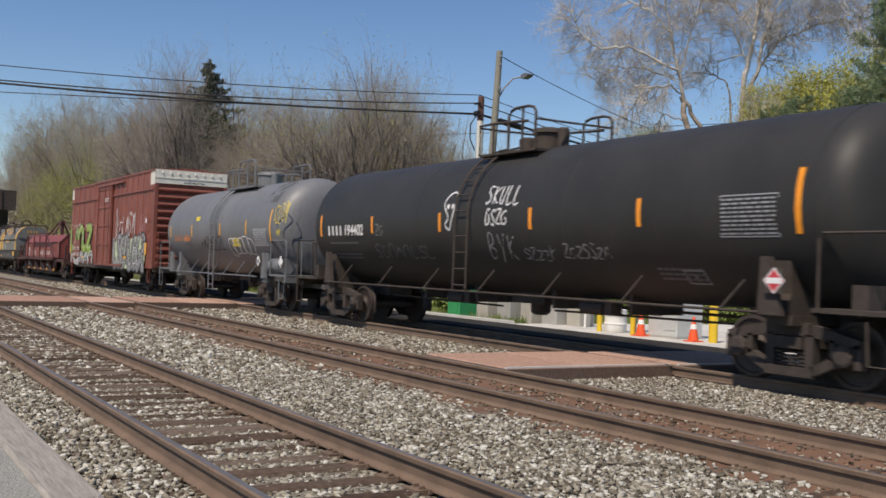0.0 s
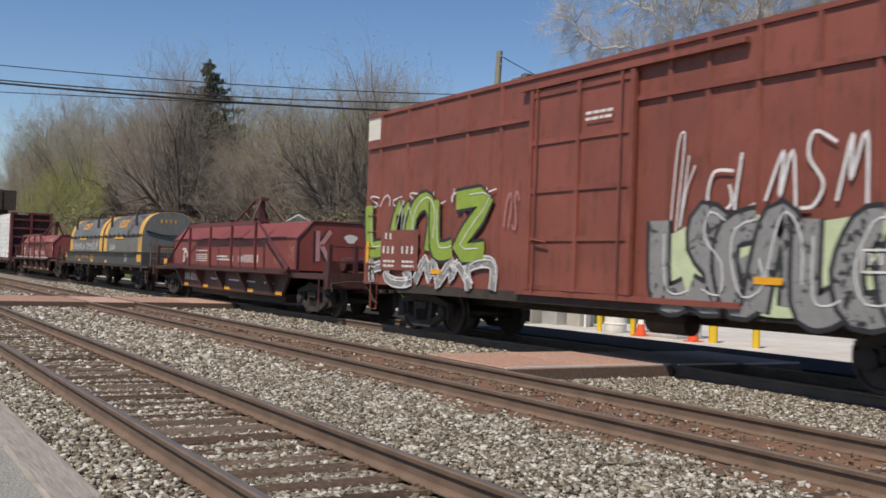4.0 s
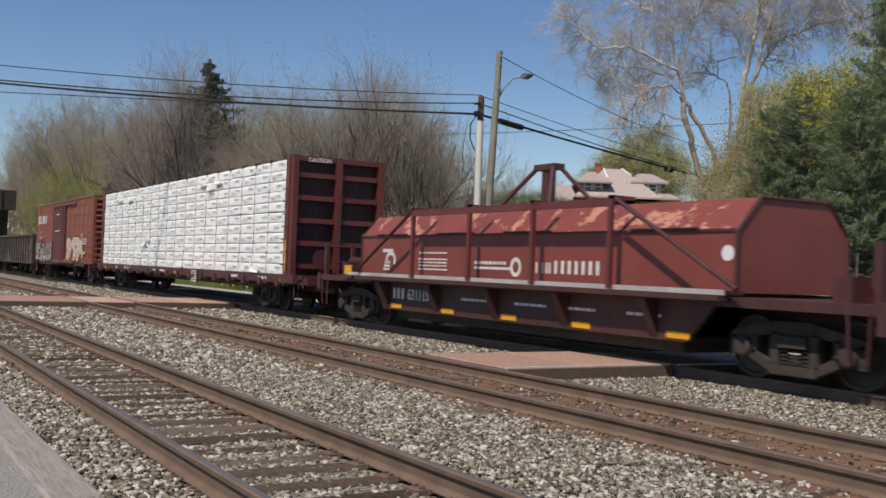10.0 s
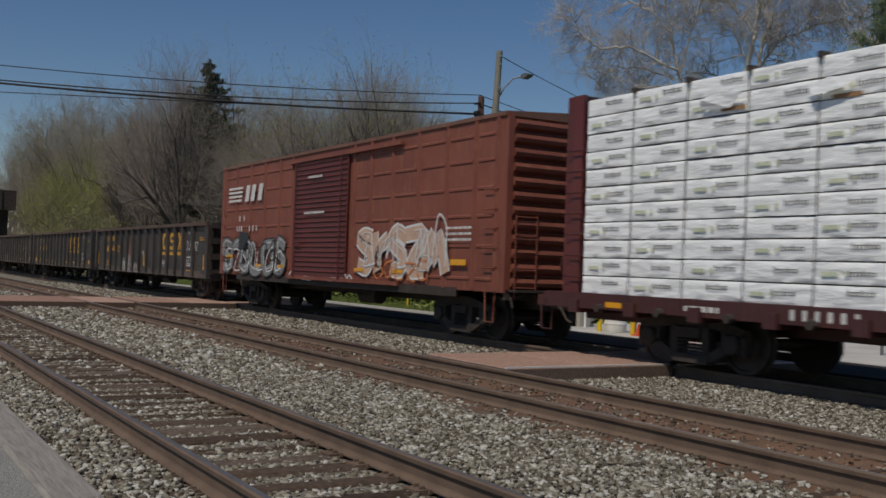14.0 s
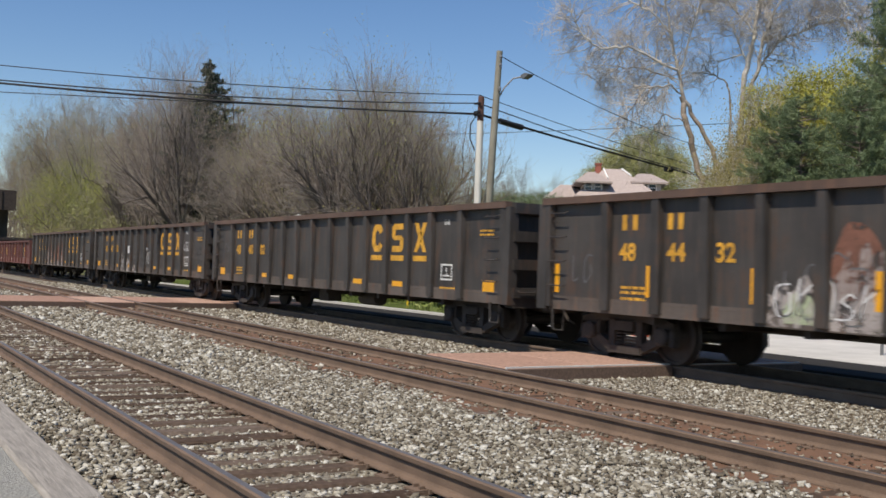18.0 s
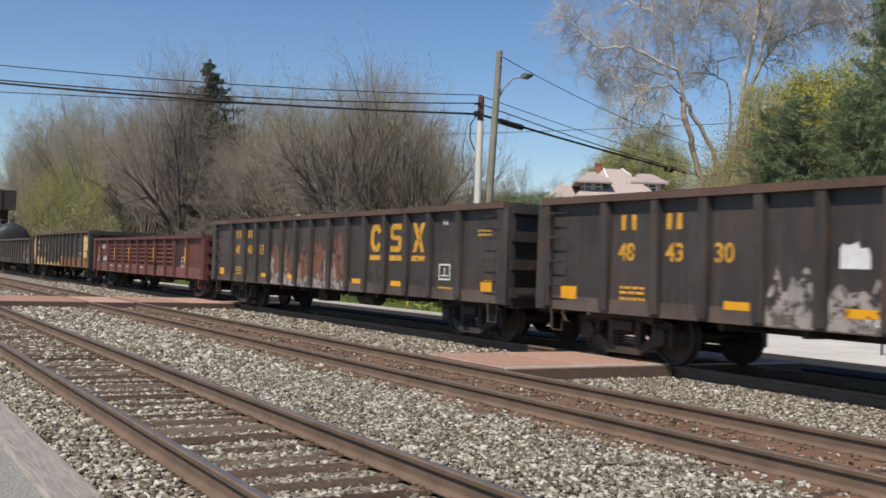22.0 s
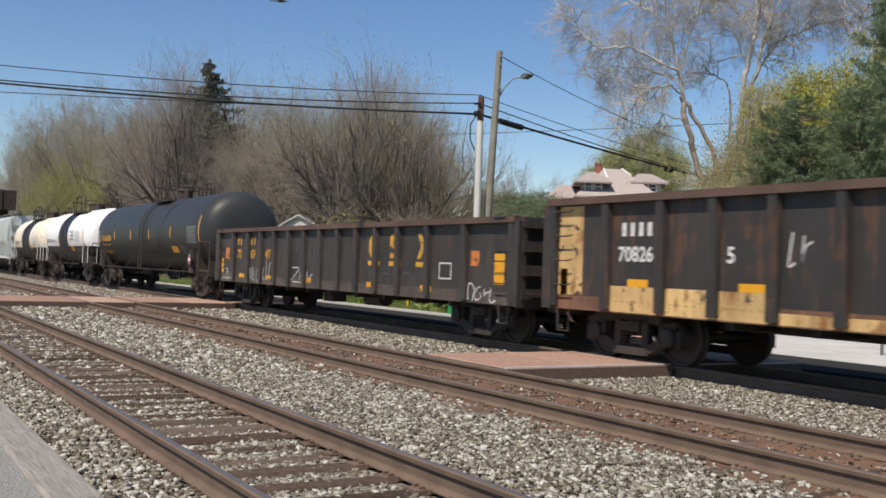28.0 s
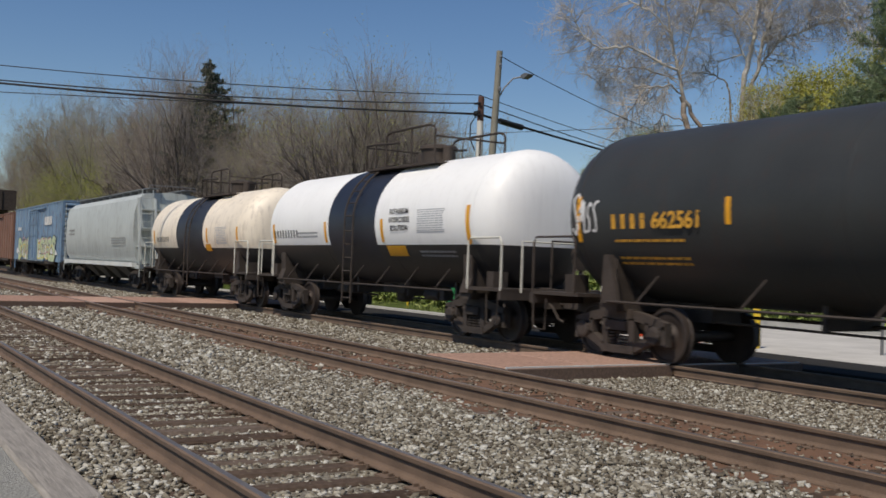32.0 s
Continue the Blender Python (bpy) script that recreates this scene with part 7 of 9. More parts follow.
def tag_word(bm, text, u, v, h, put):
    """A word sprayed by hand in quick strokes."""
    for k, ch in enumerate(text):
        for stroke in TAG[ch]:
            ribbon(bm, smooth_line([(u + k * h * 0.66 + x * h * 0.5 + 0.1 * h * y, v + (y - 0.03 * k) * h) for x, y in stroke], 5), 0.035, put)


def black_tank_marks(num_mat, yellow, tags, red_x, num_x, panel_x, number):
    def draw(car, on, rng, r, zc):
        for k in range(4):
            stencil(car, "lettering_bar", num_mat, lambda bm: digits(bm, (num_x + 0.23 * k,), -0.28, on, 0.24, 0.14))
        words("number", number, 0.36, num_mat, car, (num_x + 0.92, on(0, -0.16)[1] - 0.012, on(0, -0.28)[2]), align="LEFT")
        data_panel(car, on, panel_x + 0.2, panel_x + 1.2, -0.4, 0.15, rng, GREY_LABEL)
        stencil(car, "small_lettering", SPRAY_FAINT if not yellow else LETTER_Y, lambda bm: [bars(bm, num_x, num_x + 1.6, v, 0.045, on, rng) for v in (-0.5, -0.8, -0.9)] + [bars(bm, panel_x - 1.4, panel_x - 0.4, v, 0.05, on, rng) for v in (-1.0, -1.1, -1.2) if not yellow])
        if yellow:
            stencil(car, "yellow_label", YELLOW, lambda bm: rect(bm, 4.4, 5.2, -0.82, -0.55, on))
            stencil(car, "end_lettering", LETTER_Y, lambda bm: [digits(bm, [-0.75 + 0.16 * k for k in range(10)], 2.95, lambda u, v: (8.66 - 0.12 * abs(u), u, v), 0.12, 0.1)] + [bars(bm, -0.45, 0.35, 2.5 + 0.09 * k, 0.05, lambda u, v: (8.67 - 0.06 * abs(u), u, v), rng) for k in range(4)])
        low = -0.85 if yellow else -1.28
        stencil(car, "inspection_frame", GREY_LABEL, lambda bm: [frame_rect(bm, panel_x - 0.85, panel_x - 0.4, low, low + 0.3, 0.03, on), rect(bm, panel_x - 0.65, panel_x - 0.61, low + 0.07, low + 0.22, on)])
        for mat, a, b, v0, v1, n, w in tags:
            stencil(car, "graffiti", mat, lambda bm: scribble(bm, a, b, v0, v1, n, w, on, rng), "loose spray-paint scribble")
        if not yellow:
            stencil(car, "graffiti", SPRAY_W, lambda bm: tag_word(bm, "SKULL", 0.12, 0.28, 0.36, on), "white hand-sprayed word")
            stencil(car, "graffiti", SPRAY_G, lambda bm: tag_word(bm, "BYK", 0.15, -0.82, 0.5, on), "grey hand-sprayed word")
            face = smooth_line([(-1.35, 0.5), (-1.1, 0.58), (-0.98, 0.4), (-1.05, 0.15), (-1.12, -0.05), (-1.2, -0.22), (-1.36, -0.12), (-1.25, 0.05), (-1.44, 0.3)], 4, True)
            stencil(car, "graffiti", SPRAY_W, lambda bm: [ribbon(bm, face, 0.035, on, True)] + [fill(bm, [(x + 0.06 * math.cos(t), 0.27 + 0.06 * math.sin(t)) for t in np.arange(0, 6.2, 0.8)], on) for x in (-1.28, -1.1)], "white sprayed outline drawing")
        placard(car, red_x, 1.42, -1.56, True)
        bm = B()
        for x in (-7.2, 7.2):
            hexa(bm, [(x - 0.12, -1.5, 0.95), (x + 0.3, -1.5, 0.95), (x + 0.3, -1.42, 0.95), (x - 0.12, -1.42, 0.95), (x - 0.08, -1.5, 1.75), (x + 0.06, -1.5, 1.75), (x + 0.06, -1.4, 1.75), (x - 0.08, -1.4, 1.75)])
        split("placard_stand", bm, DARK_STEEL, car)
    return draw


tank_car(127.7, 9.75, "long black tank car with orange marks and white graffiti", 7.95, 1.48, 2.45, TANK_BLACK, 7.3, [(-7.7, -0.3, 0.25), (-4.75, -0.25, 0.15), (-1.6, -0.25, 0.15), (1.66, -0.25, 0.15), (4.6, -0.25, 0.2), (7.72, -0.4, 0.5)], ORANGE, -0.6, 0.98, 71, dome=0.3,
         extra=black_tank_marks(LETTER_W, False, [(SPRAY_W, 0.15, 0.9, -0.15, 0.18, 4, 0.035), (SPRAY_G, 2.5, 3.8, -0.8, -0.55, 7, 0.03),
                                                  (SPRAY_FAINT, -4.8, -2, -0.85, -0.55, 8, 0.03), (SPRAY_G, 1.3, 2.3, -0.85, -0.6, 5, 0.025), (SPRAY_G, -4.6, -4.2, -0.3, -0.05, 2, 0.025)], 7.42, -7.2, 6.15, "194402"), low_ladder=False)
tank_car(-153.95, 9.8, "long black tank car with yellow marks and lettering", 8.0, 1.48, 2.45, TANK_CHARCOAL, 7.35, [(-8.0, -0.5, 0.3), (-4.6, -0.25, 0.15), (-1.6, -0.25, 0.15), (1.4, -0.25, 0.15), (4.5, -0.25, 0.2), (8.05, -0.4, 0.55)], YELLOW, 0.45, 1.05, 72, dome=0.3,
         extra=black_tank_marks(LETTER_Y, True, [(SPRAY_W, -8.2, -7.5, -0.35, 0.3, 4, 0.04)], 7.35, -7.1, 6.45, "662561"), low_ladder=False)


PALE_LABEL = plain("pale_grey_decal", (0.5, 0.51, 0.52), 0.6, 0.0, 0.1, 8, 60)
SPILL = chipped(plain("dark_spilled_residue", (0.085, 0.082, 0.078), 0.6, 0.0, 0.3), 0.5, 1.3, 10.0)


def strip_on(bm, u0, u1, v0, v1, on):
    """A rectangle bent round the tank."""
    for k in range(5):
        rect(bm, u0, u1, v0 + (v1 - v0) * k / 5, v0 + (v1 - v0) * (k + 1) / 5, on)


def grey_tank_marks(car, on, rng, r, zc):
    for mat, a, b, v0, v1, n, w in ((SPRAY_DK, -1.5, 1.1, -0.75, -0.3, 8, 0.045), (SPRAY_Y, 5.45, 6.5, 0.1, 0.75, 5, 0.03), (SPRAY_Y, 5.75, 6.1, -0.3, -0.1, 2, 0.025), (SPRAY_FAINT, -3.0, -1.6, -0.8, -0.5, 4, 0.03)):
        stencil(car, "graffiti", mat, lambda bm: scribble(bm, a, b, v0, v1, n, w, on, rng), "loose spray-paint scribble")
    stencil(car, "graffiti", SPRAY_Y, lambda bm: rect(bm, 1.72, 2.5, -0.62, -0.33, on), "yellow spray-paint block")
    near = lambda u, v: (lambda p: (p[0], p[1] - 0.008, p[2]))(on(u, v))
    for k in range(5):
        stencil(car, "graffiti_letter", SPRAY_W, lambda bm: ribbon(bm, smooth_line(blob_letter(1.45 + 0.44 * k, 1.99 + 0.44 * k, -0.95 + 0.02 * k, -0.36 + 0.05 * (k % 2), rng), 3, True), 0.035, near, True), "white outlined bubble letter")
    words("placard_number", "1824", 0.13, SPRAY_DK, car, (4.55, -1.585, 1.41))
    stencil(car, "stencil_patch", SPRAY_Y, lambda bm: rect(bm, -2.0, -1.6, 0.3, 0.45, on), "small yellow stencil")
    stencil(car, "lettering_bar", SPRAY_O, lambda bm: digits(bm, [-4.5 + 0.24 * k for k in range(4)], -0.42, on, 0.2, 0.13))
    words("number", "630564", 0.32, SPRAY_O, car, (-3.5, on(0, -0.32)[1] - 0.012, on(0, -0.42)[2]), align="LEFT")
    stencil(car, "spill_stain", SPILL, lambda bm: strip_on(bm, 4.3, 5.33, 0.75, 1.9, on), "dark spill stain below the dome")
    data_panel(car, on, 3.87, 4.93, -0.56, -0.1, rng, PALE_LABEL)
    placard(car, 4.55, 1.45, -1.56, False)
    placard(car, 6.35, 1.45, -1.56, False)
    bm = B()
    tube(bm, [(4.95, -1.2, 1.32), (5.95, -1.2, 1.32)], 0.23, 14)
    lathe(bm, [(4.9, 0.1), (4.95, 0.23)], "x", (-1.2, 1.32), 14)
    part("air_reservoir", bm, TANK_GREY, car, "", True)
    bm = B()
    for x in (-4.9, 4.75):
        hexa(bm, [(x - 0.1, -1.5, 0.95), (x + 0.25, -1.5, 0.95), (x + 0.25, -1.42, 0.95), (x - 0.1, -1.42, 0.95), (x - 0.08, -1.5, 1.7), (x + 0.06, -1.5, 1.7), (x + 0.06, -1.4, 1.7), (x - 0.08, -1.4, 1.7)])
    split("placard_stand", bm, STEEL_GREY, car)


tank_car(111.1, 7.0, "grey tank car with yellow and white graffiti", 5.35, 1.5, 2.5, TANK_GREY, 4.5, [(-5.05, -0.25, 0.15), (-2.4, -0.25, 0.15), (0.7, -0.25, 0.15), (3.2, -0.25, 0.2), (5.25, -0.45, 0.5)], YELLOW, 0.15, 1.3, 73, extra=grey_tank_marks, frame_mat=STEEL_GREY)




def white_tank_marks(car, on, rng, r, zc):
    stencil(car, "number", SPRAY_DK, lambda bm: digits(bm, [-5.2 + 0.2 * k for k in range(9)], -0.35, on, 0.22, 0.12))
    data_panel(car, on, 3.2, 4.3, -0.25, 0.2, rng, PALE_LABEL)
    stencil(car, "reflector", YELLOW, lambda bm: [strip_on(bm, x - 0.07, x + 0.07, -0.5, 0.05, on) for x in (-5.3, -1.7, 1.5)] + [strip_on(bm, 5.2, 5.35, -0.55, 0.25, on), strip_on(bm, 1.6, 2.5, -0.85, -0.58, on)])
    stencil(car, "small_lettering", GREY_LABEL, lambda bm: [bars(bm, -3.6, -2.2, v, 0.05, on, rng) for v in (-0.35, -0.25)] + [bars(bm, 3.1, 4.6, v, 0.05, on, rng) for v in (-0.85, -0.75)])
    for k, t in enumerate(("POTASSIUM", "HYDROXIDE", "SOLUTION")):
        words("cargo_name", t, 0.17, SPRAY_DK, car, (2.35, -r - 0.012 + 0.004 * k, zc + 0.15 - 0.19 * k))
    stencil(car, "end_lettering", SPRAY_DK, lambda bm: [digits(bm, [-0.85 + 0.13 * k for k in range(9)], 2.62, lambda u, v: (body_w + 0.7 - 0.2 * abs(u), u, v), 0.12, 0.09)] + [bars(bm, -0.6, 0.2, 2.35 + 0.09 * k, 0.04, lambda u, v: (body_w + 0.71 - 0.12 * abs(u), u, v), rng) for k in range(2)])


body_w = 5.45
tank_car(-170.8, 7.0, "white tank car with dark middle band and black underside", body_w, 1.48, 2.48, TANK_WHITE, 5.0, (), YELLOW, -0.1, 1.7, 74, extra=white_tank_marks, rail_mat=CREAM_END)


def cream_tank_marks(car, on, rng, r, zc):
    stencil(car, "reflector", YELLOW, lambda bm: [strip_on(bm, x - 0.08, x + 0.08, -0.4, 0.1, on) for x in (-4.8, 1.9, 5.0)] + [strip_on(bm, 1.6, 2.2, -0.7, -0.45, on)])
    data_panel(car, on, 2.9, 3.9, -0.4, 0.1, rng, PALE_LABEL)
    stencil(car, "number", SPRAY_DK, lambda bm: digits(bm, [-4.4 + 0.2 * k for k in range(9)], -0.35, on, 0.2, 0.12))


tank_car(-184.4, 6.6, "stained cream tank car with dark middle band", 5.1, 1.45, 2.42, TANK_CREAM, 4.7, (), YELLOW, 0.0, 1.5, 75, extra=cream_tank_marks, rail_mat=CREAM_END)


# ---- the covered hopper ----
def hopper_car(q):
    rng = random.Random(76)
    car = start_car("covered_hopper", "pale grey covered hopper car with curved sides", "hopper car", q, 8.55, 6.2)
    prof = [(-1.25, 1.15), (-1.46, 1.5), (-1.56, 2.4), (-1.54, 3.3), (-1.4, 3.95), (-1.1, 4.2), (0, 4.3), (1.1, 4.2), (1.4, 3.95), (1.54, 3.3), (1.56, 2.4), (1.46, 1.5), (1.25, 1.15)]
    bm = B()
    prism(bm, prof, "x", -7.4, 7.4)
    bmesh.ops.recalc_face_normals(bm, faces=bm.faces)
    part("body", bm, HOPPER_GREY, car, "", True)
    for s in (-1, 1):
        bm = B()
        x = s * 7.4
        prism(bm, [(x + s * 0.002, 4.1), (x + s * 0.002, 1.3), (x - s * 1.0, 1.15)], "y", -0.06, 0.06)
        for y in (-1.4, -0.7, 0.7, 1.4):
            prism(bm, [(x, 4.0), (x + s * 0.12, 4.0), (x + s * 0.85, 1.1), (x + s * 0.73, 1.1)], "y", y - 0.05, y + 0.05)
        for z in (1.9, 2.7, 3.5):
            box(bm, min(x, x + s * (0.95 - z * 0.2)), max(x, x + s * (0.95 - z * 0.2)), -1.4, 1.4, z - 0.03, z + 0.03)
        box(bm, min(x - s * 0.5, x + s * 0.8), max(x - s * 0.5, x + s * 0.8), -1.45, 1.45, 0.95, 1.12)
        bmesh.ops.recalc_face_normals(bm, faces=bm.faces)
        part("end_frame", bm, HOPPER_GREY, car)
        bm = B()
        for y in (-1.45, -1.0):
            tube(bm, [(x + s * 0.85, y, 0.6), (x + s * 0.85, y, 4.3)], 0.02, 5)
        for k in range(10):
            tube(bm, [(x + s * 0.85, -1.45, 0.9 + k * 0.34), (x + s * 0.85, -1.0, 0.9 + k * 0.34)], 0.015, 5)
        part("ladder", bm, HOPPER_GREY, car)
    bm = B()
    box(bm, -7.5, 7.5, -1.57, -1.38, 1.02, 1.2)
    box(bm, -7.5, 7.5, 1.38, 1.57, 1.02, 1.2)
    part("side_sill", bm, HOPPER_SILL, car, "pale side sill")
    bm = B()
    for x in (-3.6, -1.2, 1.2, 3.6):
        hexa(bm, [(x - 0.4, -0.5, 0.4), (x + 0.4, -0.5, 0.4), (x + 0.4, 0.5, 0.4), (x - 0.4, 0.5, 0.4), (x - 1.15, -1.3, 1.15), (x + 1.15, -1.3, 1.15), (x + 1.15, 1.3, 1.15), (x - 1.15, 1.3, 1.15)])
    box(bm, -8.2, 8.2, -0.3, 0.3, 0.7, 1.0)
    part("discharge_hopper", bm, HOPPER_DARK, car, "grimy dark discharge gates")
    bm = B()
    for y in (-0.75, 0.75):
        box(bm, -7.6, 7.6, y - 0.22, y + 0.22, 4.42, 4.46)
        for x in np.arange(-7, 7.1, 1.4):
            box(bm, x - 0.03, x + 0.03, y - 0.2, y + 0.2, 4.2, 4.42)
    for x in (-7.6, 7.6):
        tube(bm, [(x, -1.0, 4.4), (x, -1.0, 4.55), (x, 1.0, 4.55), (x, 1.0, 4.4)], 0.025, 5)
    part("roof_walk", bm, STEEL_GREY, car)
    put = lambda u, v: (u, -1.575, v)
    stencil(car, "small_lettering", SPRAY_G, lambda bm: [bars(bm, -6.5, -5.0, z, 0.1, put, rng) for z in (2.5, 2.7)] + [bars(bm, 3.5, 6.0, z, 0.07, put, rng) for z in (2.0, 2.12, 2.24)])
    return car


hopper_car(-199.6)


# ---- trees ----
def twig_mat(name, tones):
    """Thin twigs: one tone for each tree's crown, with fine variation along them."""
    m, n, l, b = mat_new(name, 0.95)
    oi = n.new("ShaderNodeObjectInfo")
    c = ramp(n, l, oi.outputs["Random"], [(k / (len(tones) - 1), t) for k, t in enumerate(tones)])
    f = noise_tex(n, l, coords(n, l), 0.8, 4.0)
    l.new(mix(n, l, 0.5, c, ramp(n, l, f, [(0.3, (0.3, 0.28, 0.27)), (0.7, (0.7, 0.7, 0.68))]), "OVERLAY"), b.inputs["Base Color"])
    b.inputs["Specular IOR Level"].default_value = 0.1
    return m


BARK = plain("grey_brown_bark", (0.145, 0.12, 0.1), 0.95, 0.0, 0.3, 1.5, 20, 0.5)
TWIG = twig_mat("thin_brown_twigs", [(0.28, 0.25, 0.228), (0.235, 0.198, 0.168), (0.31, 0.275, 0.24), (0.265, 0.238, 0.185), (0.27, 0.22, 0.19), (0.325, 0.298, 0.262)])
TWIG_GREY = twig_mat("dark_grey_twigs", [(0.275, 0.245, 0.222), (0.32, 0.285, 0.255)])
def sycamore_bark():
    """Brown scaly bark low on the trunk that flakes off to pale bark higher up."""
    m, n, l, b = mat_new("sycamore_bark", 0.9)
    tc, sp, h = n.new("ShaderNodeTexCoord"), n.new("ShaderNodeSeparateXYZ"), n.new("ShaderNodeMath")
    l.new(tc.outputs["Object"], sp.inputs[0])
    f = noise_tex(n, l, coords(n, l), 1.6, 5.0, 0.65)
    h.operation = "MULTIPLY_ADD"
    h.inputs[1].default_value = 12.0
    l.new(f, h.inputs[0])
    l.new(sp.outputs["Z"], h.inputs[2])
    k = n.new("ShaderNodeMapRange")
    k.inputs["From Min"].default_value, k.inputs["From Max"].default_value = 16.5, 21.0
    l.new(h.outputs[0], k.inputs["Value"])
    fine = noise_tex(n, l, coords(n, l), 14.0, 4.0)
    c = mix(n, l, k.outputs[0], ramp(n, l, fine, [(0.3, (0.19, 0.15, 0.12)), (0.7, (0.31, 0.25, 0.2))]), ramp(n, l, fine, [(0.3, (0.46, 0.43, 0.38)), (0.7, (0.66, 0.63, 0.57))]))
    l.new(c, b.inputs["Base Color"])
    bump(n, l, b, fine, 0.3, 0.01)
    return m


BARK_PALE = sycamore_bark()
TWIG_PALE = plain("pale_tan_twigs", (0.52, 0.475, 0.42), 0.95, 0.0, 0.3, 0.6, 10, 0.2)
BARK_DARK = plain("dark_wet_bark", (0.125, 0.103, 0.088), 0.95, 0.0, 0.3, 1.5, 20, 0.4)
TWIG_DARK = twig_mat("dark_brown_twigs", [(0.27, 0.22, 0.18), (0.3, 0.25, 0.19), (0.25, 0.215, 0.18)])
BUDS_YG = leaf_mat("yellow_green_buds", [(0.0, (0.27, 0.3, 0.06)), (1.0, (0.42, 0.42, 0.12))])
LEAF_LIME = leaf_mat("lime_spring_leaves", [(0.0, (0.23, 0.25, 0.05)), (0.5, (0.34, 0.37, 0.07)), (1.0, (0.42, 0.42, 0.1))])
BUDS = leaf_mat("spring_buds", [(0.0, (0.27, 0.28, 0.07)), (0.5, (0.36, 0.33, 0.1)), (1.0, (0.4, 0.32, 0.17))])
LEAF_YG = leaf_mat("yellow_green_leaves", [(0.0, (0.24, 0.25, 0.035)), (0.5, (0.36, 0.35, 0.055)), (1.0, (0.47, 0.43, 0.09))])
LEAF_G = leaf_mat("green_leaves", [(0.0, (0.1, 0.15, 0.03)), (0.5, (0.18, 0.24, 0.05)), (1.0, (0.28, 0.31, 0.09))])
LEAF_OL = leaf_mat("olive_spring_leaves", [(0.0, (0.22, 0.235, 0.09)), (0.5, (0.32, 0.325, 0.125)), (1.0, (0.42, 0.405, 0.18))])
NEEDLE = leaf_mat("pine_needles", [(0.0, (0.058, 0.09, 0.04)), (0.5, (0.13, 0.18, 0.082)), (1.0, (0.22, 0.27, 0.14))])
SPRUCE = leaf_mat("dark_spruce_needles", [(0.0, (0.024, 0.036, 0.022)), (0.6, (0.05, 0.066, 0.04)), (1.0, (0.09, 0.1, 0.068))])
TAN_LEAF = leaf_mat("tan_dry_leaves", [(0.0, (0.2, 0.17, 0.06)), (0.5, (0.3, 0.26, 0.09)), (1.0, (0.37, 0.33, 0.11))])


def limbs(segs, sides):
    """Tapered bars, one for each row (p0, p1, r0, r1), as one mesh's arrays."""
    s = np.array(segs)
    p0, p1, r0, r1 = s[:, 0:3], s[:, 3:6], s[:, 6:7], s[:, 7:8]
    d = p1 - p0
    d /= np.linalg.norm(d, axis=1, keepdims=True) + 1e-9
    ref = np.where(np.abs(d[:, 2:3]) < 0.9, np.array([[0, 0, 1.0]]), np.array([[1.0, 0, 0]]))
    a = np.cross(d, ref)
    a /= np.linalg.norm(a, axis=1, keepdims=True) + 1e-9
    b = np.cross(d, a)
    n = len(s)
    t = 2 * np.pi * np.arange(sides) / sides
    ring = np.cos(t)[None, :, None] * a[:, None] + np.sin(t)[None, :, None] * b[:, None]
    v = np.concatenate([p0[:, None] + ring * r0[:, None], p1[:, None] + ring * r1[:, None]], 1).reshape(-1, 3)
    k = np.arange(sides)
    f = np.stack([k, (k + 1) % sides, sides + (k + 1) % sides, sides + k], 1)
    f = (f[None] + 2 * sides * np.arange(n)[:, None, None]).reshape(-1, 4)
    return v, f


def grow(rng, thick, thin, tips, p, d, length, r, level, top, kids, spread, lift, wob, low=0.3, reach=1.0):
    """One branch and what grows on it."""
    n = 5 if level == 0 else 4 if level < 3 else 3 if level < top else 2
    pts, dirs = [p], [d]
    for i in range(n):
        d = (d + Vector((rng.gauss(0, wob), rng.gauss(0, wob), rng.gauss(0, wob) + lift * (0.5 if level else 0.1)))).normalized()
        q = p + d * (length / n)
        ra, rb = r * (1 - 0.75 * i / n), r * (1 - 0.75 * (i + 1) / n)
        (thick if level < 2 else thin).append((*p, *q, ra, max(rb, 0.0045)))
        p = q
        pts.append(p), dirs.append(d)
    if level == top:
        tips.append(p)
        return
    k = kids[level]
    for j in range(k):
        f = (low if level == 0 else 0.2) + (1 - (low if level == 0 else 0.2)) * (j + rng.random()) / k
        i = min(int(f * n), n - 1)
        at = pts[i].lerp(pts[i + 1], f * n - i)
        az = rng.uniform(0, 2 * math.pi)
        base = dirs[i + 1]
        side = base.cross(Vector((math.cos(az), math.sin(az), 0.3))).normalized()
        ang = spread * rng.uniform(0.6, 1.25)
        nd = (base * math.cos(ang) + side * math.sin(ang)).normalized()
        grow(rng, thick, thin, tips, at, nd, length * rng.uniform(0.42, 0.62) * (reach * (1.15 - 0.45 * f) if level == 0 else 1), r * (1 - 0.75 * f) * 0.52 + 0.002, level + 1, top, kids, spread, lift, wob)


def quads_at(points, size, rng, thin=0.5):
    """Small leaves, one crossed quad each, at points."""
    P = np.array(points)
    n = len(P)
    r = np.random.RandomState(rng.randrange(1 << 30))
    a = r.normal(size=(n, 3))
    a /= np.linalg.norm(a, axis=1, keepdims=True)
    b = np.cross(a, r.normal(size=(n, 3)))
    b /= np.linalg.norm(b, axis=1, keepdims=True)
    s = size * r.uniform(0.6, 1.4, (n, 1))
    v = np.stack([P - a * s, P - b * s * thin, P + a * s, P + b * s * thin], 1).reshape(-1, 3)
    return v, np.arange(4 * n).reshape(-1, 4)


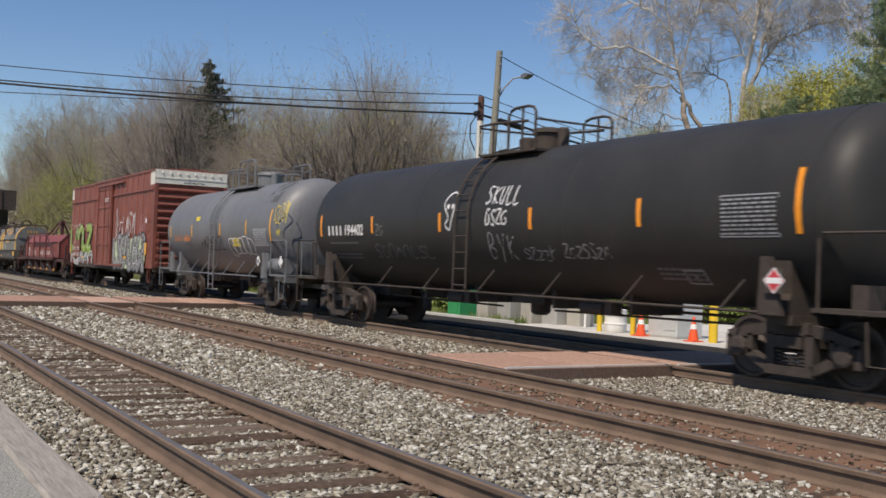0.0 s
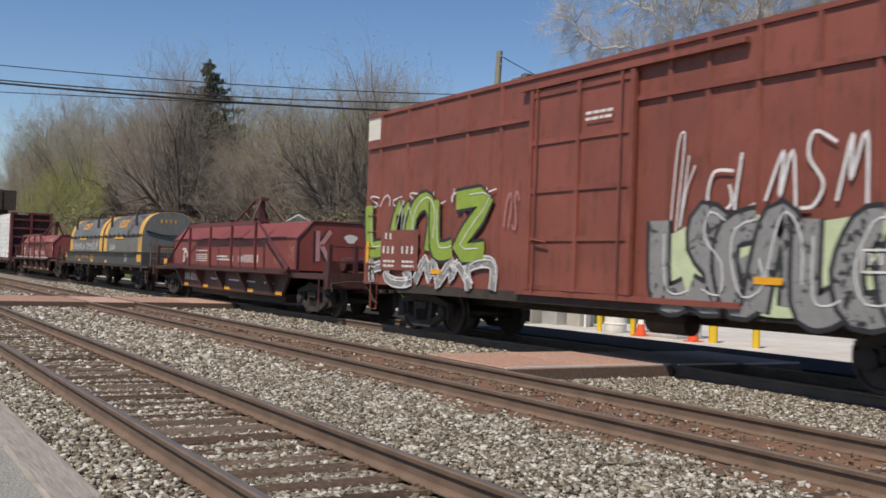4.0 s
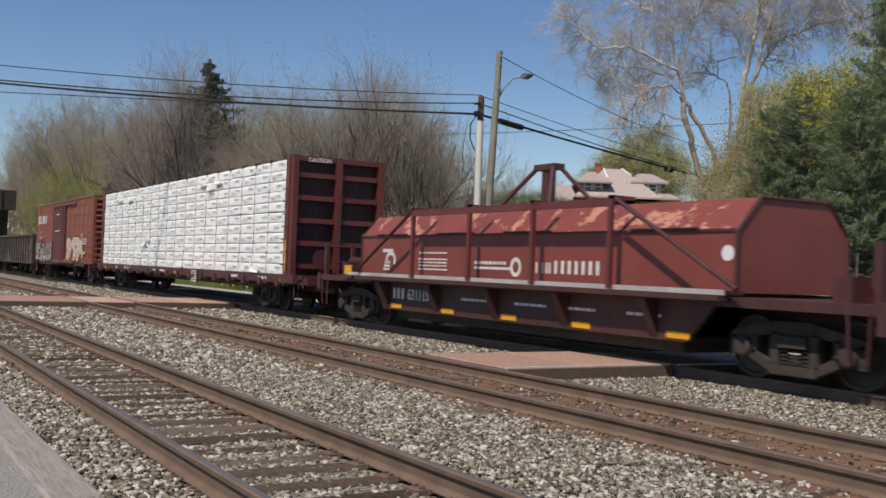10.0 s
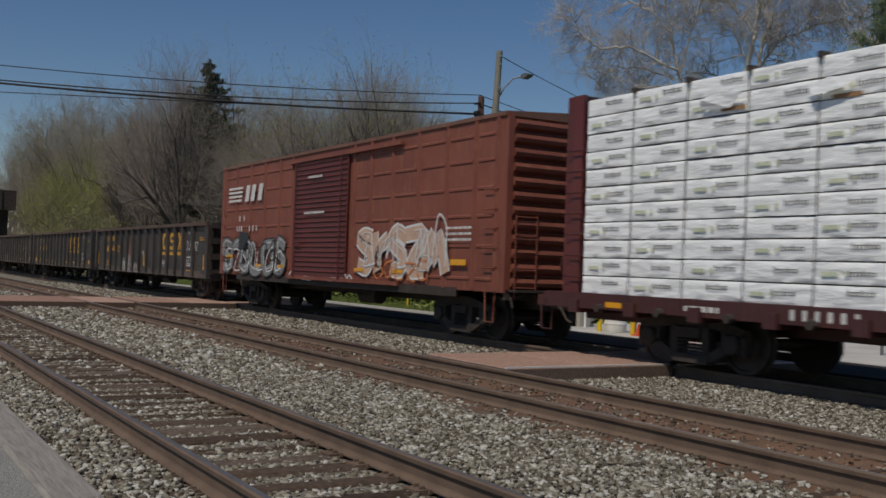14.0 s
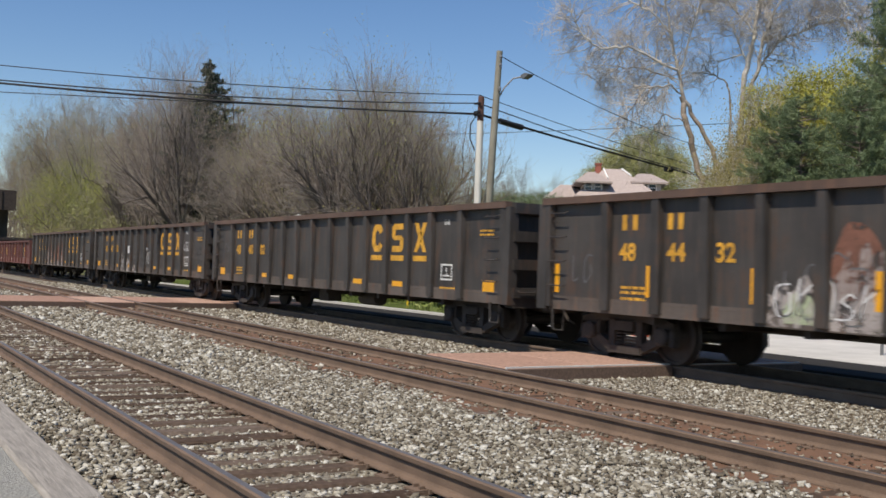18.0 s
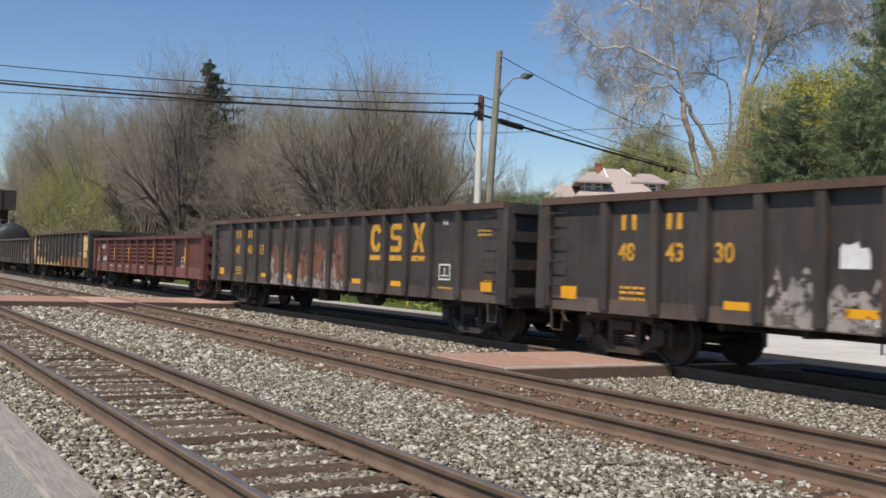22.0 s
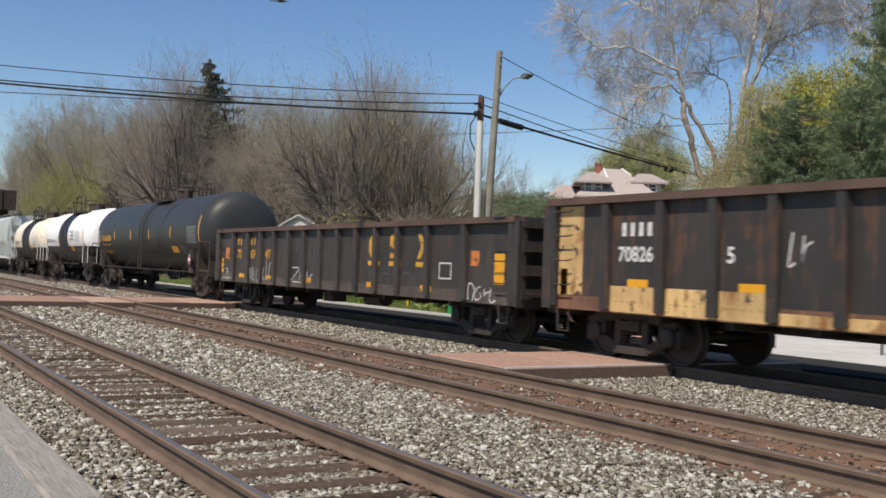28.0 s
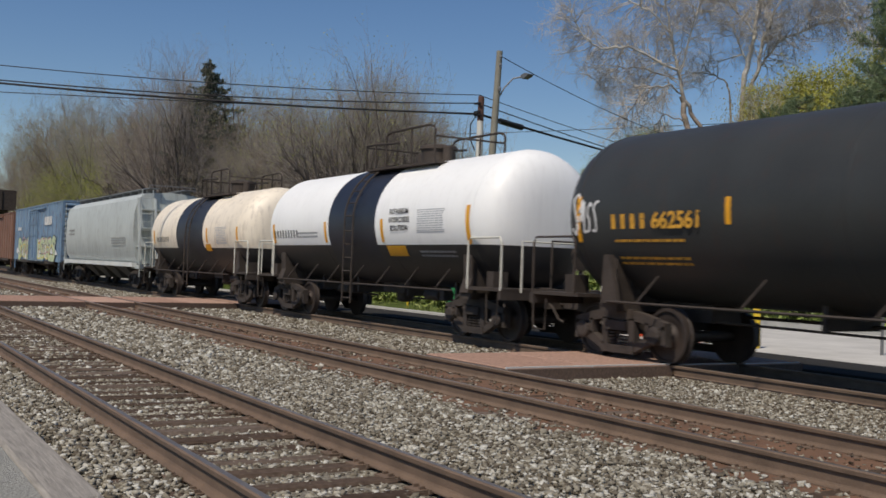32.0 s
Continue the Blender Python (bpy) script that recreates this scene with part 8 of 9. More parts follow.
def bare_tree_meshes(seed, height, kids, spread, lift, wob, bark, twig, top=4, buds=None, low=0.3, r=0.24, bud_n=2, bud_size=0.07, reach=1.0, bud_gap=0.22):
    rng = random.Random(seed)
    thick, thin, tips = [], [], []
    grow(rng, thick, thin, tips, Vector((0, 0, -0.3)), Vector((rng.uniform(-0.05, 0.05), rng.uniform(-0.05, 0.05), 1)), height * 0.62, r, 0, top, kids, spread, lift, wob, low, reach)
    out = [("trunk", part_data("trunk", *limbs(thick, 7), bark)), ("crown", part_data("crown", *limbs(thin, 3), twig))]
    if buds:
        pts = [t + Vector((rng.gauss(0, bud_gap), rng.gauss(0, bud_gap), rng.gauss(0, bud_gap))) for t in tips for _ in range(bud_n)]
        out.append(("foliage", part_data("foliage", *quads_at(pts, bud_size, rng), buds)))
    return out


def part_data(name, v, f, mat):
    me = mesh_np(name, v, f)
    me.materials.append(mat)
    return me


def plant(name, meshes, label, category, group, x, y, z, turn, size, wide=1.0):
    t = thing(name, label, category, group)
    t.matrix_world = Matrix.Translation((x, y, z)) @ Matrix.Rotation(radians(turn), 4, "Z") @ Matrix.Diagonal((size * wide, size * wide, size, 1))
    for nm, me in meshes:
        part_mesh(nm, me, me.materials[0], t)
    return t


KINDS = [bare_tree_meshes(100 + k, 10.0, (13, 6, 5, 5), 0.76, 0.09, 0.15, BARK, TWIG, 4, BUDS if k % 2 else None, low=0.16, r=0.17, bud_n=3, bud_size=0.022) for k in range(4)]
KINDS += [bare_tree_meshes(110 + k, 10.0, (10, 7, 5, 5), 0.6, 0.18, 0.13, BARK, TWIG, 4, BUDS if k else None, low=0.14, r=0.19, bud_n=3, bud_size=0.022, reach=1.35) for k in range(2)]
# open, upswept trees with dark forked limbs
VASE = [bare_tree_meshes(115 + k, 10.0, (9, 6, 5, 4), 0.64, 0.16, 0.13, BARK_DARK, TWIG_DARK, 4, BUDS_YG if k == 1 else None, low=0.1, r=0.15, bud_n=2, bud_size=0.03, reach=1.6) for k in range(2)]
VASE_H = [max(v.co.z for v in m[1][1].vertices) for m in VASE]
LEAFING = bare_tree_meshes(118, 10.0, (13, 7, 6, 4), 0.62, 0.14, 0.1, BARK, TWIG, 4, LEAF_LIME, low=0.12, r=0.15, bud_n=12, bud_size=0.032, bud_gap=0.3)
BUSHES = [bare_tree_meshes(120 + k, 4.0, (12, 7, 6, 4), 0.8, 0.1, 0.14, TWIG, TWIG, 4, BUDS if k == 0 else LEAF_OL if k == 1 else None, low=0.08, r=0.06, bud_n=3, bud_size=0.03) for k in range(3)]


def spreading_tree_meshes(seed, limb_n, buds=None):
    """A short dark trunk that forks into long upswept limbs, 10 m high."""
    rng = random.Random(seed)
    thick, thin, tips = [], [], []
    top = Vector((0.1, 0.0, 3.0))
    thick.append((0, 0, -0.3, 0.02, 0.0, 1.0, 0.3, 0.24))
    thick.append((0.02, 0.0, 1.0, *top, 0.24, 0.2))
    for k in range(limb_n):
        az = 6.283 * (k + rng.uniform(-0.25, 0.25)) / limb_n * 2
        lean = (0.15, 0.45, 0.8)[k % 3] * rng.uniform(0.8, 1.15)
        d = Vector((math.cos(az) * math.sin(lean), math.sin(az) * math.sin(lean), math.cos(lean)))
        at = Vector((0.07, 0, rng.uniform(1.7, 3.0)))
        grow(rng, thick, thin, tips, at, d, rng.uniform(5.6, 7.2), rng.uniform(0.15, 0.21), 1, 4, (0, 8, 5, 5), 0.55, 0.09, 0.13)
    boughs = [s for s in thin if s[6] > 0.012]
    out = [("trunk", part_data("trunk", *limbs(thick + boughs, 6), BARK_DARK)), ("crown", part_data("crown", *limbs([s for s in thin if s[6] <= 0.012], 3), TWIG_GREY))]
    if buds:
        pts = [t + Vector((rng.gauss(0, 0.25), rng.gauss(0, 0.25), rng.gauss(0, 0.25))) for t in tips if t.z > 7.0 for _ in range(2)]
        out.append(("foliage", part_data("foliage", *quads_at(pts, 0.04, rng), buds)))
    return out


SPREAD = [spreading_tree_meshes(130 + k, 13, BUDS_YG if k == 0 else None) for k in range(2)]
SPREAD_H = [max(v.co.z for v in m[1][1].vertices) for m in SPREAD]
rng = random.Random(7)
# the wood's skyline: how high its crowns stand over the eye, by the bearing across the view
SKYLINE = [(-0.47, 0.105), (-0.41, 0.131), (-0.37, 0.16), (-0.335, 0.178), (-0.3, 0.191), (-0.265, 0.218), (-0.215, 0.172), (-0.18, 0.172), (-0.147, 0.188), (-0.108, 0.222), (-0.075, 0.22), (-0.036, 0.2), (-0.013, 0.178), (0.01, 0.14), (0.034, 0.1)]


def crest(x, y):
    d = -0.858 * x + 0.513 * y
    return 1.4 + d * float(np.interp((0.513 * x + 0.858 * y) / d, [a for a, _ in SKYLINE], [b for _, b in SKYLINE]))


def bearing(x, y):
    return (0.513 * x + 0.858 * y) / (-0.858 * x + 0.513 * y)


W = "bare grey-brown deciduous tree in the wood"
i = 0
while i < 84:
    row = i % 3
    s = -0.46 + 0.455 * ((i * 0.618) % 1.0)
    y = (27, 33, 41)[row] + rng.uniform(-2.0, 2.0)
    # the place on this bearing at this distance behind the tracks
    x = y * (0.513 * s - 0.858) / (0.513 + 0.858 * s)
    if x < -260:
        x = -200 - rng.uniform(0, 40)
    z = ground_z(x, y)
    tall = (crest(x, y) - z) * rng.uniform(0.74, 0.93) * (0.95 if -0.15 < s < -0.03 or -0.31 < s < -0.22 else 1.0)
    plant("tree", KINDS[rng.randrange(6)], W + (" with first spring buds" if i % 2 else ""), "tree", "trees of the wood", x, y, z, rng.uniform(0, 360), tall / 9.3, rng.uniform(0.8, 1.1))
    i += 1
for x, y, k, tall, wide in ((-62.0, 26.6, 1, 13.0, 0.95), (-48.5, 26.5, 1, 11.5, 1.0), (-64.0, 26.5, 0, 15.0, 0.85), (-96.0, 24.5, 0, 17.0, 0.8)):
    plant("tree", VASE[k], "tall bare tree with upswept dark forked limbs at the wood's edge", "tree", "trees of the wood", x, y, ground_z(x, y), 167 * tall, tall / VASE_H[k], wide)
for x, y, k, tall, wide, turn in ((-51.0, 24.6, 0, 15.0, 1.0, 10), (-53.5, 27.0, 1, 15.2, 0.95, 55), (-47.8, 26.2, 1, 13.0, 0.95, 150), (-57.5, 27.5, 0, 15.2, 0.9, 240), (-82.4, 24.0, 1, 20.5, 0.8, 80), (-86.0, 28.0, 0, 21.0, 0.8, 20), (-93.0, 27.0, 1, 19.0, 0.85, 130), (-66.0, 26.8, 1, 14.8, 0.9, 200), (-108.0, 26.0, 0, 16.5, 0.9, 300), (-73.0, 27.5, 0, 15.0, 0.85, 120)):
    plant("tree", SPREAD[k], "wide bare tree with dark forked limbs and upswept twigs", "tree", "trees of the wood", x, y, ground_z(x, y), turn, tall / SPREAD_H[k], wide)
for sb, y, size in ((-0.41, 24.5, 1.5), (-0.392, 25.5, 1.75), (-0.372, 24.2, 1.6), (-0.352, 26.0, 1.75), (-0.335, 24.6, 1.35), (-0.312, 26.5, 1.2)):
    x = y * (0.513 * sb - 0.858) / (0.513 + 0.858 * sb)
    plant("leafing_tree", LEAFING, "tree in fresh yellow-green leaf at the wood's edge", "tree", "leafing trees", x, y, ground_z(x, y), 900 * sb, size, 1.15)
for i in range(60):
    s = -0.45 + 0.47 * (i / 59)
    y = 22.8 + rng.uniform(0, 5) + (i % 2) * 6
    x = y * (0.513 * s - 0.858) / (0.513 + 0.858 * s)
    green = -0.40 < s < -0.27 and rng.random() < 0.7
    if -0.178 < s < -0.108 and y < 27:
        continue
    b = BUSHES[1 if green else rng.choice((0, 2))]
    plant("bush", b, "yellow-green budding bush under the trees" if green else "bare brown bush under the trees", "bush", "undergrowth", x, y, ground_z(x, y), rng.uniform(0, 360), rng.uniform(1.1, 1.9) * (1.3 if green else 1.0), 1.2)


def fir_meshes(seed, height, base_r):
    """A spruce: drooping flat boughs with pointed ends, needles along both their sides."""
    rng = random.Random(seed)
    thick = [(0, 0, -0.3 + height * i / 8, 0, 0, -0.3 + height * (i + 1) / 8, 0.16 * (1 - i / 8.2), 0.16 * (1 - (i + 1) / 8.2)) for i in range(8)]
    pts = []
    for w in range(46):
        f = 0.08 + 0.92 * w / 46
        for k in range(6):
            reach = min(1.9, base_r * (1 - f) ** 0.8 + 0.06) * rng.uniform(0.45, 1.2)
            az = rng.uniform(0, 6.28)
            out, side = Vector((math.cos(az), math.sin(az), 0)), Vector((-math.sin(az), math.cos(az), 0))
            n = int(24 + 70 * reach)
            last = None
            for i in range(5):
                u = i / 4
                q = out * reach * u + Vector((0, 0, height * f - 0.42 * reach * u + 0.3 * reach * u ** 3))
                if last is not None:
                    thick.append((*last, *q, 0.022 * (1.1 - u), 0.018 * (1.02 - u)))
                last = q
            for i in range(n):
                u = rng.random() ** 0.8
                wide = 0.3 * reach * (1 - u) ** 0.7 * min(1, u * 4) + 0.03
                pts.append(out * reach * u + side * rng.uniform(-wide, wide) + Vector((0, 0, height * f - 0.42 * reach * u + 0.3 * reach * u ** 3 - abs(rng.gauss(0, 0.07)))))
    for i in range(60):
        pts.append(Vector((rng.gauss(0, 0.03), rng.gauss(0, 0.03), height * (1.0 - 0.05 * rng.random()))))
    return [("trunk", part_data("trunk", *limbs(thick, 5), BARK)), ("crown", part_data("crown", *quads_at(pts, 0.085, rng, 0.3), SPRUCE))]


def plume_meshes(seed, height, base_r, needle, whorls, tuft, fill=26, full=0.5):
    """A soft pine: boughs that end in upturned plumes of long needles."""
    rng = random.Random(seed)
    thick = [(0, 0, -0.3 + height * i / 8, 0, 0, -0.3 + height * (i + 1) / 8, 0.15 * (1 - i / 8.2), 0.15 * (1 - (i + 1) / 8.2)) for i in range(8)]
    pts = []
    for w in range(whorls):
        f = 0.04 + 0.96 * (w + rng.random()) / whorls
        for k in range(6):
            reach = (base_r * (1 - f) ** full + 0.12) * rng.uniform(0.55, 1.15)
            az = rng.uniform(0, 6.28)
            out, side = Vector((math.cos(az), math.sin(az), 0)), Vector((-math.sin(az), math.cos(az), 0))
            root = Vector((0, 0, height * f))
            end = root + out * reach + Vector((0, 0, rng.uniform(-0.1, 0.35) * reach))
            thick.append((*root, *end, 0.03, 0.008))
            for j in range(max(2, int(reach * 4.6))):
                u = rng.uniform(0.35, 1.0)
                p = root.lerp(end, u) + side * rng.uniform(-0.3, 0.3) * reach * (1.2 - u)
                d = (out * rng.uniform(0.3, 1.0) + side * rng.uniform(-0.5, 0.5) + Vector((0, 0, rng.uniform(0.1, 0.9)))).normalized()
                ln = rng.uniform(0.35, 0.85)
                for _ in range(fill):
                    v = rng.random()
                    g = 0.075 * (1.15 - v)
                    pts.append(p + d * ln * v + Vector((rng.gauss(0, g), rng.gauss(0, g), rng.gauss(0, g))))
    return [("trunk", part_data("trunk", *limbs(thick, 5), BARK)), ("crown", part_data("crown", *quads_at(pts, tuft, rng, 0.09), needle))]


FX, FY = -86.2, 27.2
plant("conifer_tree", fir_meshes(201, 10.0, 5.2), "dark green spruce rising over the bare wood", "tree", "", FX, FY, ground_z(FX, FY), 20, (18.95 - ground_z(FX, FY)) / 10.0, 1.0)
pine = plume_meshes(202, 10.0, 2.9, NEEDLE, 34, 0.1, 60)
pine_b = plume_meshes(203, 10.0, 2.6, NEEDLE, 34, 0.1, 60)
G = "bushy soft green pine behind the forecourt"
for m, x, y, turn, size, wide in ((pine, -32.3, 37.3, 0, 0.95, 0.9), (pine_b, -30.8, 37.0, 70, 0.95, 1.0), (pine, -30.0, 39.9, 140, 1.02, 0.95), (pine_b, -28.2, 40.3, 20, 1.62, 0.75), (pine, -33.2, 39.6, 200, 0.8, 0.8), (pine_b, -27.3, 36.4, 250, 0.95, 1.0)):
    plant("pine_tree", m, G, "tree", "pines beside the house", x, y, ground_z(x, y), turn, size, wide)
shrub = plume_meshes(204, 5.0, 1.9, NEEDLE, 16, 0.085)
for x, y, size in ((-48.2, 32.5, 1.0), (-49.3, 34.6, 1.12), (-50.3, 36.8, 1.1), (-51.5, 34.0, 1.05), (-54, 37.5, 1.2)):
    plant("evergreen_shrub", shrub, "dense dark evergreen shrub in front of the house", "shrub", "evergreen shrubs", x, y, ground_z(x, y), rng.uniform(0, 360), size, 1.1)


def limbed_meshes(seed, stems, bark, twig, every=0.105, length=1.95, droop=-0.12):
    """A tree from its main limbs, given as (reach, height) points with start and end radius; twigs grow on all of them."""
    rng = random.Random(seed)
    thick, thin, tips = [], [], []
    for pts, r0, r1, drift, bare in stems:
        n = len(pts)
        line, off = [], 0.0
        for i, (u, z) in enumerate(pts):
            line.append(Vector((u, drift * i + rng.gauss(0, 0.08), z)))
        # finer, slightly crooked steps
        fine = []
        for i in range(n - 1):
            for k in range(4):
                fine.append(line[i].lerp(line[i + 1], k / 4) + (Vector((rng.gauss(0, 0.05), rng.gauss(0, 0.05), rng.gauss(0, 0.05))) if k else Vector()))
        fine.append(line[-1])
        m = len(fine) - 1
        for i in range(m):
            ra, rb = 0.8 * (r0 + (r1 - r0) * i / m), 0.8 * (r0 + (r1 - r0) * (i + 1) / m)
            d = (fine[i + 1] - fine[i]).normalized()
            thick.append((*fine[i], *(fine[i + 1] + d * ra * 0.35), ra, rb))
            if i / m < bare:
                continue
            for _ in range(max(1, round((fine[i + 1] - fine[i]).length / every))):
                az = rng.uniform(0, 6.28)
                w = d.cross(Vector((math.cos(az), math.sin(az), 0.4))).normalized()
                grow(rng, thick, thin, tips, fine[i].lerp(fine[i + 1], rng.random()), (d * 0.55 + w + Vector((0, 0, 0.1))).normalized(), length * rng.uniform(0.5, 1.3), 0.036, 2, 4, (0, 0, 6, 7), 0.85, droop, 0.24)
    return [("trunk", part_data("trunk", *limbs(thick, 8), bark)), ("crown", part_data("crown", *limbs(thin, 3), twig))]


# sycamores with pale limbs over the forecourt
STEMS_A = [([(0.2, -0.4), (0.1, 4.0), (0, 7.0), (-0.7, 9.1), (-1.1, 10.5), (-1.3, 11.8)], 0.23, 0.2, 0.0, 1.0),
           ([(2.2, -0.4), (1.2, 5.5), (0.5, 8.9), (-0.5, 10.5), (-1.3, 12.0), (-1.6, 13.4), (-2.0, 15.4), (-2.4, 17.3), (-2.8, 20.2)], 0.20, 0.06, 0.02, 0.5),
           ([(-1.6, 13.3), (-3.3, 14.0), (-4.6, 14.5), (-6.2, 14.2), (-7.2, 14.8), (-8.2, 16.4)], 0.10, 0.03, -0.25, 0.1),
           ([(-1.8, 12.8), (-3.3, 13.4), (-4.9, 13.6), (-6.1, 12.6)], 0.08, 0.03, 0.4, 0.1),
           ([(-1.4, 12.0), (-2.2, 12.4), (-3.5, 12.1), (-4.5, 10.7), (-4.9, 9.7)], 0.07, 0.02, -0.3, 0.1),
           ([(-1.2, 10.4), (-2.2, 10.8), (-2.8, 10.1), (-3.1, 9.3)], 0.05, 0.02, 0.3, 0.3),
           ([(-1.5, 13.1), (-0.9, 15.4), (-0.3, 17.4), (0.1, 19.3)], 0.08, 0.04, 0.3, 0.2),
           ([(-2.0, 15.4), (-3.4, 16.6), (-4.7, 17.2), (-5.7, 18.5)], 0.08, 0.03, -0.2, 0.1)]
STEMS_B = [([(-0.8, -0.4), (-0.7, 7.0), (-0.5, 13.0), (-0.1, 15.0), (0.1, 16.4), (0.3, 18.0), (0.3, 20.7)], 0.26, 0.08, 0.0, 0.6),
           ([(-0.3, 12.0), (0.4, 14.0), (0.5, 15.7), (1.1, 17.4), (1.7, 19.4)], 0.16, 0.06, -0.15, 0.3),
           ([(-0.2, 12.6), (0.4, 13.9), (0.9, 14.7), (1.9, 15.9), (3.2, 16.5), (4.5, 17.2), (6.8, 17.3)], 0.11, 0.05, 0.2, 0.2),
           ([(-0.75, 5.0), (-1.1, 9.3), (-1.3, 12.6), (-1.6, 13.3), (-2.4, 13.6), (-2.9, 14.2)], 0.09, 0.04, 0.05, 0.7),
           ([(0.2, 16.0), (-0.9, 17.0), (-1.9, 18.0), (-2.9, 18.9)], 0.07, 0.03, -0.3, 0.1),
           ([(3.2, 16.5), (3.5, 17.5), (4.1, 19.2)], 0.05, 0.03, 0.3, 0.1),
           ([(-0.3, 14.3), (-0.8, 15.6), (-1.2, 17.0)], 0.06, 0.03, 0.3, 0.1),
           ([(0.3, 18.4), (2.5, 20.2), (4.7, 19.2), (5.5, 17.2), (7.2, 16.3)], 0.08, 0.03, -0.2, 0.3)]
SYC = "tall bare sycamore with pale mottled limbs"
plant("sycamore_tree", limbed_meshes(301, STEMS_A, BARK_PALE, TWIG_PALE), SYC, "tree", "sycamores", -42.14, 42.35, 0.0, 59.1, 1.0)
plant("sycamore_tree", limbed_meshes(302, STEMS_B, BARK_PALE, TWIG_PALE), SYC, "tree", "sycamores", -42.19, 46.17, 0.0, 59.1, 1.0)
willow = bare_tree_meshes(303, 10.0, (12, 7, 6, 5), 0.6, 0.16, 0.1, BARK, TWIG_PALE, 4, LEAF_YG, low=0.45, r=0.1, bud_n=20, bud_size=0.045, bud_gap=0.15)
for x, y, size in ((-36.4, 43.9, 1.28), (-35.3, 45.7, 1.35), (-34.3, 46.9, 1.5), (-33.3, 48.6, 1.55)):
    plant("leafing_tree", willow, "tree with fresh yellow-green leaves", "tree", "leafing trees", x, y, ground_z(x, y), rng.uniform(0, 360), size, 0.9)
tan = bare_tree_meshes(304, 5.0, (12, 7, 6, 5), 0.7, 0.1, 0.12, BARK, TWIG_PALE, 4, TAN_LEAF, r=0.08, bud_n=9, bud_size=0.019)
for x, y, size in ((-34.6, 36.9, 1.7), (-35.8, 38.4, 2.0), (-37.2, 39.6, 2.3), (-36.4, 41.2, 2.5), (-38.2, 40.8, 2.2)):
    plant("bush", tan, "tall bush with dry tan leaves", "bush", "tan bushes", x, y, ground_z(x, y), rng.uniform(0, 360), size, 0.9)
brush = bare_tree_meshes(307, 4.0, (7, 5, 4), 0.95, -0.16, 0.16, BARK_PALE, TWIG_PALE, 3, low=0.15, r=0.07)
for x, y, turn in ((-38.6, 36.8, 30), (-37.6, 38.0, 150), (-39.5, 38.6, 260), (-56.5, 24.2, 80), (-49.0, 24.4, 190)):
    plant("bare_bush", brush, "pale arching bare brush without leaves", "bush", "bare brush", x, y, ground_z(x, y), turn, 1.2, 1.3)
far_tree = bare_tree_meshes(305, 10.0, (12, 7, 6, 5), 0.65, 0.12, 0.1, BARK, TWIG, 4, LEAF_OL, low=0.15, r=0.2, bud_n=20, bud_size=0.05)
for x, y, size in ((-103.2, 84.7, 1.4), (-99.8, 86.5, 1.72), (-96.2, 88.5, 1.6), (-101, 90, 1.65), (-88.0, 93.5, 1.2)):
    plant("leafing_tree", far_tree, "distant tree in light green leaf behind the house", "tree", "distant leafing trees", x, y, ground_z(x, y), rng.uniform(0, 360), size, 1.1)
for x, y, k in ((-103.5, 71.5, 5), (-99.5, 71.0, 4), (-97.0, 72.6, 3), (-108, 73, 2), (-131, 92, 1), (-128, 98, 4)):
    plant("tree", KINDS[k], "distant bare tree on the horizon", "tree", "distant bare trees", x, y, ground_z(x, y), 70 * k, rng.uniform(0.8, 0.98), 0.9)
for i in range(26):
    sb = 0.03 + 0.1 * (i / 25)
    d = rng.uniform(75, 135)
    x, y = d * (-0.858 + 0.513 * sb), d * (0.513 + 0.858 * sb)
    plant("evergreen_shrub", shrub, "distant dark evergreen shrub", "shrub", "distant shrubs", x, y, ground_z(x, y), rng.uniform(0, 360), (1.4 + d * rng.uniform(0.068, 0.08) - ground_z(x, y)) / 4.9, 1.2)

# ---- poles, wires and lamp ----
POLE_WOOD = plain("weathered_pole_wood", (0.25, 0.235, 0.19), 0.9, 0.0, 0.25, 2, 30, 0.3)
POLE_PALE = plain("pale_grey_pole_sleeve", (0.62, 0.6, 0.54), 0.7, 0.0, 0.1, 1, 30, 0.1)
POLE_DARK = plain("dark_brown_pole_wood", (0.12, 0.06, 0.045), 0.9, 0.0, 0.2, 2, 30, 0.3)
CABLE = plain("black_cable", (0.015, 0.015, 0.017), 0.6)
p = thing("utility_pole", "pale sleeved utility pole with dark wooden top", "utility pole", "utility poles", (-36.1, 23.2, -0.3))
bm = B()
tube(bm, [(0, 0, 0), (0, 0, 8.05)], 0.16, 12, 0.14)
part("shaft", bm, POLE_PALE, p, "", True)
bm = B()
tube(bm, [(0, 0, 8.05), (0.02, 0, 9.1)], 0.14, 12, 0.13)
part("wooden_top", bm, POLE_DARK, p, "", True)
bm = B()
tube(bm, [(-0.05, -0.16, 8.3), (-0.3, -0.3, 7.9), (-0.32, -0.28, 7.3), (-0.1, -0.17, 6.8)], 0.03, 6)
for z in (8.25, 8.4, 8.75):
    box(bm, -0.2, 0.2, -0.2, -0.12, z, z + 0.07)
part("cable_loop", bm, CABLE, p)
p = thing("utility_pole", "leaning weathered wooden pole with a street lamp", "utility pole", "utility poles", (-36.47, 24.0, -0.3))
bm = B()
tube(bm, [(0, -0.2, 0), (0.35, -0.15, 6), (0.62, -0.1, 11.1)], 0.19, 12, 0.13)
part("shaft", bm, POLE_WOOD, p, "", True)
bm = B()
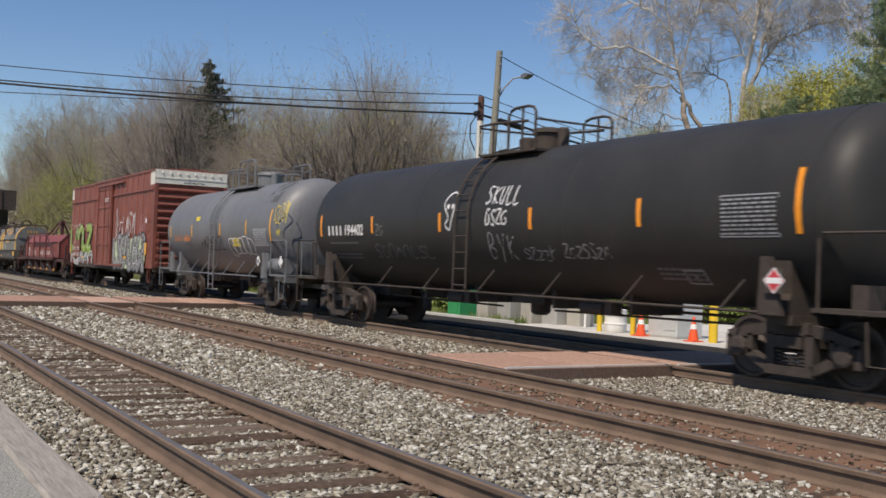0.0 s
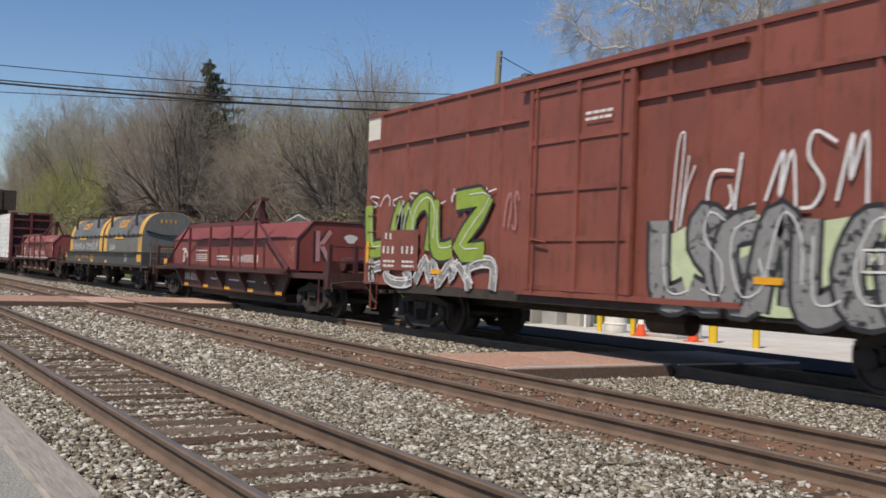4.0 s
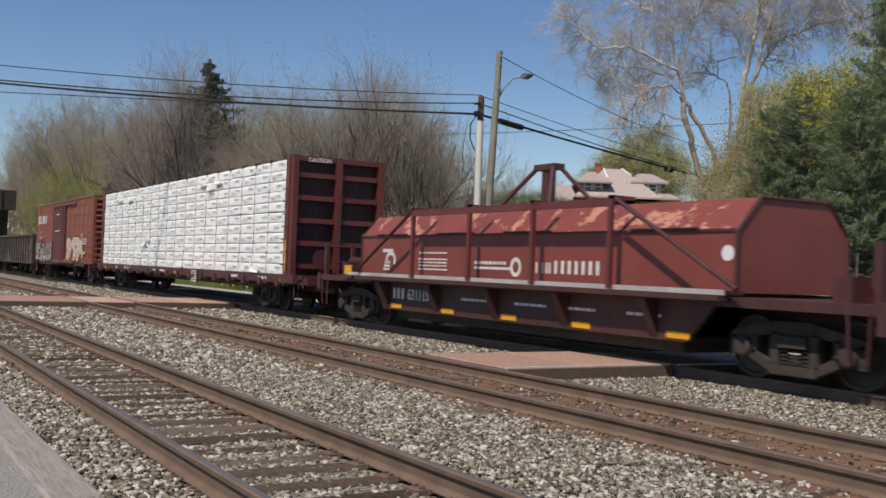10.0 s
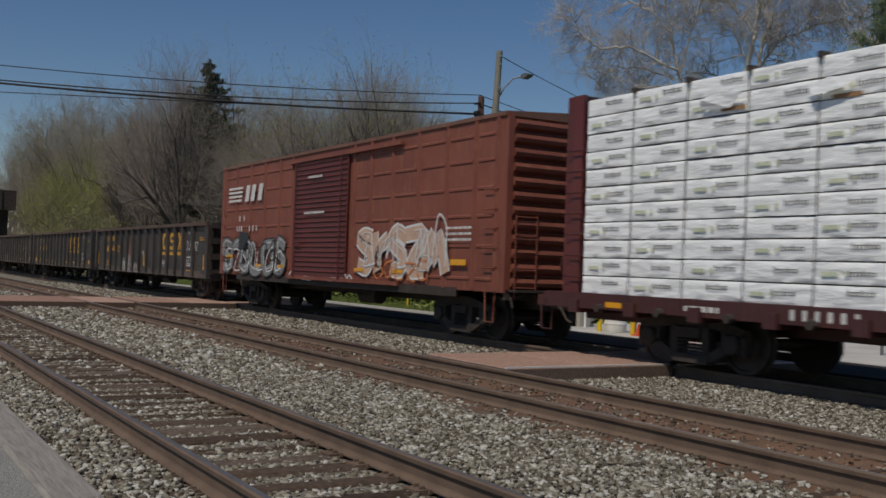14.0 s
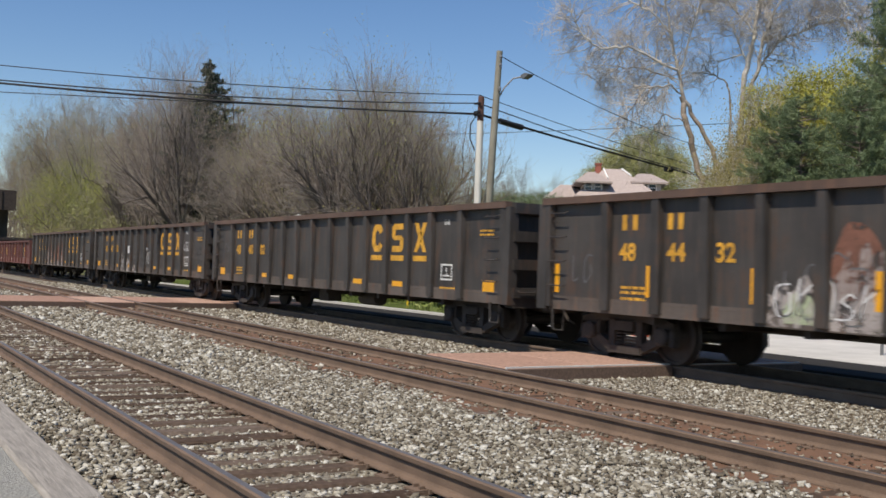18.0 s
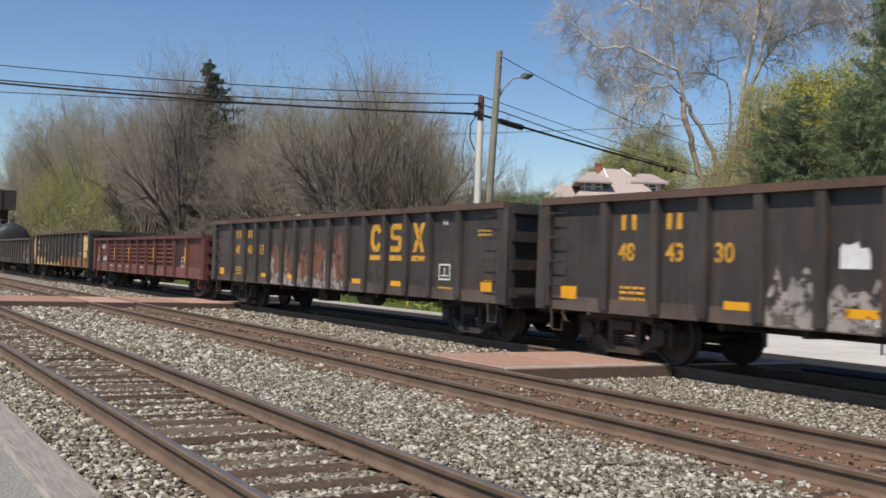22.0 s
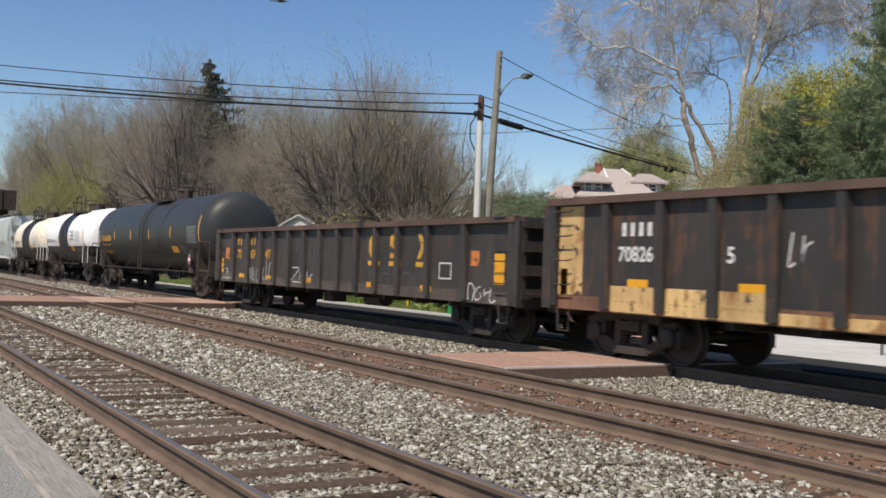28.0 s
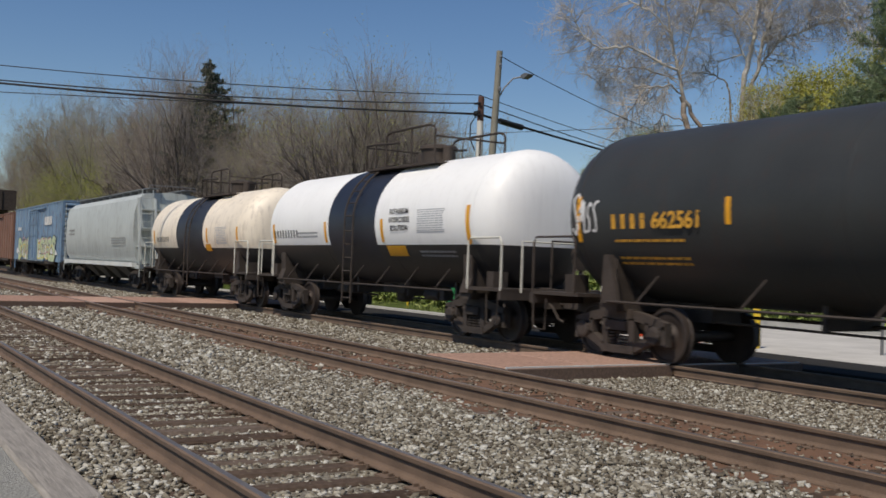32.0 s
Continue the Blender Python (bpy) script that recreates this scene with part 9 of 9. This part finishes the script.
tube(bm, [(0.55, -0.1, 9.0), (0.7, 0.15, 9.55), (0.9, 0.45, 9.95), (1.15, 0.8, 10.05)], 0.035, 8)
arm = part("lamp_arm", bm, STEEL_GREY, p)
bm = B()
prism(bm, [(1.05, 9.98), (1.2, 9.93), (1.55, 10.0), (1.62, 10.08), (1.4, 10.16), (1.1, 10.12)], "y", 0.7, 1.0)
part("lamp_head", bm, STEEL_GREY, arm, "grey cobra-head street lamp")
bm = B()
for z in (9.4, 10.4, 10.75):
    lathe(bm, [(z, 0.05), (z + 0.08, 0.07), (z + 0.16, 0.04)], "z", (0.72, -0.1), 8)
    box(bm, 0.5, 0.78, -0.14, -0.06, z - 0.04, z)
part("insulators", bm, STEEL_GREY, p)


def wire(label, pts, r, sag):
    """A cable that hangs between its ends."""
    t = thing("overhead_wire", label, "wire", "overhead wires")
    bm = B()
    for (a, b), s in zip(zip(pts, pts[1:]), sag):
        a, b = Vector(a), Vector(b)
        tube(bm, [a.lerp(b, k / 20) - Vector((0, 0, 4 * s * (k / 20) * (1 - k / 20))) for k in range(21)], r, 5)
    part("cable", bm, CABLE, t)


WL, WR = (-41.0, -8.0), (-45.5, 49.6)
wire("thin black overhead wire over the tracks", [(*WL, 8.39), (-36.1, 23.1, 8.85), (*WR, 7.9)], 0.018, (0.51, 0.25))
wire("black overhead cable over the tracks", [(*WL, 7.88), (-36.1, 23.1, 8.5), (*WR, 7.5)], 0.026, (0.6, 0.3))
wire("thick black overhead cable over the tracks", [(*WL, 7.75), (-36.1, 23.1, 8.05), (*WR, 7.3)], 0.04, (0.44, 0.1))
wire("thin black overhead wire over the tracks", [(*WL, 6.53), (-36.1, 23.1, 8.0), (*WR, 7.25)], 0.016, (0.0, 0.1))
wire("thin wire running from the lamp pole", [(-35.82, 23.9, 10.6), (-46.5, 52.0, 9.3)], 0.018, (0.7,))
wire("thin distant wire behind the sycamores", [(-60.0, 26.5, 9.6), (-33.5, 66.0, 13.2)], 0.02, (0.3,))
t = thing("cable_splice", "black splice case on the overhead cable", "cable box", "", (-37.1, 25.6, 7.93))
bm = B()
tube(bm, [(0.25, -0.9, 0.06), (0, 0, 0), (-0.1, 0.55, -0.04)], 0.13, 10)
part("case", bm, CABLE, t, "", True)
t = thing("cable_splice", "small black splice on the overhead cable", "cable box", "", (-42.0, 39.6, 7.42))
bm = B()
tube(bm, [(0, -0.25, 0), (0, 0.25, 0)], 0.14, 8)
part("case", bm, CABLE, t, "", True)

# ---- the house behind the forecourt ----
ROOF = piece_mat("grey_pink_shingles", [(0.0, (0.31, 0.265, 0.25)), (1.0, (0.41, 0.355, 0.335))], 0.9, (1.0, 1.0, 6.0), 6.0, 0.4)
WALL_W = plain("off_white_siding", (0.45, 0.44, 0.41), 0.8, 0.0, 0.06, 1, 30, 0.1)
TRIM_W = plain("white_trim_paint", (0.78, 0.78, 0.76), 0.6, 0.0, 0.04)
BRICK = plain("red_chimney_brick", (0.3, 0.1, 0.07), 0.9, 0.0, 0.25, 4, 30, 0.3)
GLASS, gn, gl, gb = mat_new("window_glass", 0.05)
gb.inputs["Base Color"].default_value, gb.inputs["Specular IOR Level"].default_value = (0.03, 0.035, 0.04, 1), 0.7


def hip_roof(bm, x0, x1, y0, y1, z, rise, over=0.5, ridge=0.5):
    a, b, c, d = x0 - over, x1 + over, y0 - over, y1 + over
    m, h = (c + d) / 2, (b - a) * (1 - ridge) / 2
    v = [bm.verts.new(q) for q in ((a, c, z), (b, c, z), (b, d, z), (a, d, z), (a + h, m, z + rise), (b - h, m, z + rise), (a, c, z - 0.15), (b, c, z - 0.15), (b, d, z - 0.15), (a, d, z - 0.15))]
    for f in ((0, 1, 5, 4), (1, 2, 5), (2, 3, 4, 5), (3, 0, 4), (6, 7, 1, 0), (7, 8, 2, 1), (8, 9, 3, 2), (9, 6, 0, 3), (9, 8, 7, 6)):
        bm.faces.new([v[i] for i in f])


def window(house, x, y, z, w, h, axis="y"):
    """A sash window with frame, sill and two panes, proud of the wall that faces -y."""
    bm = B()
    for a, b, c, d in ((-w / 2 - 0.08, w / 2 + 0.08, h, h + 0.1), (-w / 2 - 0.08, -w / 2, 0, h), (w / 2, w / 2 + 0.08, 0, h), (-w / 2, w / 2, h / 2 - 0.03, h / 2 + 0.03)):
        box(bm, x + a, x + b, y - 0.06, y + 0.02, z + c, z + d)
    win = part("window", bm, TRIM_W, house, "white framed sash window")
    bm = B()
    box(bm, x - w / 2 - 0.12, x + w / 2 + 0.12, y - 0.12, y + 0.02, z - 0.08, z)
    part("sill", bm, TRIM_W, win)
    for k in (0, 1):
        bm = B()
        box(bm, x - w / 2, x + w / 2, y - 0.03, y - 0.015, z + k * h / 2 + 0.03 * k, z + (k + 1) * h / 2 - 0.03 * (1 - k))
        part("pane", bm, GLASS, win)


def build_house():
    h = thing("house", "off-white house with grey-pink hipped roofs and a dormer", "house", loc=(-73.3, 62.2, 2.0))
    h.rotation_euler = (0, 0, radians(56))
    bm = B()
    box(bm, -3.4, 3.2, -1.3, 4.2, -3.0, 6.5)
    part("wall", bm, WALL_W, h)
    bm = B()
    hip_roof(bm, -3.4, 3.2, -4.6, 4.2, 6.4, 2.95, 0.55, 0.22)
    roof = part("roof", bm, ROOF, h)
    bm = B()
    box(bm, -1.7, -1.15, 0.2, 0.75, 8.2, 9.85)
    box(bm, -1.76, -1.09, 0.14, 0.81, 9.75, 9.9)
    part("chimney", bm, BRICK, roof)
    bm = B()
    tube(bm, [(0.72, -0.2, 9.38), (1.45, -1.5, 8.65)], 0.08, 6)
    part("hip_flashing", bm, TRIM_W, roof)
    bm = B()
    tube(bm, [(-1.0, -0.3, 9.36), (-0.75, -2.1, 8.3)], 0.08, 6)
    part("hip_flashing", bm, TRIM_W, roof)
    # dormer towards the tracks, with its own hipped roof
    bm = B()
    box(bm, -3.1, -1.4, -4.1, 0.4, 6.5, 7.72)
    d = part("dormer", bm, WALL_W, h)
    bm = B()
    hip_roof(bm, -3.1, -1.4, -4.1, 0.8, 7.72, 1.15, 0.8, 0.2)
    part("dormer_roof", bm, ROOF, d)
    for x in (-2.68, -1.85):
        window(h, x, -4.1, 6.98, 0.55, 0.62)
    # lower roof at one end, second hip at the other
    bm = B()
    box(bm, -6.2, -3.4, -2.2, 3.4, -3.0, 6.2)
    w = part("wing", bm, WALL_W, h)
    bm = B()
    hip_roof(bm, -6.2, -2.2, -2.2, 3.4, 6.2, 1.6, 0.5, 0.3)
    part("wing_roof", bm, ROOF, w)
    bm = B()
    box(bm, 1.9, 4.1, -2.2, 4.0, -3.0, 8.0)
    w = part("wing", bm, WALL_W, h)
    bm = B()
    hip_roof(bm, 1.9, 4.1, -2.2, 4.0, 8.0, 1.1, 0.65, 0.35)
    part("wing_roof", bm, ROOF, w)
    for x in (2.5, 3.3):
        window(h, x, -2.2, 7.2, 0.6, 0.6)
    bm = B()
    hip_roof(bm, 1.4, 5.2, -4.4, 3.0, 6.4, 1.0, 0.4, 0.5)
    part("skirt_roof", bm, ROOF, w)
    # panes spread over the wall; their dark glass also stands for porch shade
    bm = B()
    box(bm, -3.3, 3.1, -1.39, -1.3, 3.6, 6.45)
    band = part("window_bay", bm, TRIM_W, h, "wide window bay with pale frame")
    for x in (-3.2, -1.93, -0.66, 0.61, 1.88):
        bm = B()
        box(bm, x, x + 1.17, -1.42, -1.392, 3.75, 6.35)
        part("pane", bm, GLASS, band)
    bm = B()
    lathe(bm, [(-1.5, 0.02), (-1.5, 0.27), (-1.44, 0.29)], "y", (0.8, 5.85), 14)
    part("round_vent", bm, TRIM_W, h, "round white vent")
    bm = B()
    box(bm, -2.1, -1.62, -1.5, -1.44, 3.6, 4.08)
    part("sign_plate", bm, TRIM_W, h, "small white sign plate")
    bm = B()
    box(bm, -1.95, -1.77, -1.51, -1.502, 3.7, 3.98)
    part("sign_bar", bm, BRICK, h)


build_house()


def build_shed():
    h = thing("shed", "small white gabled shed at the wood's edge", "shed", loc=(-61.1, 26.25, -0.12))
    h.rotation_euler = (0, 0, radians(149))
    bm = B()
    prism(bm, [(-1.3, -0.4), (1.3, -0.4), (1.3, 3.85), (0.2, 4.5), (-1.3, 3.75)], "x", -3.2, 0)
    part("wall", bm, WHITE_SIDING, h, "white painted siding")
    for a, b in (((-1.5, 3.65), (0.2, 4.52)), ((0.2, 4.52), (1.5, 3.72))):
        bm = B()
        prism(bm, [a, b, (b[0], b[1] + 0.08), (a[0], a[1] + 0.08)], "x", -3.4, 0.2)
        bmesh.ops.recalc_face_normals(bm, faces=bm.faces)
        part("roof", bm, WHITE_SIDING, h)


WHITE_SIDING = plain("white_shed_siding", (0.8, 0.8, 0.79), 0.7, 0.0, 0.08, 1, 20, 0.1)
build_shed()

# ---- the dark road bridge far down the line ----
SOOTY = plain("sooty_bridge_stone", (0.075, 0.07, 0.062), 0.9, 0.0, 0.3, 0.8, 20, 0.4)
b = tagged(thing("road_bridge", "dark steel girder bridge across the tracks", "bridge", loc=(-131, 0, 0)))
bm = B()
box(bm, -4.5, -4.1, -25, 17.6, 6.4, 8.7)
box(bm, 4.1, 4.5, -25, 17.6, 6.4, 8.7)
for y in np.arange(-24, 17.5, 2.0):
    box(bm, 4.5, 4.62, y - 0.06, y + 0.06, 6.4, 8.7)
part("girder", bm, DARK_STEEL, b)
bm = B()
box(bm, -4.1, 4.1, -25, 17.6, 6.6, 7.1)
part("deck", bm, SOOTY, b)
bm = B()
box(bm, -4.1, -1.0, 15.6, 17.5, -0.5, 6.6)
part("abutment", bm, SOOTY, b, "sooty dark stone abutment")
bm = B()
box(bm, -5, 5, -26.5, -25, -0.5, 6.6)
part("abutment", bm, SOOTY, b, "sooty dark stone abutment")

# ---- the forecourt's small things ----
BOLLARD_Y = plain("yellow_bollard_paint", (0.7, 0.48, 0.03), 0.5, 0.0, 0.1)
CONE_O = plain("orange_cone_plastic", (0.75, 0.1, 0.03), 0.45, 0.0, 0.08)
GREEN_BOX = plain("green_cabinet_paint", (0.03, 0.28, 0.1), 0.5, 0.0, 0.12)
CABINET = plain("pale_cabinet_paint", (0.5, 0.52, 0.52), 0.5, 0.0, 0.06)
BLOCK_BEIGE = plain("beige_concrete_block", (0.42, 0.4, 0.35), 0.9, 0.0, 0.12, 2, 30, 0.3)
GREY_BLOCK = plain("grey_concrete_block", (0.36, 0.36, 0.34), 0.9, 0.0, 0.12, 2, 30, 0.3)
FZ = -0.116


def bollard(x, y, r):
    t = thing("bollard", "yellow round steel bollard on the forecourt", "bollard", "yellow bollards", (x, y, FZ))
    bm = B()
    lathe(bm, [(0, r), (0.97, r), (1.03, r * 0.7), (1.05, 0.01)], "z", (0, 0), 12)
    part("post", bm, BOLLARD_Y, t, "", True)


for x, y, r in ((-21.3, 17.75, 0.07), (-19.85, 17.65, 0.07), (-17.45, 18.05, 0.11), (-15.95, 17.85, 0.085)):
    bollard(x, y, r)


def cone(x, y):
    t = thing("traffic_cone", "orange traffic cone with white collar", "traffic cone", "traffic cones", (x, y, FZ))
    bm = B()
    box(bm, -0.17, 0.17, -0.17, 0.17, 0, 0.03)
    part("base", bm, CONE_O, t)
    bm = B()
    lathe(bm, [(0.03, 0.13), (0.58, 0.035), (0.6, 0.02)], "z", (0, 0), 14)
    part("cone", bm, CONE_O, t, "", True)
    bm = B()
    lathe(bm, [(0.3, 0.0885), (0.42, 0.0675)], "z", (0, 0), 14)
    part("collar", bm, TRIM_W, t, "white reflective collar", True)


cone(-17.8, 17.75)
cone(-19.6, 17.7)
# tall pale cabinet with a dark window, on a low plinth
t = thing("utility_cabinet", "tall pale grey electrical cabinet with dark window", "cabinet", "", (-18.95, 18.3, FZ))
bm = B()
cbox(bm, -0.62, 0.42, -0.4, 0.5, 0.06, 1.6, 0.03)
part("body", bm, CABINET, t)
bm = B()
box(bm, -0.66, 0.46, -0.44, 0.54, 0, 0.06)
part("plinth", bm, GREY_BLOCK, t)
bm = B()
cbox(bm, -0.66, 0.46, -0.46, 0.54, 1.6, 1.66, 0.02)
part("roof", bm, CABINET, t)
bm = B()
cbox(bm, -0.02, 0.38, -0.412, -0.402, 0.2, 1.5, 0.004)
door = part("door", bm, CABINET, t)
bm = B()
box(bm, 0.3, 0.33, -0.44, -0.412, 0.8, 0.95)
part("handle", bm, DARK_STEEL, door, "dark handle")
bm = B()
box(bm, -0.48, -0.1, -0.415, -0.402, 0.55, 1.0)
part("window", bm, DARK_STEEL, t, "dark window")
# white drum with a dark meter box on a post behind it
t = thing("drum", "white plastic drum standing on the forecourt", "drum", "", (-21.05, 18.1, FZ))
bm = B()
lathe(bm, [(0, 0.28), (0.03, 0.3), (0.2, 0.3), (0.21, 0.315), (0.24, 0.315), (0.25, 0.3), (0.42, 0.3), (0.43, 0.315), (0.46, 0.315), (0.47, 0.3), (0.6, 0.29), (0.62, 0.27), (0.62, 0.01)], "z", (0, 0), 20)
part("body", bm, TRIM_W, t, "", True)
t = thing("meter_box", "dark grey meter box on a steel post", "meter box", "", (-21.0, 18.75, FZ))
bm = B()
tube(bm, [(0, 0, 0), (0, 0, 0.7)], 0.04, 8)
part("post", bm, STEEL_GREY, t)
bm = B()
cbox(bm, -0.26, 0.26, -0.12, 0.12, 0.7, 1.35, 0.02)
part("box", bm, DARK_STEEL, t)
t = thing("white_post", "thin white marker post by the forecourt", "post", "", (-22.9, 18.55, FZ))
bm = B()
tube(bm, [(0, 0, 0), (0, 0, 1.15)], 0.035, 8)
part("post", bm, TRIM_W, t)
# wall of loose concrete blocks along the forecourt's end
for k, (w, h) in enumerate(((0.62, 0.95), (0.7, 1.0), (0.55, 0.9), (0.72, 1.0), (0.6, 0.85))):
    x = -26.7 + 0.82 * k
    y = 17.75 + 0.26 * k
    t = thing("concrete_block", "grey concrete block standing beside the forecourt", "block", "concrete blocks", (x, y, FZ - 0.15))
    bm = B()
    cbox(bm, -w / 2, w / 2, -0.3, 0.3, 0, h + 0.15, 0.04)
    part("block", bm, GREY_BLOCK if k % 2 else BLOCK_BEIGE, t)
t = thing("green_cabinet", "green metal transformer cabinet on the verge", "cabinet", "", (-28.25, 17.75, -0.3))
bm = B()
cbox(bm, -0.36, 0.36, -0.4, 0.4, 0, 1.15, 0.05)
part("body", bm, GREEN_BOX, t)
bm = B()
cbox(bm, -0.39, 0.39, -0.43, 0.43, 1.15, 1.22, 0.03)
part("lid", bm, GREEN_BOX, t)
bm = B()
cbox(bm, -0.3, 0.3, -0.415, -0.402, 0.12, 1.05, 0.004)
part("door", bm, GREEN_BOX, t)
bm = B()
box(bm, -80, -24.5, 17.004, 17.2, -0.5, -0.04)
tagged(part("kerb", bm, CONCRETE), "pale concrete kerb between road and verge", "kerb", kind="structure")
for x in (-33.2, -46):
    t = thing("marker_post", "slim yellow marker post in the grass", "post", "marker posts", (x, 18.4, -0.33))
    bm = B()
    tube(bm, [(0, 0, 0), (0, 0, 1.1)], 0.05, 8)
    part("post", bm, BOLLARD_Y, t)
for x, y in ((-14.0, 19.6), (-12.2, 20.4)):
    t = thing("railing_post", "slim grey steel post on the forecourt", "post", "steel posts", (x, y, FZ))
    bm = B()
    tube(bm, [(0, 0, 0), (0, 0, 1.1)], 0.035, 8)
    part("post", bm, STEEL_GREY, t)

# grass and low green plants on the verge
rng = random.Random(17)
pts, v0 = [], []
r = np.random.RandomState(9)
n = 26000
gx, gy = r.uniform(-75, -24.6, n), 17.25 + r.exponential(2.6, n)
gz = np.array([ground_z(a, b) for a, b in zip(gx, gy)])
hh = r.uniform(0.1, 0.28, n) * (1 + 0.8 * (np.sin(gx * 0.9) > 0.3))
lean = r.normal(0, 0.08, (n, 2))
w = r.uniform(0.015, 0.04, n)
v = np.stack([np.stack([gx - w, gy, gz], 1), np.stack([gx + w, gy + w, gz], 1), np.stack([gx + lean[:, 0], gy + lean[:, 1], gz + hh], 1)], 1).reshape(-1, 3)
ob = part_mesh("grass", mesh_np("grass", v, np.arange(3 * n).reshape(-1, 3)), leaf_mat("verge_grass", [(0.0, (0.06, 0.1, 0.02)), (0.6, (0.12, 0.17, 0.04)), (1.0, (0.22, 0.22, 0.08))]))
tagged(ob, "green spring grass along the roadside verge", "grass", kind="stuff")
hedge = bare_tree_meshes(306, 1.6, (10, 6, 5), 0.8, 0.05, 0.14, TWIG, TWIG, 3, LEAF_G, r=0.03, bud_n=9, bud_size=0.07)
for i in range(20):
    x = -29.2 - i * 1.35 + rng.uniform(-0.3, 0.3)
    plant("bush", hedge, "low green leafy bush on the verge", "bush", "verge bushes", x, 20.6 + rng.uniform(-0.8, 0.8), -0.35, rng.uniform(0, 360), rng.uniform(0.7, 1.15), 1.4)
# low plants and a pale kerbstone line at the back of the forecourt
bm = B()
box(bm, -24.5, 60, 27.0, 27.4, -0.5, 0.1)
tagged(part("kerb_back", bm, GREY_BLOCK), "grey stone edging at the back of the forecourt", "kerb", kind="structure")
for i in range(16):
    x = -34 + i * 1.7
    plant("bush", hedge, "low green leafy bush behind the forecourt", "bush", "forecourt bushes", x, 28.3 + rng.uniform(-0.5, 0.5), ground_z(x, 28.3), rng.uniform(0, 360), rng.uniform(0.8, 1.3), 1.4)


# ---- a bird that crosses the sky ----
FEATHER = plain("dark_grey_feathers", (0.07, 0.07, 0.075), 0.8)
bird = thing("bird", "small dark bird in flight with spread wings", "bird")
bm = B()
lathe(bm, [(-0.16, 0.004), (-0.08, 0.02), (0.0, 0.034), (0.07, 0.03), (0.1, 0.02), (0.13, 0.018), (0.155, 0.004)], "x", (0, 0), 10)
part("body", bm, FEATHER, bird, "", True)
bm = B()
hexa(bm, [(-0.24, -0.03, -0.002), (-0.14, -0.012, -0.004), (-0.14, 0.012, -0.004), (-0.24, 0.03, -0.002), (-0.24, -0.03, 0.002), (-0.14, -0.012, 0.006), (-0.14, 0.012, 0.006), (-0.24, 0.03, 0.002)])
part("tail", bm, FEATHER, bird)
for s in (-1, 1):
    bm = B()
    hexa(bm, [(-0.06, s * 0.02, 0.0), (0.06, s * 0.02, 0.0), (0.05, s * 0.26, 0.04), (-0.02, s * 0.26, 0.04), (-0.06, s * 0.02, 0.008), (0.06, s * 0.02, 0.01), (0.05, s * 0.26, 0.046), (-0.02, s * 0.26, 0.044)])
    bmesh.ops.recalc_face_normals(bm, faces=bm.faces)
    part("wing", bm, FEATHER, bird)


# ---- how the train and the bird move ----
def gone(t):
    """How far the train has come along the track at t seconds; it gathers a little speed."""
    return 9.148 * (t - 16) + 0.00725 * (t - 16) ** 2


def motions():
    # the bird dips into view once
    walk(bird, [(0, pose(-60, -40, 30, 0, 0, 60)), (27, pose(-22.5, 1.5, 8.9, 0, 0, 60)), (27.9, pose(-20.9, 6.9, 7.4, 0, 0, 62)), (28.0, pose(-20.6, 8.0, 7.08, 0, 0, 60)), (28.1, pose(-20.3, 9.1, 7.5, 0, 0, 58)), (29, pose(-17, 18, 12, 0, 0, 55)), (32, pose(10, 50, 30, 0, 0, 50))])
    for car, q in TRAIN:
        walk(car, [(t, pose(q + gone(t), T3, 0)) for t in range(0, 33, 2)])
    # the wheels roll: the front axles of all trucks turn alike, and so do the rear ones
    for k, sets in WHEELS.items():
        walk(sets[0], [(2 * i / FPS, pose(k * 0.89, 0, 0.46) @ Matrix.Rotation((gone(2 * i / FPS) / 0.46) % (2 * math.pi), 4, "Y")) for i in range(481)])
        turn = sets[0].animation_data
        for w in sets[1:]:
            w.rotation_mode = "QUATERNION"
            keys = w.animation_data_create()
            keys.action = turn.action
            keys.action_slot = turn.action_slot


motions()
